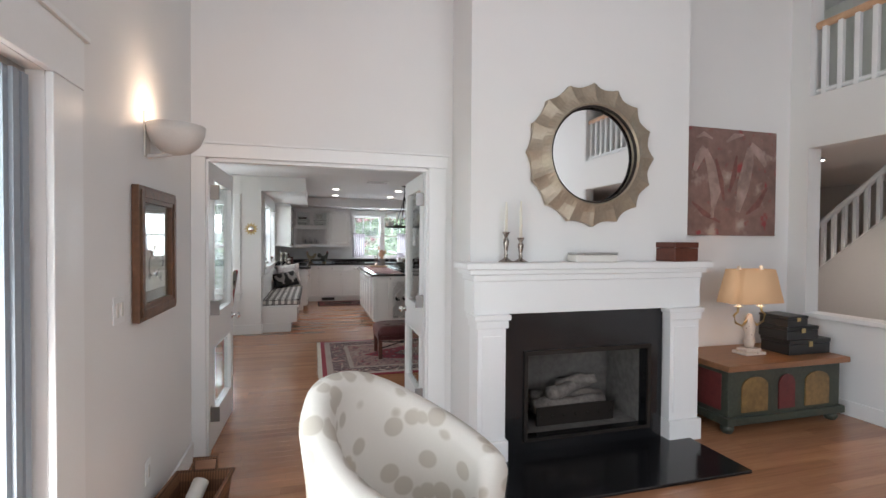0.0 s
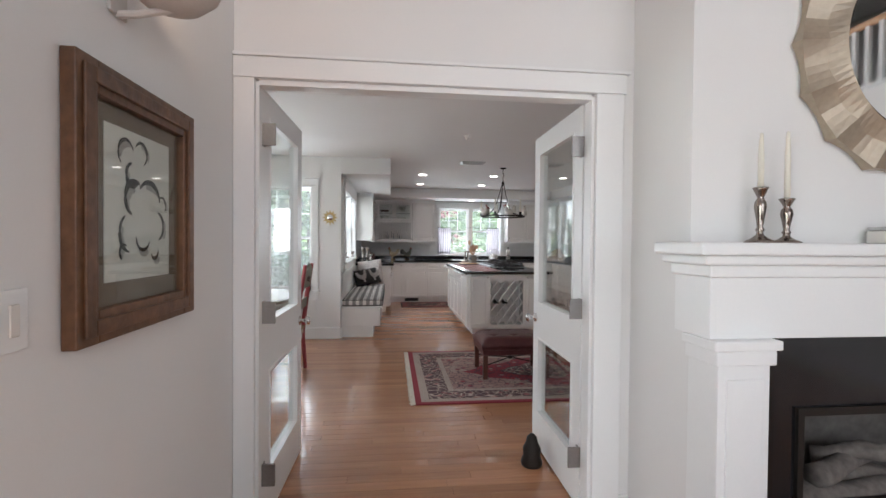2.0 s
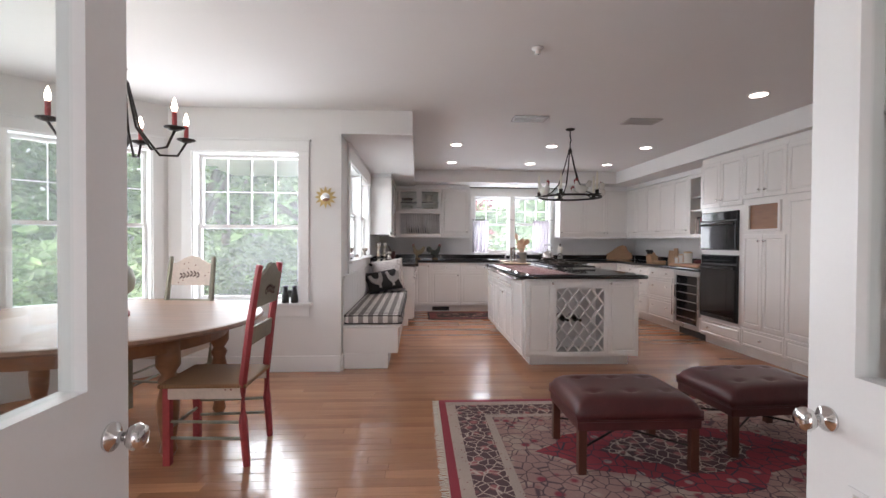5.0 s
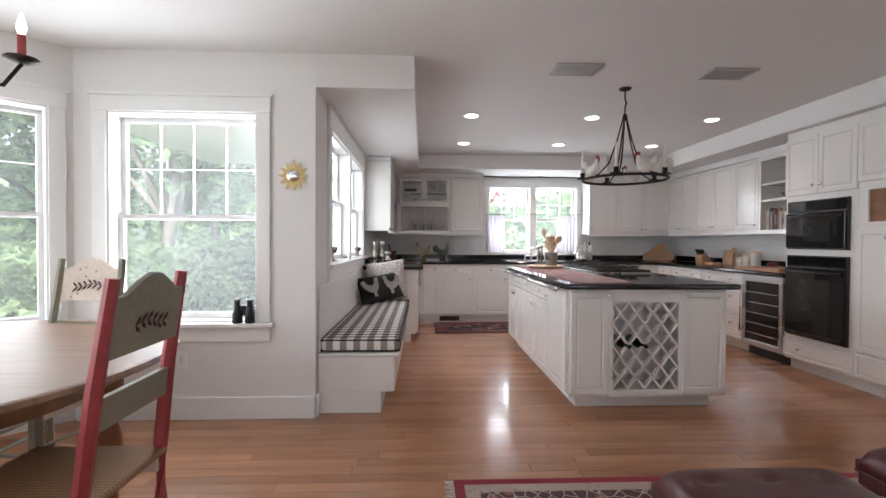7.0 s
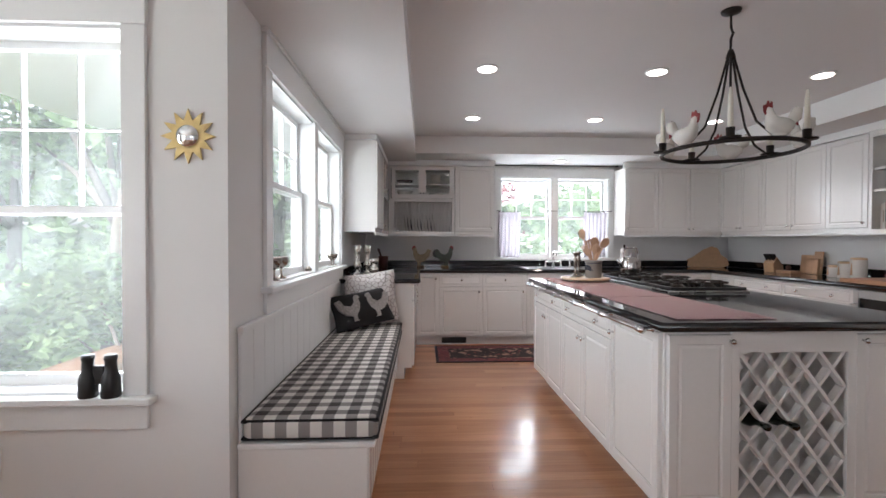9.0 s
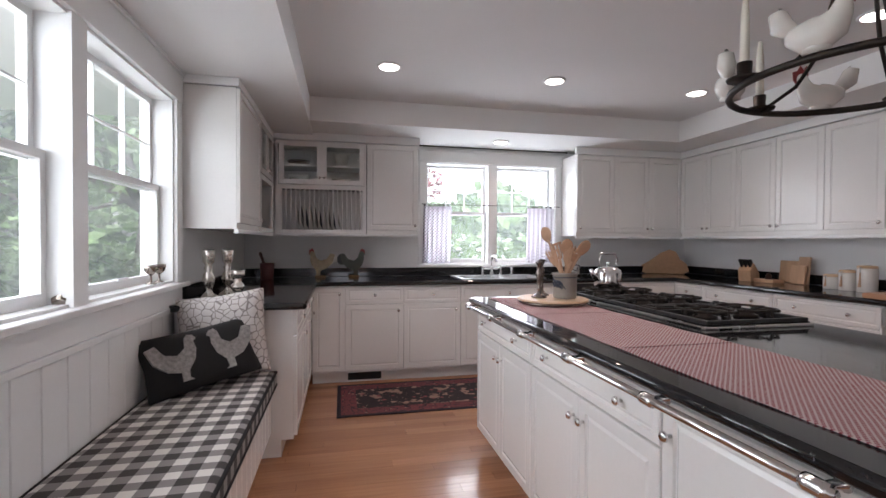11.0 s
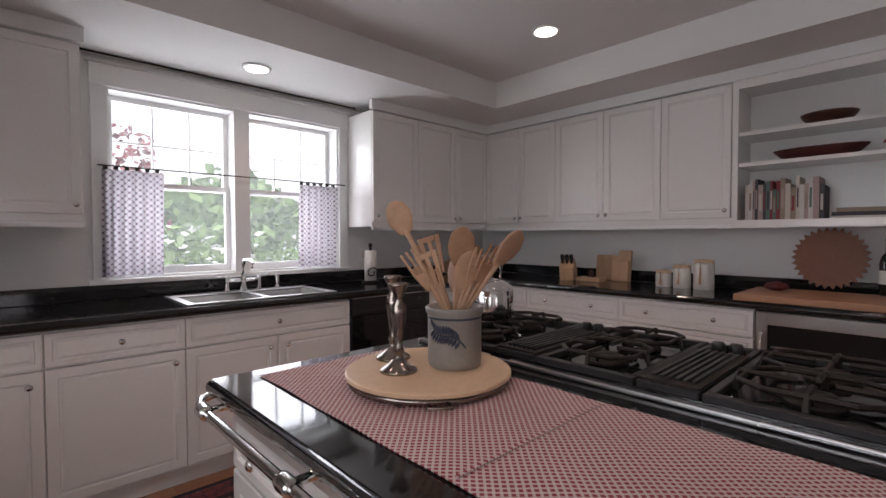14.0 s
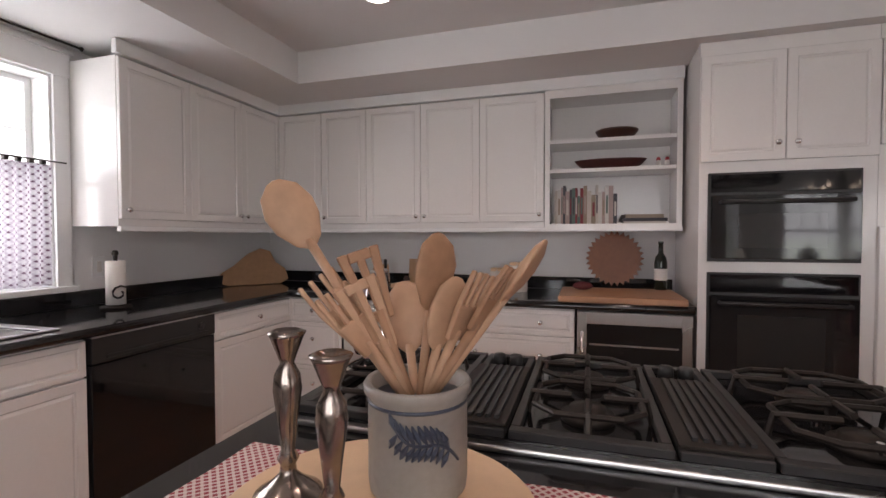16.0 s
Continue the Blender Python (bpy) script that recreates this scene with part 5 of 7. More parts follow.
lo = [(-0.27, -0.13), (0.27, -0.13), (0.27, 0.13), (-0.27, 0.13)]
hi = [(-0.21, -0.10), (0.21, -0.10), (0.21, 0.10), (-0.21, 0.10)]
va, vb = [bm.verts.new((x, y, 0.44)) for x, y in lo], [bm.verts.new((x, y, 0.72)) for x, y in hi]
for k in range(4):
    bm.faces.new((va[k], va[(k + 1) % 4], vb[(k + 1) % 4], vb[k]))
bmesh.ops.bevel(bm, geom=[e for e in bm.edges if not e.is_boundary], offset=0.05, segments=4, affect="EDGES")
bmesh.ops.solidify(bm, geom=bm.faces[:], thickness=0.003)
part("shade", bm, SHADE, tl, "tan fabric shade", True)
for k, (a, b, z0, z1) in enumerate(((4.0, 4.46, 0, 0.13), (3.97, 4.32, 0.131, 0.24), (3.98, 4.2, 0.241, 0.33))):
    o = thing("black_case", "black leather case stacked on the chest", "box", (a + b) / 2, 3.08, CH + z0, 0, "stacked cases")
    w = (b - a) / 2
    part("case", B((-w, w, -0.13, 0.13, 0, (z1 - z0) * 0.7), bevel=0.006), BLACK, o)
    part("lid", B((-w - 0.004, w + 0.004, -0.134, 0.134, (z1 - z0) * 0.7 + 0.001, z1 - z0), bevel=0.006), BLACK, o)
    part("clasp", B((-0.02, 0.02, -0.139, -0.134, (z1 - z0) * 0.5, (z1 - z0) * 0.85)), GOLD, o)

# armchair
ac = thing("armchair", "cream barrel armchair in giraffe-patterned fabric", "armchair", 0.475, 1.55, 0, -38)
def barrel(r_out, r_in, z0):
    """A curved back that falls towards the arms; it opens to local +x."""
    bm = bmesh.new()
    rows = []
    n = 40
    for k in range(n + 1):
        a = radians(38 + (360 - 76) * k / n)
        back = (1 - math.cos(a)) / 2
        top = 0.72 + 0.285 * back ** 1.7
        c, s = math.cos(a), math.sin(a)
        flare = 0.03
        prof = [(r_in, z0), (r_in, z0 + 0.1), (r_in, top - 0.05), (r_in + 0.02, top - 0.012), ((r_in + r_out) / 2 + flare * 0.5, top), (r_out + flare * 0.6, top - 0.015), (r_out + flare, top - 0.06), (r_out + 0.01, top - 0.22), (r_out - 0.02, 0.30), (r_out - 0.03, 0.12), (r_in, 0.12)]
        rows.append([bm.verts.new((r * c * 1.0, r * s, z)) for r, z in prof])
    for p, q in zip(rows, rows[1:]):
        for j in range(len(p)):
            bm.faces.new((p[j], p[(j + 1) % len(p)], q[(j + 1) % len(p)], q[j]))
    bm.faces.new(rows[0])
    bm.faces.new(rows[-1])
    return bm


part("barrel_back", barrel(0.33, 0.25, 0.36), UPHOLSTERY, ac, "", True)
part("seat_base", lathe([(0.27, 0.12), (0.285, 0.2), (0.285, 0.33), (0.25, 0.345)], 32), UPHOLSTERY, ac, "", True)
part("seat_cushion", lathe([(0.20, 0.35), (0.24, 0.37), (0.245, 0.42), (0.21, 0.455), (0.01, 0.465)], 32, m=pose(0.04, 0, 0)), UPHOLSTERY, ac, "", True)
for fx, fy in ((0.2, 0.2), (0.2, -0.2), (-0.2, 0.2), (-0.2, -0.2)):
    part("leg", lathe([(0.015, 0), (0.024, 0.125)], 10, m=pose(fx, fy, 0)), DARKWOOD, ac)

ba = thing("wicker_basket", "brown wicker basket with papers on the floor", "basket", -0.44, 2.62, 0, 84)
bm = prism([(-0.19, -0.12), (0.19, -0.12), (0.19, 0.12), (-0.19, 0.12)], "z", 0, 0.2)
for v in bm.verts:
    if v.co.z > 0.1:
        v.co.x *= 1.12
        v.co.y *= 1.2
bmesh.ops.delete(bm, geom=[f for f in bm.faces if f.calc_center_median().z > 0.19], context="FACES_ONLY")
bmesh.ops.solidify(bm, geom=bm.faces[:], thickness=0.012)
part("weave", bm, WICKER, ba)
part("rim", tube([(-0.213, -0.144, 0.2), (0.213, -0.144, 0.2), (0.213, 0.144, 0.2), (-0.213, 0.144, 0.2)], 0.014, 8, closed=True), WICKER, ba)
for s in (-1, 1):
    part("handle", tube([(0.21 * s, -0.06, 0.2), (0.22 * s, -0.06, 0.27), (0.22 * s, 0.06, 0.27), (0.21 * s, 0.06, 0.2)], 0.010, 8), WICKER, ba)
mg = thing("magazine", "rolled magazine in the basket", "magazine", -0.44, 2.60, 0.012, 84)
part("pages", tube([(-0.12, 0.02, 0.04), (0.1, -0.02, 0.20)], 0.04, 14), PAPER, mg, "", True)
ds = thing("doorstop", "small black iron animal doorstop on the floor", "doorstop", 0.90, 4.05, 0)
part("figure", lathe([(0.06, 0), (0.065, 0.02), (0.05, 0.06), (0.055, 0.10), (0.035, 0.14), (0.03, 0.17), (0.01, 0.19)], 14), IRON, ds, "", True)

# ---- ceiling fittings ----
for k, (lx, ly, lz) in enumerate(DOWNLIGHTS_AND_FILL):
    # the last pass builds the fitting of the added hall light
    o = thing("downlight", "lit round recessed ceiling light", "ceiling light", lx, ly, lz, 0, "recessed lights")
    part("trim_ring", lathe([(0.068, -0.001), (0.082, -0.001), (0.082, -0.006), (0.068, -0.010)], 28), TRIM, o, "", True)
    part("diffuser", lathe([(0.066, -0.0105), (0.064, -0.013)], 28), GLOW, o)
VENT = mat("vent_metal", (0.44, 0.42, 0.41), 0.5, vary=0.04)
for vx, vy in ((1.21, 7.96), (2.37, 7.98)):
    o = thing("ceiling_vent", "pale grey louvred rectangular ceiling vent", "vent", vx, vy, 2.478, 0, "ceiling vents")
    part("frame", B((-0.17, 0.17, -0.11, -0.085, -0.012, 0), (-0.17, 0.17, 0.085, 0.11, -0.012, 0), (-0.17, -0.145, -0.085, 0.085, -0.012, 0), (0.145, 0.17, -0.085, 0.085, -0.012, 0)), VENT, o)
    part("backing", B((-0.145, 0.145, -0.085, 0.085, -0.002, -0.0005)), mat("vent_shadow", (0.11, 0.10, 0.095), 0.9), o)
    for j in range(9):
        part("slat", B((-0.145, 0.145, -0.08 + j * 0.0185, -0.072 + j * 0.0185, -0.010, -0.004)), VENT, o)
sm = thing("sprinkler_head", "small white ceiling sprinkler", "sprinkler", 0.856, 6.30, 2.478)
part("plate", lathe([(0.038, 0), (0.036, -0.010), (0.018, -0.014), (0.016, -0.035), (0.022, -0.038)], 20), TRIM, sm, "", True)


def hen(material, s=1.0):
    """A plump bird with a raised fan tail, from stacked rings."""
    bm = bmesh.new()
    spine = [(-0.075, 0.075, 0.006), (-0.06, 0.062, 0.028), (-0.03, 0.05, 0.045), (0.005, 0.048, 0.05), (0.035, 0.062, 0.042), (0.05, 0.09, 0.028), (0.056, 0.115, 0.020), (0.062, 0.132, 0.019), (0.07, 0.142, 0.008)]
    tube([(x * s, 0, z * s) for x, z, r in spine], [r * s for x, z, r in spine], 14, bm)
    tube([(-0.055 * s, 0, 0.07 * s), (-0.085 * s, 0, 0.10 * s), (-0.095 * s, 0, 0.14 * s), (-0.09 * s, 0, 0.155 * s)], [0.020 * s, 0.030 * s, 0.024 * s, 0.006 * s], 10, bm)
    tube([(0, 0, 0), (0, 0, 0.03 * s)], [0.035 * s, 0.028 * s], 12, bm)
    return bm


kc = thing("chandelier", "iron ring chandelier with white roosters and candles", "chandelier", 1.76, 8.36, 1.73)
part("ring", tube(arc(0, 0, 0.33, 0, 360, 48)[:-1], 0.011, 8, closed=True), IRON, kc, "", True)
part("rod", tube([(0, 0, 0.50), (0, 0, 0.60), (0.012, 0, 0.63), (0, 0, 0.66), (0, 0, 0.74)], 0.007, 8), IRON, kc)
part("canopy", lathe([(0.05, 0.748), (0.045, 0.735), (0.01, 0.725)], 20), IRON, kc, "", True)
part("hub", lathe([(0.012, 0.48), (0.024, 0.50), (0.012, 0.54)], 12), IRON, kc, "", True)
for k in range(5):
    a = radians(72 * k + 20)
    c, s = math.cos(a), math.sin(a)
    part("hanger", tube([(0.012 * c, 0.012 * s, 0.51), (0.06 * c, 0.06 * s, 0.32), (0.12 * c, 0.12 * s, 0.14), (0.20 * c, 0.20 * s, 0.05), (0.33 * c, 0.33 * s, 0.0)], 0.006, 8), IRON, kc, "", True)
    p = part("candle_cup", lathe([(0.045, 0.01), (0.047, 0.016), (0.018, 0.02), (0.02, 0.06), (0.016, 0.06)], 16, m=pose(0.33 * c, 0.33 * s, 0)), IRON, kc, "", True)
    part("candle", lathe([(0.013, 0.05), (0.011, 0.20), (0.006, 0.25)], 10, m=pose(0.33 * c, 0.33 * s, 0)), WAX, p, "ivory taper candle", True)
    b = radians(72 * k + 56)
    h = part("rooster", hen(PORCELAIN, 0.9), PORCELAIN, kc, "white ceramic rooster with red comb", True, pose(0.33 * math.cos(b), 0.33 * math.sin(b), 0.010, 0, 0, math.degrees(b) + 90 + 180 * (k % 2)))
    part("comb", prism([(u * 0.9, w * 0.9) for u, w in ((0.040, 0.135), (0.045, 0.175), (0.056, 0.16), (0.066, 0.178), (0.075, 0.158), (0.09, 0.155), (0.088, 0.125), (0.078, 0.105), (0.07, 0.13))], "y", -0.004, 0.004), mat("comb_red", (0.25, 0.03, 0.03), 0.5) if k == 0 else bpy.data.materials["comb_red"], h, "red comb")

dc = thing("dining_chandelier", "iron candle chandelier with lit bulbs", "chandelier", -1.60, 6.13, 1.70)
LR = 0.84
part("stem", lathe([(0.012, 0.05), (0.03, 0.10), (0.012, 0.16), (0.012, 0.5), (0.02, 0.52), (0.006, 0.56), (0.006, 0.775)], 12), IRON, dc, "", True)
for k in range(6):
    a = radians(60 * k + 46)
    c, s = math.cos(a), math.sin(a)
    r = part("arm", tube([(0.02 * c, 0.02 * s, 0.45), (0.10 * LR * c, 0.10 * LR * s, 0.18), (0.22 * LR * c, 0.22 * LR * s, 0.05), (0.34 * LR * c, 0.34 * LR * s, 0.06), (0.40 * LR * c, 0.40 * LR * s, 0.15)], 0.007, 8), IRON, dc, "", True)
    part("drip_pan", lathe([(0.02, 0.15), (0.055, 0.165), (0.05, 0.172), (0.018, 0.175)], 18, m=pose(0.40 * LR * c, 0.40 * LR * s, 0)), IRON, r, "", True)
    part("candle_sleeve", lathe([(0.013, 0.17), (0.013, 0.255)], 10, m=pose(0.40 * LR * c, 0.40 * LR * s, 0)), REDP, r, "reddish candle sleeve")
    part("bulb", lathe([(0.008, 0.255), (0.016, 0.28), (0.010, 0.31), (0.002, 0.335)], 12, m=pose(0.40 * LR * c, 0.40 * LR * s, 0)), FLAME, r, "lit candle bulb", True)

# ---- dining things ----
tb = thing("dining_table", "round worn wooden dining table", "table", -1.95, 6.42, 0)
part("tabletop", lathe([(0.93, 0.705), (0.98, 0.71), (0.995, 0.722), (0.985, 0.738), (0.97, 0.742)], 64), TABLEWOOD, tb, "", False)
part("apron", lathe([(0.74, 0.60), (0.76, 0.60), (0.76, 0.704), (0.74, 0.704)], 48), MIDWOOD, tb)
for sx_, sy_ in ((0.62, 0.34), (0.62, -0.34), (-0.62, 0.34), (-0.62, -0.34)):
    part("leg", lathe([(0.03, 0), (0.045, 0.03), (0.035, 0.08), (0.055, 0.20), (0.06, 0.30), (0.04, 0.40), (0.055, 0.44), (0.035, 0.47), (0.065, 0.52), (0.065, 0.70)], 18, m=pose(sx_, sy_, 0)), MIDWOOD, tb, "turned wooden leg", True)


def dining_chair(x, y, rz, paint, label):
    """A ladder chair that faces local -x; its back stands at +x."""
    o = thing("dining_chair", label, "chair", x, y, 0, rz, "chairs round the table")
    for s in (-1, 1):
        part("back_post", tube([(0.02, 0.20 * s, 0), (0.0, 0.20 * s, 0.25), (0.0, 0.20 * s, 0.47), (0.035, 0.19 * s, 0.78), (0.085, 0.185 * s, 1.10)], [0.019, 0.023, 0.024, 0.023, 0.019], 6), paint, o)
        part("front_leg", B((-0.435, -0.395, 0.17 * s - 0.02, 0.17 * s + 0.02, 0, 0.43), bevel=0.004), paint, o)
        part("side_rail", B((-0.40, 0.0, 0.19 * s - 0.012, 0.19 * s + 0.012, 0.37, 0.43), bevel=0.003), CREAMP, o)
        for z in (0.15, 0.24):
            part("stretcher", tube([(-0.41, 0.172 * s, z), (0.01, 0.20 * s, z)], 0.009, 8), SAGE, o)
    part("front_stretcher", tube([(-0.41, -0.17, 0.2), (-0.41, 0.17, 0.2)], 0.009, 8), SAGE, o)
    part("front_rail", B((-0.425, -0.40, -0.17, 0.17, 0.37, 0.43), bevel=0.003), CREAMP, o)
    part("seat", B((-0.45, 0.02, -0.215, 0.215, 0.431, 0.455), bevel=0.008), RUSH, o, "woven rush seat")
    out = [(-0.18, 0.0), (0.18, 0.0), (0.18, 0.17)] + [(0.17 - 0.034 * k, 0.17 + 0.075 * math.sin(math.pi * k / 10) ** 1.5 + (0.012 if k in (0, 10) else 0)) for k in range(11)] + [(-0.18, 0.17)]
    part("top_splat", prism(out, "x", -0.008, 0.010), SAGE if paint is REDP else CREAMP, o, "painted shaped splat", m=pose(0.056, 0, 0.865, 0, 9, 0))
    part("lower_splat", B((-0.008, 0.010, -0.18, 0.18, 0, 0.10), bevel=0.003), SAGE, o, m=pose(0.022, 0, 0.655, 0, 6, 0))
    v = bmesh.new()
    for side_x in (-0.0095, 0.0115):
        tube([(side_x, -0.075 + 0.03 * k, 0.085 + 0.010 * math.sin(k)) for k in range(6)], 0.0016, 4, v)
        for k in range(6):
            y0_, z0_ = -0.075 + 0.03 * k, 0.085 + 0.010 * math.sin(k)
            for up in (-1, 1):
                tube([(side_x, y0_, z0_), (side_x, y0_ + 0.014, z0_ + up * 0.016), (side_x, y0_ + 0.026, z0_ + up * 0.026)], [0.0015, 0.006, 0.001], 5, v)
    part("painted_sprig", v, DARKWOOD, o, "dark painted leaf sprig", m=pose(0.056, 0, 0.865, 0, 9, 0))
    return o


dining_chair(-0.855, 6.13, 0, REDP, "red painted wooden chair with sage splats and rush seat")
dining_chair(-1.79, 7.24, 82, SAGE, "sage painted wooden chair with floral cream splat")
fi = thing("table_finial", "weathered artichoke ornament on the table", "ornament", -1.86, 6.42, 0.7425)
part("base", lathe([(0.10, 0), (0.10, 0.03), (0.06, 0.05), (0.045, 0.09), (0.07, 0.12)], 24), REDP, fi, "red turned base", True)
part("bud", lathe([(0.07, 0.12), (0.12, 0.17), (0.135, 0.23), (0.115, 0.30), (0.06, 0.36), (0.01, 0.39)], 24), SAGE, fi, "grey-green bud", True)
bi = thing("binoculars", "black binoculars on the window sill", "binoculars", -1.10, 7.762, 0.6555)
for s in (-1, 1):
    part("barrel", lathe([(0.03, 0), (0.034, 0.005), (0.032, 0.07), (0.022, 0.10), (0.02, 0.14), (0.024, 0.145), (0.022, 0.16)], 16, m=pose(0.042 * s, 0, 0)), BLACK, bi, "", True)
part("bridge", B((-0.02, 0.02, -0.01, 0.01, 0.05, 0.12), bevel=0.003), BLACK, bi)
su = thing("sun_ornament", "small gilt sunburst mirror on the wall", "mirror", -0.775, 7.788, 1.65)
out = []
for k in range(24):
    r = 0.105 if k % 2 == 0 else 0.062
    out.append((r * math.cos(2 * math.pi * k / 24), r * math.sin(2 * math.pi * k / 24)))
part("sunburst_rim", prism(out, "y", -0.010, -0.001), GOLD, su)
part("mirror", lathe([(0.045, 0.010), (0.04, 0.02), (0.001, 0.024)], 24, m=pose(0, 0, 0, 90, 0, 0)), MIRROR, su, "convex mirror", True)


# ---- rugs and ottomans ----
rg = thing("area_rug", "red and cream oriental rug with fringe", "rug", 0.26, 5.11, 0)
RW, RL = 2.75, 1.80
def frame_boxes(a, b, z0, z1):
    return [(a, RW - a, a, b, z0, z1), (a, RW - a, RL - b, RL - a, z0, z1), (a, b, b, RL - b, z0, z1), (RW - b, RW - a, b, RL - b, z0, z1)]


part("edging", B(*frame_boxes(0.0, 0.05, 0.001, 0.010)), RUGRED, rg, "red binding")
part("guard_band", B(*frame_boxes(0.05, 0.12, 0.001, 0.010)), RUGCREAM, rg, "cream guard stripe")
part("main_border", B(*frame_boxes(0.12, 0.31, 0.001, 0.0105)), RUGDARK, rg, "dark figured border")
part("inner_band", B(*frame_boxes(0.31, 0.36, 0.001, 0.010)), RUGCREAM, rg, "cream inner stripe")
part("field", B((0.36, RW - 0.36, 0.36, RL - 0.36, 0.001, 0.010)), RUGFIELD, rg, "figured field")
cx, cy = RW / 2, RL / 2
out = [(cx - 0.85, cy), (cx - 0.70, cy + 0.10), (cx - 0.62, cy + 0.22), (cx - 0.35, cy + 0.30), (cx - 0.2, cy + 0.46), (cx, cy + 0.5), (cx + 0.2, cy + 0.46), (cx + 0.35, cy + 0.30), (cx + 0.62, cy + 0.22), (cx + 0.70, cy + 0.10), (cx + 0.85, cy)]
out += [(x, 2 * cy - y) for x, y in out[-2:0:-1]]
part("medallion", prism(out, "z", 0.010, 0.0112), RUGMEDAL, rg, "red medallion")
out2 = [(cx + (x - cx) * 0.55, cy + (y - cy) * 0.6) for x, y in out]
part("medallion_heart", prism(out2, "z", 0.0112, 0.0122), RUGDARK, rg, "dark medallion centre")
fr = bmesh.new()
rnd = random.Random(9)
for k in range(150):
    y = RL * (k + 0.5) / 150
    for x0, s in ((0, -1), (RW, 1)):
        tube([(x0, y, 0.006), (x0 + s * 0.02, y + rnd.uniform(-0.004, 0.004), 0.004), (x0 + s * rnd.uniform(0.04, 0.055), y + rnd.uniform(-0.01, 0.01), 0.003)], 0.0022, 4, fr)
fringe = part("fringe", fr, WAX, rg, "cream fringe")
fringe["kind"] = "stuff"

km = thing("kitchen_mat", "navy floral mat with red border", "rug", 0.27, 10.70, 0)
part("binding", B((0, 1.5, 0, 0.03, 0.001, 0.008), (0, 1.5, 0.72, 0.75, 0.001, 0.008), (0, 0.03, 0.03, 0.72, 0.001, 0.008), (1.47, 1.5, 0.03, 0.72, 0.001, 0.008)), MATNAVY, km)
part("border", B((0.03, 1.47, 0.03, 0.15, 0.001, 0.008), (0.03, 1.47, 0.60, 0.72, 0.001, 0.008), (0.03, 0.15, 0.15, 0.60, 0.001, 0.008), (1.35, 1.47, 0.15, 0.60, 0.001, 0.008)), MATBORDER, km, "red floral border")
part("field", B((0.15, 1.35, 0.15, 0.60, 0.001, 0.0085)), MATFIELD, km, "navy floral field")
S("toe_vent", B((0.36, 0.66, 11.567, 11.572, 0.015, 0.085)), BLACK, "dark toe-kick vent grille", "vent")


def ottoman(x, y, rz):
    o = thing("ottoman", "oxblood tufted leather ottoman on wooden legs", "ottoman", x, y, 0.010, rz, "ottomans")
    bm = bmesh.new()
    n = 24
    bmesh.ops.create_grid(bm, x_segments=n, y_segments=n, size=0.5)
    for v in bm.verts:
        u, t = v.co.x, v.co.y
        edge = (1 - abs(2 * u) ** 8) * (1 - abs(2 * t) ** 8)
        dimple = 0
        for a in (-0.3, 0, 0.3):
            for b in (-0.25, 0.25):
                dimple += math.exp(-((u - a) ** 2 + (t - b) ** 2) / 0.0016)
        v.co = Vector((u * 0.68, t * 0.52, 0.335 + 0.075 * edge ** 0.6 - 0.022 * dimple))
    r = bmesh.ops.extrude_face_region(bm, geom=bm.faces[:])
    for g_ in r["geom"]:
        if isinstance(g_, bmesh.types.BMVert):
            g_.co.z = 0.29
    part("tufted_top", bm, LEATHER, o, "", True)
    part("skirt", B((-0.335, 0.335, -0.255, 0.255, 0.235, 0.289), bevel=0.008), LEATHER, o)
    part("welt", tube([(-0.337, -0.257, 0.29), (0.337, -0.257, 0.29), (0.337, 0.257, 0.29), (-0.337, 0.257, 0.29)], 0.007, 8, closed=True), LEATHER, o)
    for a in (-1, 1):
        for b in (-1, 1):
            part("leg", B((0.305 * a - 0.022, 0.305 * a + 0.022, 0.225 * b - 0.022, 0.225 * b + 0.022, 0, 0.236), bevel=0.004), mat("ottoman_leg", (0.09, 0.03, 0.018), 0.35, vary=0.2) if (a, b) == (-1, -1) else bpy.data.materials["ottoman_leg"], o)
        part("cross_stretcher", tube([(-0.29, -0.21 * a, 0.13), (0, 0, 0.155), (0.29, 0.21 * a, 0.13)], 0.006, 8), IRON, o, "iron cross stretcher")
    part("boss", lathe([(0.02, 0.14), (0.03, 0.155), (0.02, 0.17)], 14), IRON, o, "", True)
    for a in (-0.3, 0, 0.3):
        for b in (-0.25, 0.25):
            part("button", lathe([(0.012, 0), (0.010, 0.006), (0.002, 0.009)], 10, m=pose(a * 0.68, b * 0.52, 0.386)), LEATHER, o)
    return o


ottoman(1.27, 5.97, 0)
ottoman(2.20, 6.14, 3)


# ---- things on the worktops ----
sb = thing("serving_board", "round maple board with silver gallery on the runner", "tray", 1.49, 9.78, 0.922)
sb.scale = (1, 1, 0.62)
part("gallery", lathe([(0.188, 0), (0.192, 0.004), (0.192, 0.026), (0.188, 0.028)], 48), SILVER, sb, "pierced silver band", True)
part("board", lathe([(0.196, 0.028), (0.199, 0.032), (0.199, 0.044), (0.195, 0.048)], 64), MAPLE, sb, "pale maple disc")
for a in (0, 90, 180, 270):
    part("foot", lathe([(0.012, -0.003), (0.014, 0.002), (0.008, 0.006)], 10, m=pose(0.18 * math.cos(radians(a + 30)), 0.18 * math.sin(radians(a + 30)), 0)), SILVER, sb)
part("handle", tube([(-0.13, -0.145, 0.014), (-0.15, -0.165, 0.016), (-0.11, -0.195, 0.016), (-0.095, -0.17, 0.014)], 0.005, 8), SILVER, sb, "", True)
BZ = 0.9525
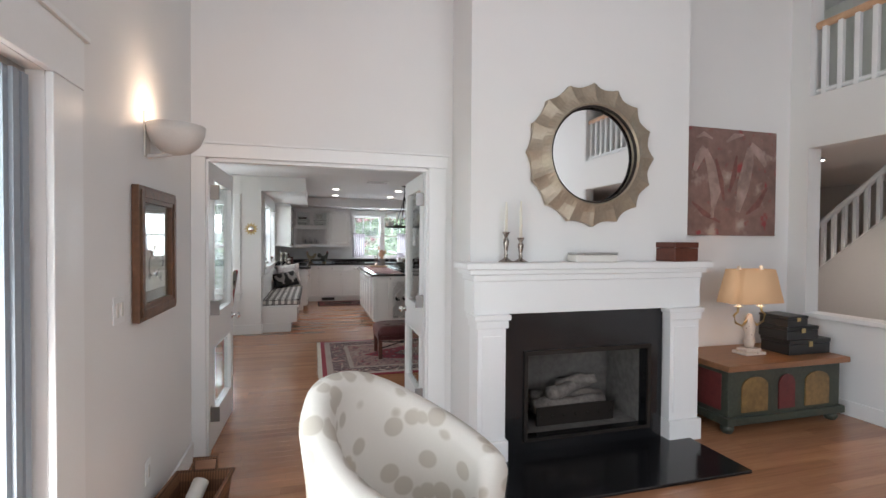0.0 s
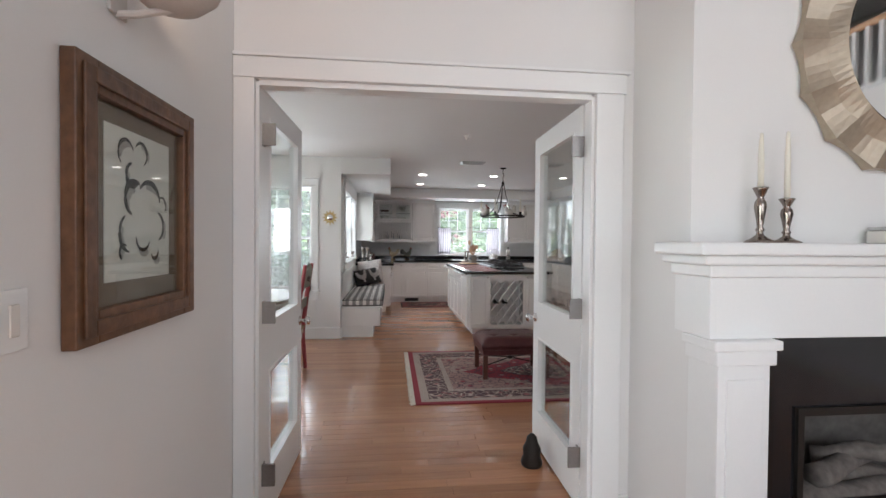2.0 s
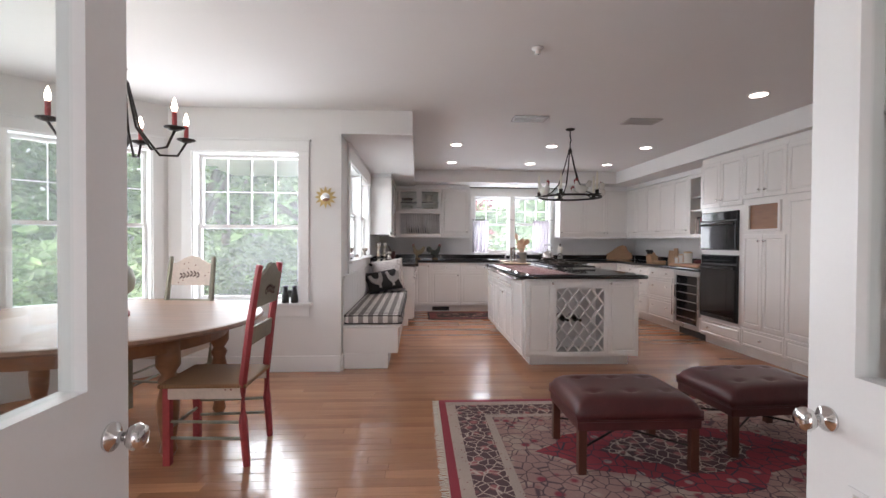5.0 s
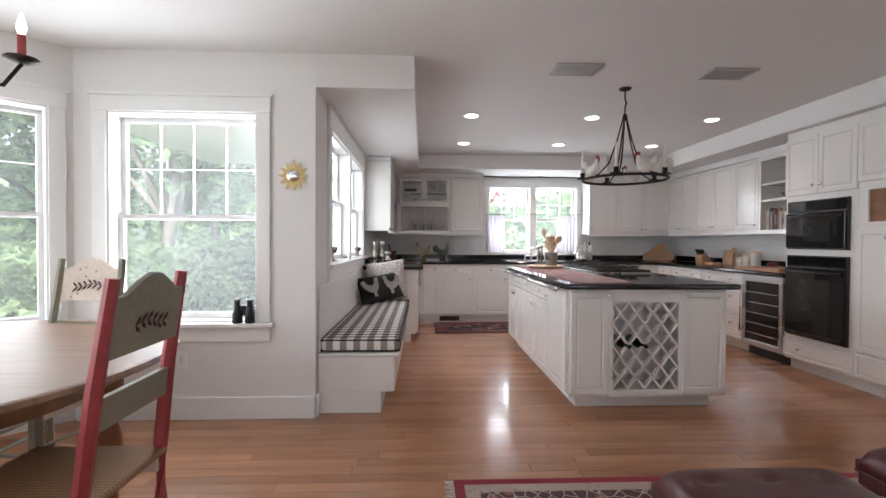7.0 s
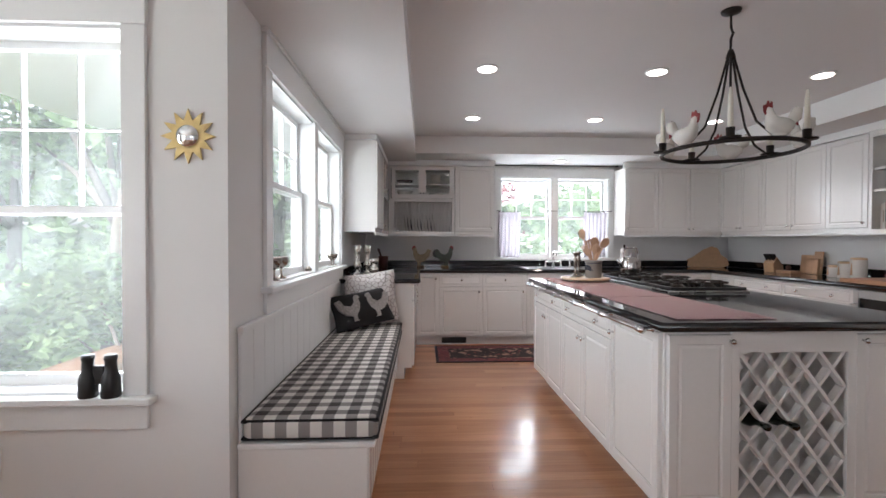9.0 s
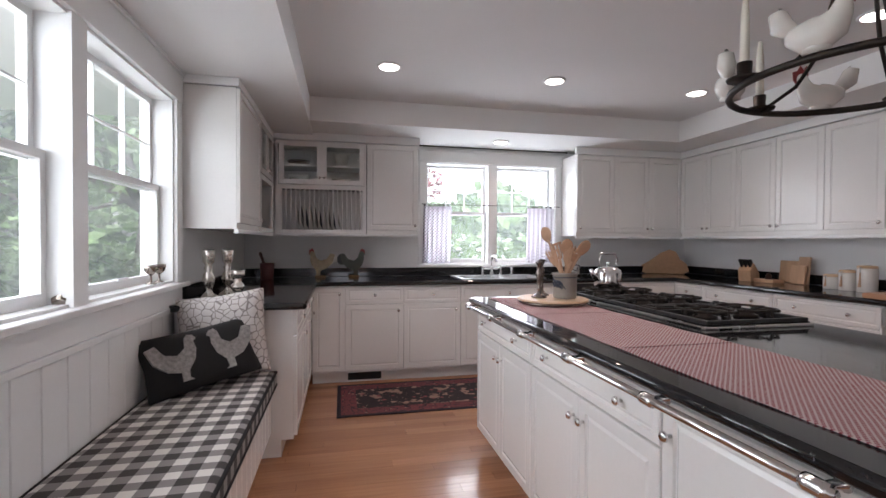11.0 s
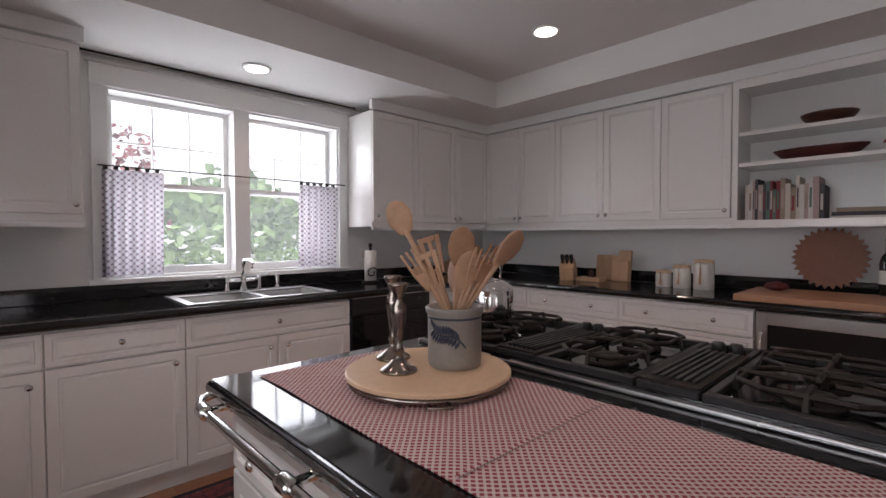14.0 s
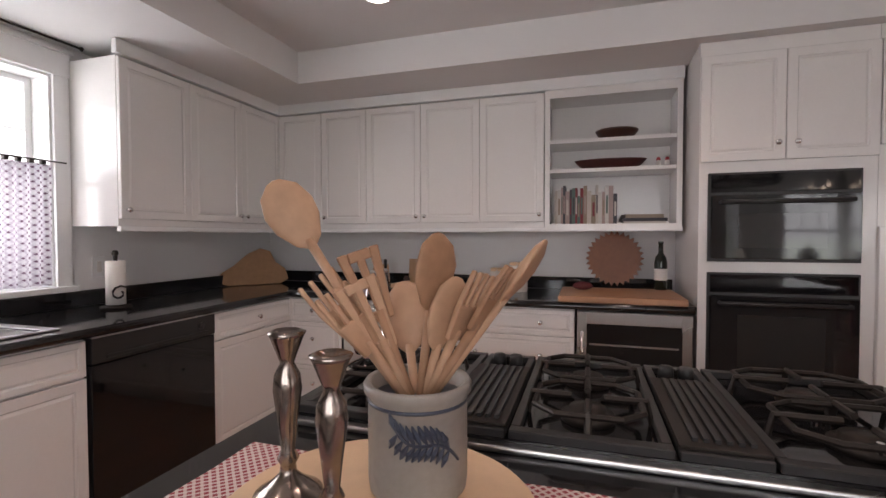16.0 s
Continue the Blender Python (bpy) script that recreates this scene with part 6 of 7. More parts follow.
cr = thing("utensil_crock", "grey stoneware crock with cobalt leaf sprig", "crock", 1.55, 9.75, BZ)
cr.scale = (1.0, 1.0, 0.95)
part("jar", lathe([(0.060, 0), (0.064, 0.004), (0.066, 0.02), (0.066, 0.132), (0.071, 0.138), (0.072, 0.148), (0.069, 0.153), (0.062, 0.15), (0.060, 0.02)], 40), STONEWARE, cr, "", True)
part("glaze_band", lathe([(0.0666, 0.124), (0.0672, 0.126), (0.0666, 0.129)], 40), COBALT, cr, "blue glaze line", True)
sp = bmesh.new()
def on_jar(a, z, d=0.0672):
    return (d * math.cos(a), d * math.sin(a), z)


A0 = radians(205)
tube([on_jar(A0 + 0.75 - 0.11 * k, 0.058 + 0.0045 * k + 0.010 * math.sin(k * 0.5)) for k in range(12)], [0.0022] * 12, 5, sp)
for k in range(2, 12):
    a, z = A0 + 0.75 - 0.11 * k, 0.058 + 0.0045 * k + 0.010 * math.sin(k * 0.5)
    for s in (-1, 1):
        ln = 0.026 if s > 0 else 0.02
        tube([on_jar(a, z), on_jar(a - 0.10, z + s * ln * 0.55), on_jar(a - 0.17, z + s * ln)], [0.001, 0.0048, 0.001], 5, sp)
part("leaf_sprig", sp, COBALT, cr, "painted blue leaf sprig")


def utensil(kind, lean_x, lean_y, ln, tone, turn=0.0):
    """A wooden kitchen tool that stands in the crock; its head is at the top."""
    o = thing("wooden_" + kind, {"spoon": "plain wooden spoon in the crock", "spatula": "slotted wooden spatula in the crock", "fork": "wooden salad fork in the crock"}[kind], kind, 0, 0, 0, 0, "utensils in the crock")
    base = Vector((1.55 - lean_x * 0.07, 9.75 - lean_y * 0.07, BZ + 0.024))
    top = Vector((lean_x, lean_y, 1)).normalized()
    o.matrix_basis = Matrix.Translation(base) @ top.to_track_quat("Z", "X").to_matrix().to_4x4() @ pose(0, 0, 0, 0, 0, turn)
    part("handle", tube([(0, 0, 0), (0, 0, ln * 0.5), (0, 0, ln - 0.06)], [0.007, 0.006, 0.0065], 10), tone, o, "", True)
    if kind == "spoon":
        bm = lathe([(0.002, -0.055), (0.018, -0.042), (0.032, -0.014), (0.035, 0.010), (0.027, 0.036), (0.010, 0.050), (0.001, 0.052)], 20)
        for v in bm.verts:
            v.co.y = v.co.y * 0.26 + 3.0 * (v.co.x ** 2)
        part("bowl", bm, tone, o, "", True, pose(0, 0, ln - 0.02))
    else:
        h = ln - 0.075
        if kind == "fork":
            b = B((-0.028, 0.028, -0.004, 0.004, 0.0, 0.05), *[(-0.028 + 0.0163 * k, -0.021 + 0.0163 * k, -0.0035, 0.0035, 0.048, 0.098) for k in range(4)], bevel=0.0025)
        else:
            b = B((-0.030, -0.016, -0.0035, 0.0035, 0, 0.1), (0.016, 0.030, -0.0035, 0.0035, 0, 0.1), (-0.006, 0.006, -0.0035, 0.0035, 0.01, 0.09), (-0.016, 0.016, -0.0035, 0.0035, 0.0, 0.015), (-0.016, 0.016, -0.0035, 0.0035, 0.085, 0.1), bevel=0.002, seg=1)
        for v in b.verts:
            v.co.x *= 0.55 + 0.45 * min(1, max(0, v.co.z) / 0.06)
            v.co.y += 0.35 * max(0, v.co.z - 0.02) ** 2
        part("blade", b, tone, o, m=pose(0, 0, h))
    return o


# leans are in the world's x and y; the camera looks from the south-west
WD = mat("beech_tool", (0.47, 0.29, 0.18), 0.6, grain=50, vary=0.16, bump=0.05)
WE = mat("olive_tool", (0.36, 0.20, 0.115), 0.55, grain=40, vary=0.25, bump=0.05)
for kind, lx, ly, ln, tone, turn in (("spoon", -0.16, 0.60, 0.42, WD, 20), ("fork", -0.20, 0.72, 0.295, WD, 25), ("fork", -0.28, 0.60, 0.265, WD, 40), ("spatula", -0.08, 0.36, 0.285, WE, 30), ("spatula", -0.16, 0.44, 0.25, WD, 20),
                                     ("spoon", 0.0, -0.12, 0.285, WE, 60), ("spoon", 0.05, -0.28, 0.235, WD, 50), ("fork", 0.08, -0.45, 0.265, WD, 60), ("fork", 0.12, -0.62, 0.295, WE, 65), ("spoon", 0.20, -0.70, 0.345, WD, 70), ("spoon", 0.3, 0.25, 0.23, WD, 50)):
    utensil(kind, lx, ly, ln, tone, turn)
taper("candlestick", "tarnished silver candlestick on the round board", 1.475, 9.90, BZ, 0.215, s=0.86)
taper("candlestick", "tarnished silver candlestick on the round board", 1.415, 9.80, BZ, 0.208, s=0.86)

kt = thing("kettle", "polished steel kettle on the cooktop", "kettle", 1.99, 10.02, 0.983)
part("body", lathe([(0.078, 0), (0.084, 0.006), (0.086, 0.03), (0.084, 0.095), (0.078, 0.112), (0.066, 0.118), (0.06, 0.124), (0.03, 0.134), (0.008, 0.137), (0.009, 0.148), (0.014, 0.154), (0.008, 0.162)], 32), CHROME, kt, "", True)
part("spout", tube([(-0.075, 0.0, 0.05), (-0.105, 0.0, 0.085), (-0.12, 0, 0.115)], [0.02, 0.014, 0.011], 12), CHROME, kt, "", True)
part("handle", tube([(-0.06, 0, 0.12), (-0.066, 0, 0.17), (-0.05, 0, 0.215), (0.05, 0, 0.215), (0.066, 0, 0.17), (0.06, 0, 0.12)], 0.008, 10), CHROME, kt, "", True)

kb = thing("knife_block", "pale wooden knife block with black knives", "knife block", 4.06, 10.97, 0.916, -70)
part("block", prism([(-0.07, 0), (0.09, 0), (0.09, 0.07), (-0.02, 0.17), (-0.09, 0.10)], "x", -0.055, 0.055, 0.004), LIGHTWOOD, kb)
for i in range(3):
    for j in range(3):
        part("knife_handle", B((-0.009, 0.009, -0.007, 0.007, 0, 0.10), bevel=0.003, seg=1), BLACK, kb, m=pose(-0.035 + 0.035 * i, -0.045 + 0.028 * j, 0.125 + 0.0 * j, 38, 0, 0))
for k, (y, w, h, t, x) in enumerate(((10.70, 0.27, 0.20, 0.02, 4.25), (10.58, 0.10, 0.24, 0.02, 4.215), (10.60, 0.13, 0.165, 0.02, 4.18))):
    o = thing("cutting_board", "pale wooden cutting board leaning on the wall", "cutting board", x, y, 0.9165, 0, "cutting boards")
    part("board", B((0, t, -w / 2, w / 2, 0, h), bevel=0.005), LIGHTWOOD, o, m=pose(0, 0, 0, 0, 6, 0))
bx = thing("wooden_tray", "small pale wooden box with a dark figure", "box", 4.08, 10.78, 0.9165)
part("tray", B((-0.06, 0.06, -0.10, 0.10, 0, 0.03), bevel=0.003), LIGHTWOOD, bx)
part("figure", lathe([(0.03, 0.031), (0.02, 0.05), (0.026, 0.065), (0.01, 0.085)], 8), DARKWOOD, bx, "small carved figure", True)
for y, r, h in ((10.23, 0.052, 0.095), (10.11, 0.056, 0.135), (9.975, 0.062, 0.175)):
    o = thing("canister", "white ceramic canister with clamp lid and scoop", "canister", 4.08, y, 0.9155, 0, "canisters")
    part("jar", lathe([(r * 0.96, 0), (r, 0.006), (r, h - 0.012), (r * 0.95, h)], 28), PORCELAIN, o, "", True)
    part("lid", lathe([(r * 0.97, h + 0.001), (r, h + 0.006), (r * 0.9, h + 0.02), (r * 0.3, h + 0.022)], 28), MAPLE, o, "wooden lid", True)
    part("clamp", tube([(-r - 0.003, 0, h * 0.8), (-r - 0.008, 0, h + 0.005), (-r * 0.5, 0, h + 0.024), (r * 0.6, 0, h + 0.024)], 0.003, 6), STEEL, o)
    part("scoop", tube([(-r - 0.006, 0.004, h * 0.22), (-r - 0.007, 0, h * 0.55), (-r - 0.006, 0, h * 0.82)], [0.010, 0.006, 0.004], 8), LIGHTWOOD, o, "wooden scoop")
bb = thing("butcher_board", "thick maple butcher board over the wine cooler", "cutting board", 3.63, 9.03, 0.9165)
part("slab", B((0, 0.5, 0, 0.66, 0, 0.036), bevel=0.006), mat("butcher_wood", (0.40, 0.21, 0.115), 0.45, grain=30, vary=0.15), bb)
bs_ = thing("scalloped_board", "round toothed wooden board leaning on the wall", "cutting board", 4.255, 9.36, 0.955)
out = []
for k in range(60):
    r = 0.185 if k % 2 == 0 else 0.160
    out.append((r * math.cos(2 * math.pi * k / 60), 0.17 + r * math.sin(2 * math.pi * k / 60)))
part("board", prism(out, "x", 0, 0.014), mat("cherry_board", (0.27, 0.10, 0.045), 0.45, grain=30, vary=0.2), bs_, m=pose(0, 0, 0.012, 0, 6, 0))
bt = thing("wine_bottle", "dark green wine bottle on the butcher board", "bottle", 4.10, 9.10, 0.9528)
part("glass", lathe([(0.034, 0), (0.037, 0.005), (0.037, 0.17), (0.030, 0.205), (0.015, 0.225), (0.0135, 0.285), (0.016, 0.287), (0.016, 0.30)], 24), mat("bottle_green", (0.012, 0.016, 0.010), 0.08), bt, "", True)
part("paper_label", lathe([(0.0374, 0.06), (0.0376, 0.061), (0.0376, 0.13), (0.0374, 0.131)], 24), PAPER, bt, "worn label", True)
rd = thing("red_pomegranate", "dark red dried fruit on the board", "fruit", 3.98, 9.56, 0.9528)
part("fruit", lathe([(0.02, 0), (0.055, 0.012), (0.062, 0.025), (0.045, 0.042), (0.01, 0.05)], 16), mat("dried_red", (0.10, 0.012, 0.016), 0.6, vary=0.3), rd, "", True)
fb = thing("rooster_board", "shaped wooden board leaning in the corner", "cutting board", 3.92, 11.96, 0.9165, -38)
fb.scale = (1.2, 1, 1.2)
part("board", prism([(-0.22, 0.02), (-0.2, 0.08), (-0.12, 0.13), (-0.04, 0.20), (0.04, 0.235), (0.10, 0.215), (0.13, 0.14), (0.19, 0.10), (0.21, 0.03), (0.16, 0.0), (-0.16, 0.0)], "y", 0, 0.02, 0.003), mat("ash_board", (0.38, 0.21, 0.10), 0.5, grain=30, vary=0.2), fb, m=pose(0, 0, 0.002, -10, 0, 0))
pt = thing("paper_towel", "white paper towel roll on an iron stand", "paper towel", 2.76, 11.88, 0.9155)
part("roll", lathe([(0.045, 0.02), (0.045, 0.245), (0.015, 0.246)], 24), PAPER, pt, "", True)
part("stand", lathe([(0.07, 0), (0.07, 0.012), (0.012, 0.016), (0.01, 0.27), (0.016, 0.285), (0.01, 0.30)], 20), IRON, pt, "", True)
part("scroll", tube([(0.055 * math.cos(k * 0.7) * (1 - k / 14) - 0.02, -0.052, 0.08 + 0.045 * math.sin(k * 0.7) * (1 - k / 14)) for k in range(11)], 0.005, 6), IRON, pt)
mo = thing("mortar", "dark red wooden mortar with pestle", "mortar", -0.37, 11.84, 0.9155)
part("bowl", lathe([(0.055, 0), (0.06, 0.01), (0.058, 0.05), (0.066, 0.15), (0.06, 0.15), (0.05, 0.05)], 24), mat("mortar_red", (0.085, 0.016, 0.012), 0.4, vary=0.3), mo, "", True)
part("pestle", tube([(0, 0, 0.06), (-0.04, 0, 0.18), (-0.06, 0, 0.235), (-0.066, 0, 0.25)], [0.018, 0.012, 0.016, 0.01], 12), DARKWOOD, mo, "", True)
for x, flip, cols in ((0.10, -1, (0.42, 0.34, 0.22)), (0.42, 1, (0.09, 0.10, 0.08))):
    o = thing("rooster_figure", "flat painted wooden rooster on a stand", "figurine", x, 11.98, 0.9155, 0, "wooden roosters")
    cm = mat("rooster_paint", cols, 0.6, grain=25, vary=0.4)
    part("body", prism([(a * flip * 1.05, b * 1.05 + 0.12) for a, b in rooster_outline(1.1)], "y", -0.012, 0.012, 0.003), cm, o)
    part("tail", prism([(flip * (-0.115 + 0.05 * math.cos(t * 0.5)), 0.18 + 0.055 * math.sin(t * 0.5)) for t in range(12)], "y", -0.009, 0.009, 0.002), PORCELAIN if flip < 0 else BLACK, o, "painted tail")
    part("comb", prism([(flip * 0.055, 0.255), (flip * 0.075, 0.285), (flip * 0.105, 0.27), (flip * 0.11, 0.22), (flip * 0.09, 0.235)], "y", -0.008, 0.008), REDP, o, "red comb")
    part("stand", B((-0.05, 0.05, -0.03, 0.03, 0, 0.022), bevel=0.004), CHESTGOLD, o, "ochre base")
MERC = mat("mercury_glass", (0.62, 0.58, 0.52), 0.16, 0.9, grain=60, vary=0.25, big=18)
for x, y, h, s in ((-0.50, 10.42, 0.30, 1.0), (-0.42, 10.55, 0.30, 0.95), (-0.34, 10.46, 0.17, 1.15)):
    o = thing("mercury_candle_holder", "silvered glass candle holder on the worktop", "candle holder", x, y, 0.9155, 0, "silvered candle holders")
    pr = [(0.065, 0), (0.06, 0.01), (0.028, 0.03), (0.018, 0.05), (0.03, 0.08), (0.038, 0.11), (0.03, 0.145), (0.018, 0.165), (0.026, 0.185), (0.018, 0.20), (0.034, 0.225), (0.038, 0.29), (0.034, 0.30), (0.028, 0.23)]
    part("glass", lathe([(r * s, z * h / 0.30) for r, z in pr], 24), MERC, o, "", True)

def goblet(x, y, s=1.0):
    o = thing("goblet", "tarnished silver goblet on the window sill", "goblet", x, y, 1.043, 0, "goblets on the sill")
    part("cup", lathe([(r * s, z * s) for r, z in ((0.032, 0), (0.03, 0.005), (0.008, 0.012), (0.006, 0.05), (0.012, 0.058), (0.033, 0.075), (0.040, 0.10), (0.042, 0.12), (0.039, 0.12), (0.03, 0.085))], 24), SILVER, o, "", True)


goblet(-0.655, 8.42)
goblet(-0.66, 8.56)
goblet(-0.66, 9.98, 0.8)
goblet(-0.66, 10.09, 0.8)
fg = thing("bronze_figurine", "small seated bronze couple on the sill", "figurine", -0.66, 9.22, 1.043)
part("figure", lathe([(0.04, 0), (0.042, 0.02), (0.025, 0.04), (0.028, 0.07), (0.014, 0.09), (0.018, 0.105), (0.004, 0.122)], 12, lathe([(0.035, 0), (0.036, 0.02), (0.022, 0.045), (0.026, 0.08), (0.013, 0.098), (0.017, 0.112), (0.004, 0.13)], 12, m=pose(0, 0.05, 0))), SILVER, fg, "", True)

# curtains
def curtain(x0, x1):
    o = thing("cafe_curtain", "sheer cafe curtain with red print", "curtain", x0, 12.105, 0, 0, "cafe curtains")
    bm = bmesh.new()
    n, w = 60, x1 - x0
    a = [[bm.verts.new((w * k / n + 0.01 * z, 0.014 * math.sin(k * 0.62) * (0.6 + 0.5 * (1 - z)) + 0.004 * math.sin(k * 1.7 + z * 3), 1.045 + 0.60 * z)) for k in range(n + 1)] for z in (0, 0.25, 0.5, 0.75, 1.0)]
    for p, q in zip(a, a[1:]):
        for k in range(n):
            bm.faces.new((p[k], p[k + 1], q[k + 1], q[k]))
    bmesh.ops.solidify(bm, geom=bm.faces[:], thickness=0.0015)
    part("cloth", bm, CURTAIN, o, "", True)
    for k in range(6):
        part("clip", B((-0.010, 0.010, -0.012, 0.012, 1.645, 1.668), bevel=0.003, seg=1), IRON, o, m=pose(w * (k + 0.5) / 6, 0, 0))


curtain(1.13, 1.43)
curtain(2.29, 2.60)
cr_ = thing("curtain_rod", "thin dark cafe curtain rod", "curtain rod", 1.12, 12.10, 1.665)
part("rod", tube([(0, 0.0, 0), (1.56, 0.0, 0)], 0.004, 8), IRON, cr_)
vr = thing("curtain_rod", "thin dark rod above the window", "curtain rod", 1.04, 12.06, 2.265)
part("rod", tube([(0, 0.0, 0), (1.70, 0.0, 0)], 0.006, 8), IRON, vr)
for s in (0, 1.70):
    part("finial", lathe([(0.004, -0.012), (0.012, 0), (0.004, 0.012)], 10, m=pose(s, 0, 0)), IRON, vr, "", True)

# shelf contents
rnd = random.Random(3)
BCOLS = [mat("book_cloth", c, 0.7, vary=0.1) for c in ((0.55, 0.5, 0.45), (0.22, 0.04, 0.05), (0.06, 0.06, 0.07), (0.6, 0.58, 0.55), (0.30, 0.24, 0.18), (0.10, 0.16, 0.14), (0.40, 0.30, 0.28))]
y = 9.735
for k in range(19):
    t, h, d = rnd.uniform(0.012, 0.028), rnd.uniform(0.185, 0.255), rnd.uniform(0.15, 0.2)
    o = thing("book", "upright cookbook on the open shelf", "book", 4.03, y - t / 2, 1.3525, 0, "books on the shelf")
    part("cover", B((0, d, -t / 2 + 0.0005, -t / 2 + 0.0025, 0, h), (0, d, t / 2 - 0.0025, t / 2 - 0.0005, 0, h), (0, 0.003, -t / 2 + 0.0025, t / 2 - 0.0025, 0, h)), BCOLS[(k * 3 + k // 4) % 7], o)
    part("pages", B((0.003, d - 0.004, -t / 2 + 0.0026, t / 2 - 0.0026, 0.004, h - 0.005)), PAPER, o)
    part("spine_title", B((-0.0006, 0.0, -t / 4, t / 4, h * 0.3, h * 0.75)), BCOLS[(k + 3) % 7], o)
    y -= t
for k, (w, dz) in enumerate(((0.24, 0.024), (0.26, 0.02), (0.22, 0.022))):
    o = thing("book", "cookbook lying flat on the open shelf", "book", 4.05, 9.20, 1.3525 + sum((0.024, 0.02, 0.022)[:k]) + 0.0006 * k, 3 * k, "books lying flat")
    part("cover", B((0, 0.19, -w / 2, w / 2, 0, 0.002), (0, 0.19, -w / 2, w / 2, dz - 0.002, dz), (0, 0.003, -w / 2, w / 2, 0.002, dz - 0.002)), BCOLS[(k * 2) % 7], o)
    part("pages", B((0.003, 0.187, -w / 2 + 0.003, w / 2 - 0.003, 0.0021, dz - 0.0021)), PAPER, o)
b1 = thing("wooden_bowl", "dark wooden bowl on the open shelf", "bowl", 4.14, 9.36, 1.894)
part("bowl", lathe([(0.06, 0), (0.10, 0.02), (0.125, 0.05), (0.13, 0.062), (0.12, 0.06), (0.05, 0.012)], 28), DARKWOOD, b1, "", True)
b2 = thing("dough_bowl", "long dark red wooden dough bowl", "bowl", 4.13, 9.40, 1.709)
bm = lathe([(0.55, 0), (0.85, 0.35), (1.0, 0.9), (1.02, 1.0), (0.92, 0.95), (0.5, 0.25)], 32)
for v in bm.verts:
    v.co = Vector((v.co.x * 0.095, v.co.y * 0.215, v.co.z * 0.062))
part("bowl", bm, mat("oxblood_wood", (0.07, 0.016, 0.014), 0.4, vary=0.3), b2, "", True)
for y in (9.12, 9.07):
    o = thing("shaker", "small red and white ceramic shaker", "shaker", 4.10, y, 1.709, 0, "shakers")
    part("pot", lathe([(0.014, 0), (0.016, 0.02), (0.011, 0.035), (0.012, 0.05), (0.002, 0.06)], 14), PORCELAIN, o, "", True)
    part("cap", lathe([(0.0125, 0.042), (0.0135, 0.05), (0.008, 0.062), (0.001, 0.064)], 14), REDP, o, "red cap", True)
for k in range(10):
    o = thing("plate", "patterned dinner plate in the rack", "plate", -0.12 + k * 0.042, 11.93, 1.377, 0, "plates in the rack")
    r = 0.125 - 0.012 * (k % 3)
    part("dish", lathe([(0.02, 0), (0.06, 0.002), (r, 0.016), (r, 0.019), (0.06, 0.006)], 28, m=pose(0, 0, r + 0.003, 0, 82, 0)), (PORCELAIN, GREYCLOTH, COBALT)[k % 3], o, "", True)
for x, y, z, r, h, mt in ((-0.10, 11.97, 1.98, 0.11, 0.05, DARKWOOD), (-0.10, 11.97, 1.796, 0.10, 0.10, PORCELAIN), (0.30, 11.97, 1.98, 0.07, 0.12, PORCELAIN), (0.30, 11.97, 1.796, 0.09, 0.07, PORCELAIN)):
    o = thing("serving_bowl", "serving bowl behind the cabinet glass", "bowl", x, y, z + 0.009, 0, "dishes behind glass")
    part("bowl", lathe([(r * 0.5, 0), (r * 0.8, h * 0.3), (r, h), (r * 0.93, h), (r * 0.5, h * 0.15)], 24), mt, o, "", True)
pb = thing("blue_plate", "blue and white plate in the corner niche", "plate", -0.40, 11.42, 1.374)
part("dish", lathe([(0.03, 0), (0.07, 0.004), (0.12, 0.018), (0.12, 0.021), (0.07, 0.008)], 32, m=pose(-0.03, 0, 0.122, 0, 78, 0)), bands(mat("blue_white_glaze", (0.55, 0.56, 0.60), 0.2), [("cell", 30, 0.4, 0.3, (0.03, 0.05, 0.18))]), pb, "", True)
for x, z in ((1.575, 0.468), (1.70, 0.468)):
    o = thing("wine_bottle", "dark wine bottle lying in the lattice rack", "bottle", x, 7.86, z, 0, "bottles in the rack")
    part("glass", lathe([(0.036, 0.24), (0.037, 0.08), (0.028, 0.05), (0.014, 0.03), (0.0135, -0.02), (0.016, -0.022), (0.016, -0.035)], 20, m=pose(0, 0, 0, -90, 0, 0)), bpy.data.materials["bottle_green"], o, "", True)

# ---- outdoors ----
def leaves(n, place, size, seed, clump=1):
    """Many small folded leaves; place gives a random centre."""
    r = random.Random(seed)
    vs, fs = [], []
    for k in range(n):
        c = Vector(place(r))
        a = Vector((r.gauss(0, 1), r.gauss(0, 1), r.gauss(0, 0.6))).normalized()
        b = a.cross(Vector((r.gauss(0, 1), r.gauss(0, 1), r.gauss(0, 1)))).normalized()
        s = size * r.uniform(0.6, 1.4)
        i = len(vs)
        vs += [c - a * s, c + b * s * 0.45, c + a * s, c - b * s * 0.45]
        fs += [(i, i + 1, i + 2, i + 3)]
    me_ = bpy.data.meshes.new("leaves")
    me_.from_pydata([tuple(v) for v in vs], [], fs)
    return me_


def leaf_part(name, me_, material, parent, label=""):
    me_.materials.append(material)
    o = new(name, me_)
    if parent:
        o.parent = parent
    if label:
        o["label"] = label
    return o


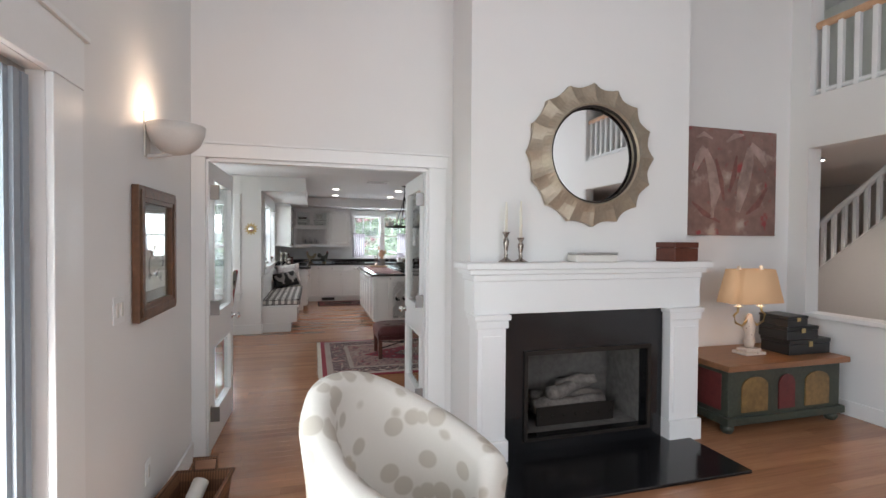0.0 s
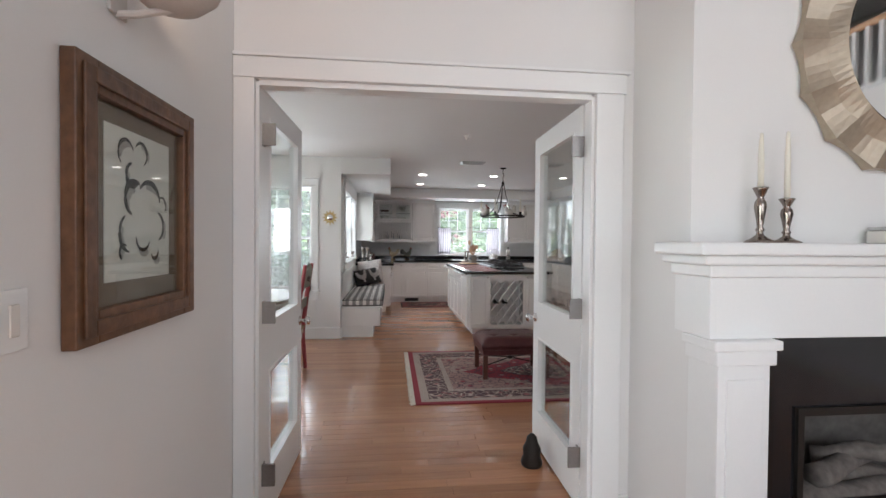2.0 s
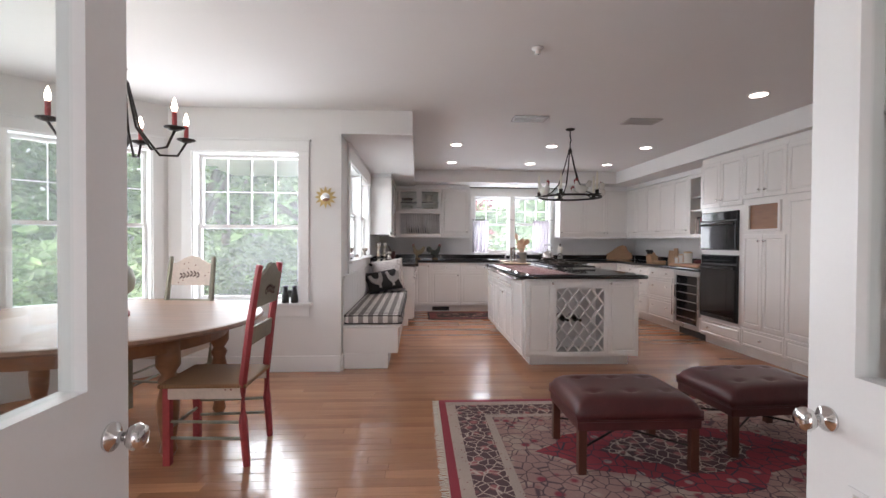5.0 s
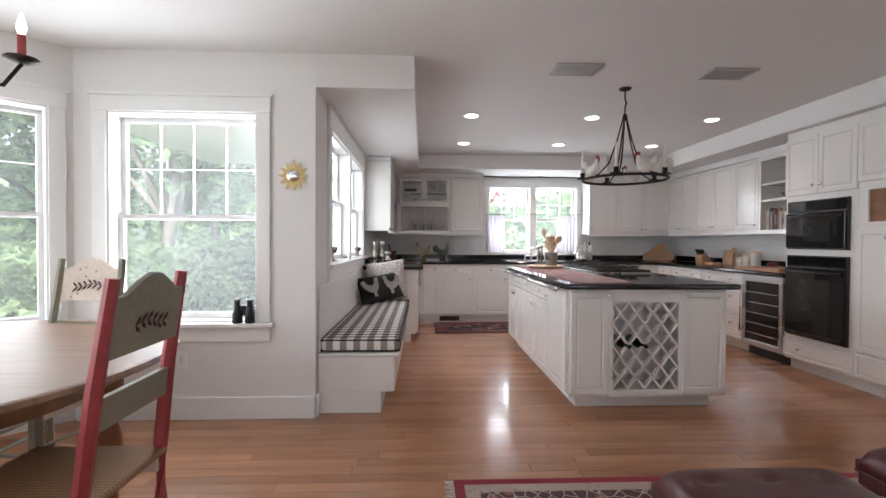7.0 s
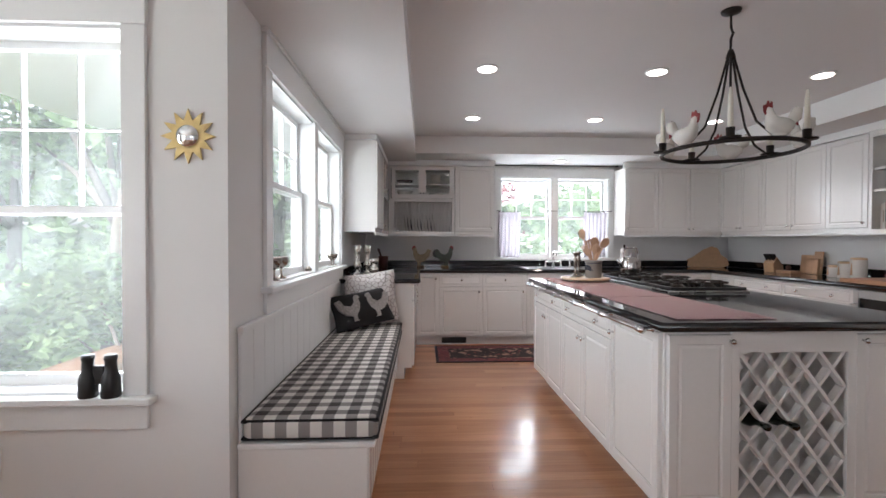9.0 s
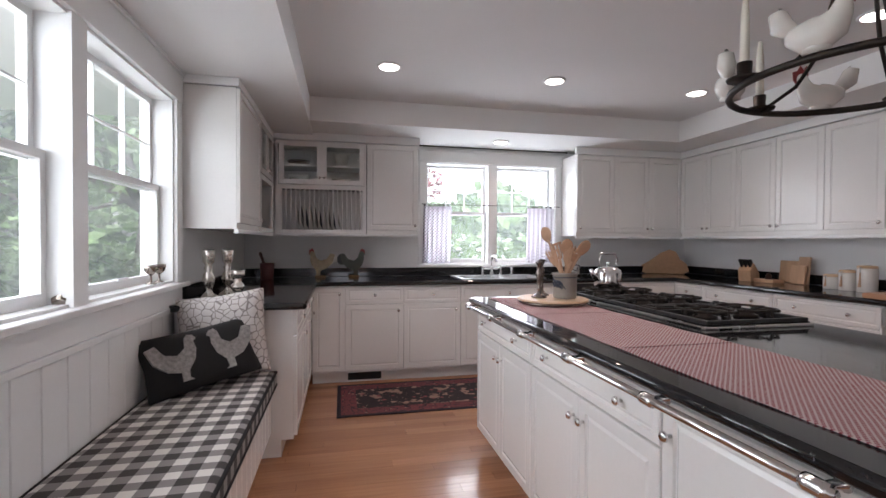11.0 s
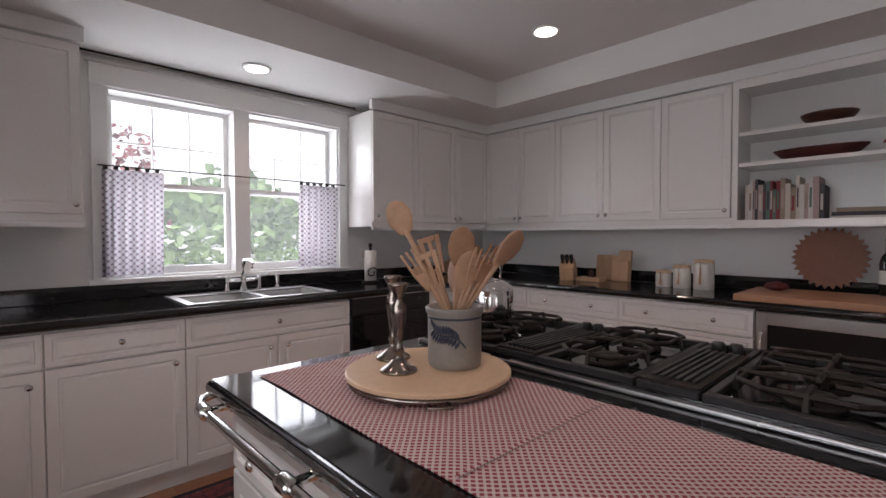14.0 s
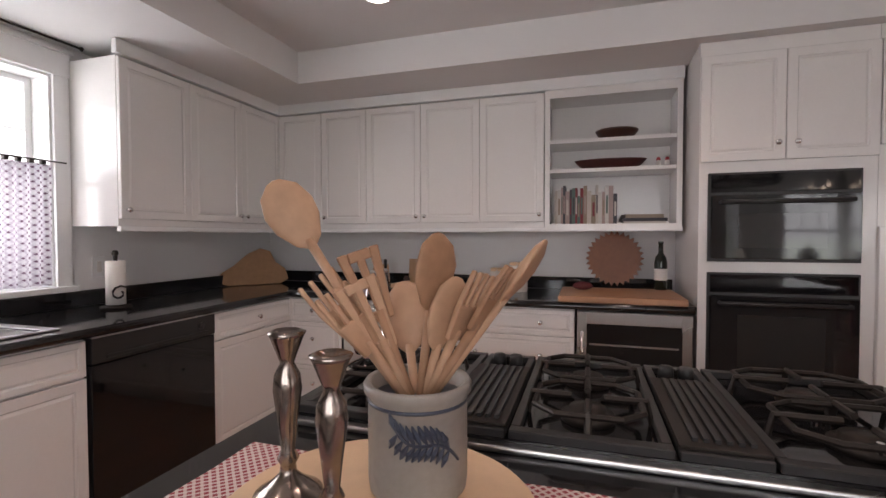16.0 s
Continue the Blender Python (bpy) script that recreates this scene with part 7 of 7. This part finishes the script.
def crown_place(h, rad, blobs, seed):
    r0 = random.Random(seed)
    centres = [(r0.gauss(0, rad * 0.5), r0.gauss(0, rad * 0.5), h * r0.uniform(0.35, 1.0), rad * r0.uniform(0.22, 0.5)) for _ in range(blobs)]

    def place(r):
        x, y, z, q = centres[r.randrange(len(centres))]
        d = Vector((r.gauss(0, 1), r.gauss(0, 1), r.gauss(0, 1))).normalized() * q * r.uniform(0.3, 1.0) ** 0.5
        return (x + d.x, y + d.y, z + d.z * 0.7)
    return place, centres


def tree(x, y, h, rad, material, seed, n=7000, size=0.10):
    o = thing("tree", "leafy green garden tree", "tree", x, y, -0.5, 0, "garden trees")
    place, centres = crown_place(h, rad, 34, seed)
    lean = 0.35
    part("trunk", tube([(0, 0, 0), (0.05, 0.03, h * 0.2), (lean * 0.5, 0.1, h * 0.45), (lean, 0.1, h * 0.75)], [h * 0.025, h * 0.02, h * 0.014, h * 0.006], 10), BARK, o, "", True)
    for cx_, cy_, cz_, q in centres[:9]:
        part("limb", tube([(lean * 0.3, 0.05, h * 0.3), (cx_ * 0.5, cy_ * 0.5, (h * 0.3 + cz_) / 2 + 0.2), (cx_, cy_, cz_)], [h * 0.011, h * 0.007, h * 0.002], 7), BARK, o, "", True)
    leaf_part("crown", leaves(n, place, size, seed), material, o)
    return o


t1 = tree(-4.6, 13.2, 6.5, 2.6, LEAF, 1)
t2 = tree(-3.2, 16.5, 7.5, 3.0, LEAFB, 2)
for m_ in (pose(-8.0, 15.5, -0.5, 0, 0, 80), pose(-7.2, 10.2, -0.5, 0, 0, 150), pose(-11.5, 8.5, -0.5, 0, 0, 20)):
    copy_thing(t1, m_)
for m_ in (pose(-3.5, 22.5, -0.5, 0, 0, 100), pose(-9.8, 12.5, -0.5, 0, 0, 200), pose(-6.5, 19.5, -0.5, 0, 0, 40), pose(-8.5, 5.2, -0.5, 0, 0, 300)):
    copy_thing(t2, m_)
rm = tree(0.4, 16.6, 3.0, 1.5, LEAFRED, 5, 4500, 0.075)
tagged(rm, "red-leaved ornamental maple tree", "tree")


def shrub(x, y, h, rad, material, seed, label, n=4200, size=0.07):
    o = thing("shrub", label, "shrub", x, y, -0.5, 0, "garden shrubs")
    place, centres = crown_place(h, rad, 22, seed)
    for cx_, cy_, cz_, q in centres[:6]:
        part("stem", tube([(0, 0, 0), (cx_ * 0.6, cy_ * 0.6, cz_ * 0.6), (cx_, cy_, cz_)], [0.03, 0.02, 0.006], 6), BARK, o)
    leaf_part("foliage", leaves(n, place, size, seed), material, o)
    return o


s1 = shrub(-3.3, 11.6, 1.5, 1.1, LEAFB, 11, "pale green garden shrub")
for m_ in (pose(-4.2, 13.2, -0.5, 0, 0, 60), pose(-2.6, 13.6, -0.5, 0, 0, 130), pose(-5.4, 10.6, -0.5, 0, 0, 200), pose(-4.6, 9.2, -0.5, 0, 0, 15), pose(-6.2, 8.2, -0.5, 0, 0, 290)):
    copy_thing(s1, m_)
s2 = shrub(1.3, 15.0, 1.9, 1.2, LEAF, 12, "green shrub with white blossom")
leaf_part("blossom", leaves(900, crown_place(1.9, 1.2, 22, 12)[0], 0.06, 77), BLOSSOM, s2, "white flower clusters")
for m_ in (pose(2.9, 15.3, -0.5, 0, 0, 70), pose(4.4, 16.0, -0.5, 0, 0, 160)):
    copy_thing(s2, m_)
rwd = random.Random(21)
def woods(r):
    a = radians(r.uniform(15, 195))
    d = r.uniform(24, 32)
    return (d * math.cos(a) - 1, 8 + d * math.sin(a), -0.5 + (9.5 if a > 1.75 else 5.2) * r.random() ** 1.2 * (0.75 + 0.25 * math.sin(a * 17) * math.sin(a * 7)))


fw = leaf_part("far_woods", leaves(26000, woods, 0.45, 31), LEAF, None)
tagged(fw, "dense green woods behind the lawn", "woods", kind="stuff")

# ---- floor strips ----
def plank_mesh(ln):
    return B((0.0006, ln - 0.0006, 0.0006, PLANK_W - 0.0006, -0.010, 0.0), bevel=0.0007, seg=1)


made = {}
for x, y, ln in NEAR:
    if ln not in made:
        made[ln] = part("plank", plank_mesh(ln), OAK, SUB)
        ob = made[ln]
    else:
        ob = new("plank", made[ln].data)
        ob.parent = SUB
    ob.matrix_basis = pose(x, y, 0)
verts, faces = [], []
for x0, x1, y0, y1 in far_boxes:
    k = len(verts)
    verts += [(x0, y0, 0), (x1, y0, 0), (x1, y1, 0), (x0, y1, 0), (x0, y0, -0.01), (x1, y0, -0.01), (x1, y1, -0.01), (x0, y1, -0.01)]
    faces += [(k, k + 1, k + 2, k + 3), (k, k + 4, k + 5, k + 1), (k + 1, k + 5, k + 6, k + 2), (k + 2, k + 6, k + 7, k + 3), (k + 3, k + 7, k + 4, k)]
me = bpy.data.meshes.new("planks")
me.from_pydata(verts, [], faces)
me.materials.append(OAK)
rest = new("planks", me)
rest.parent = SUB
rest["kind"] = "stuff"
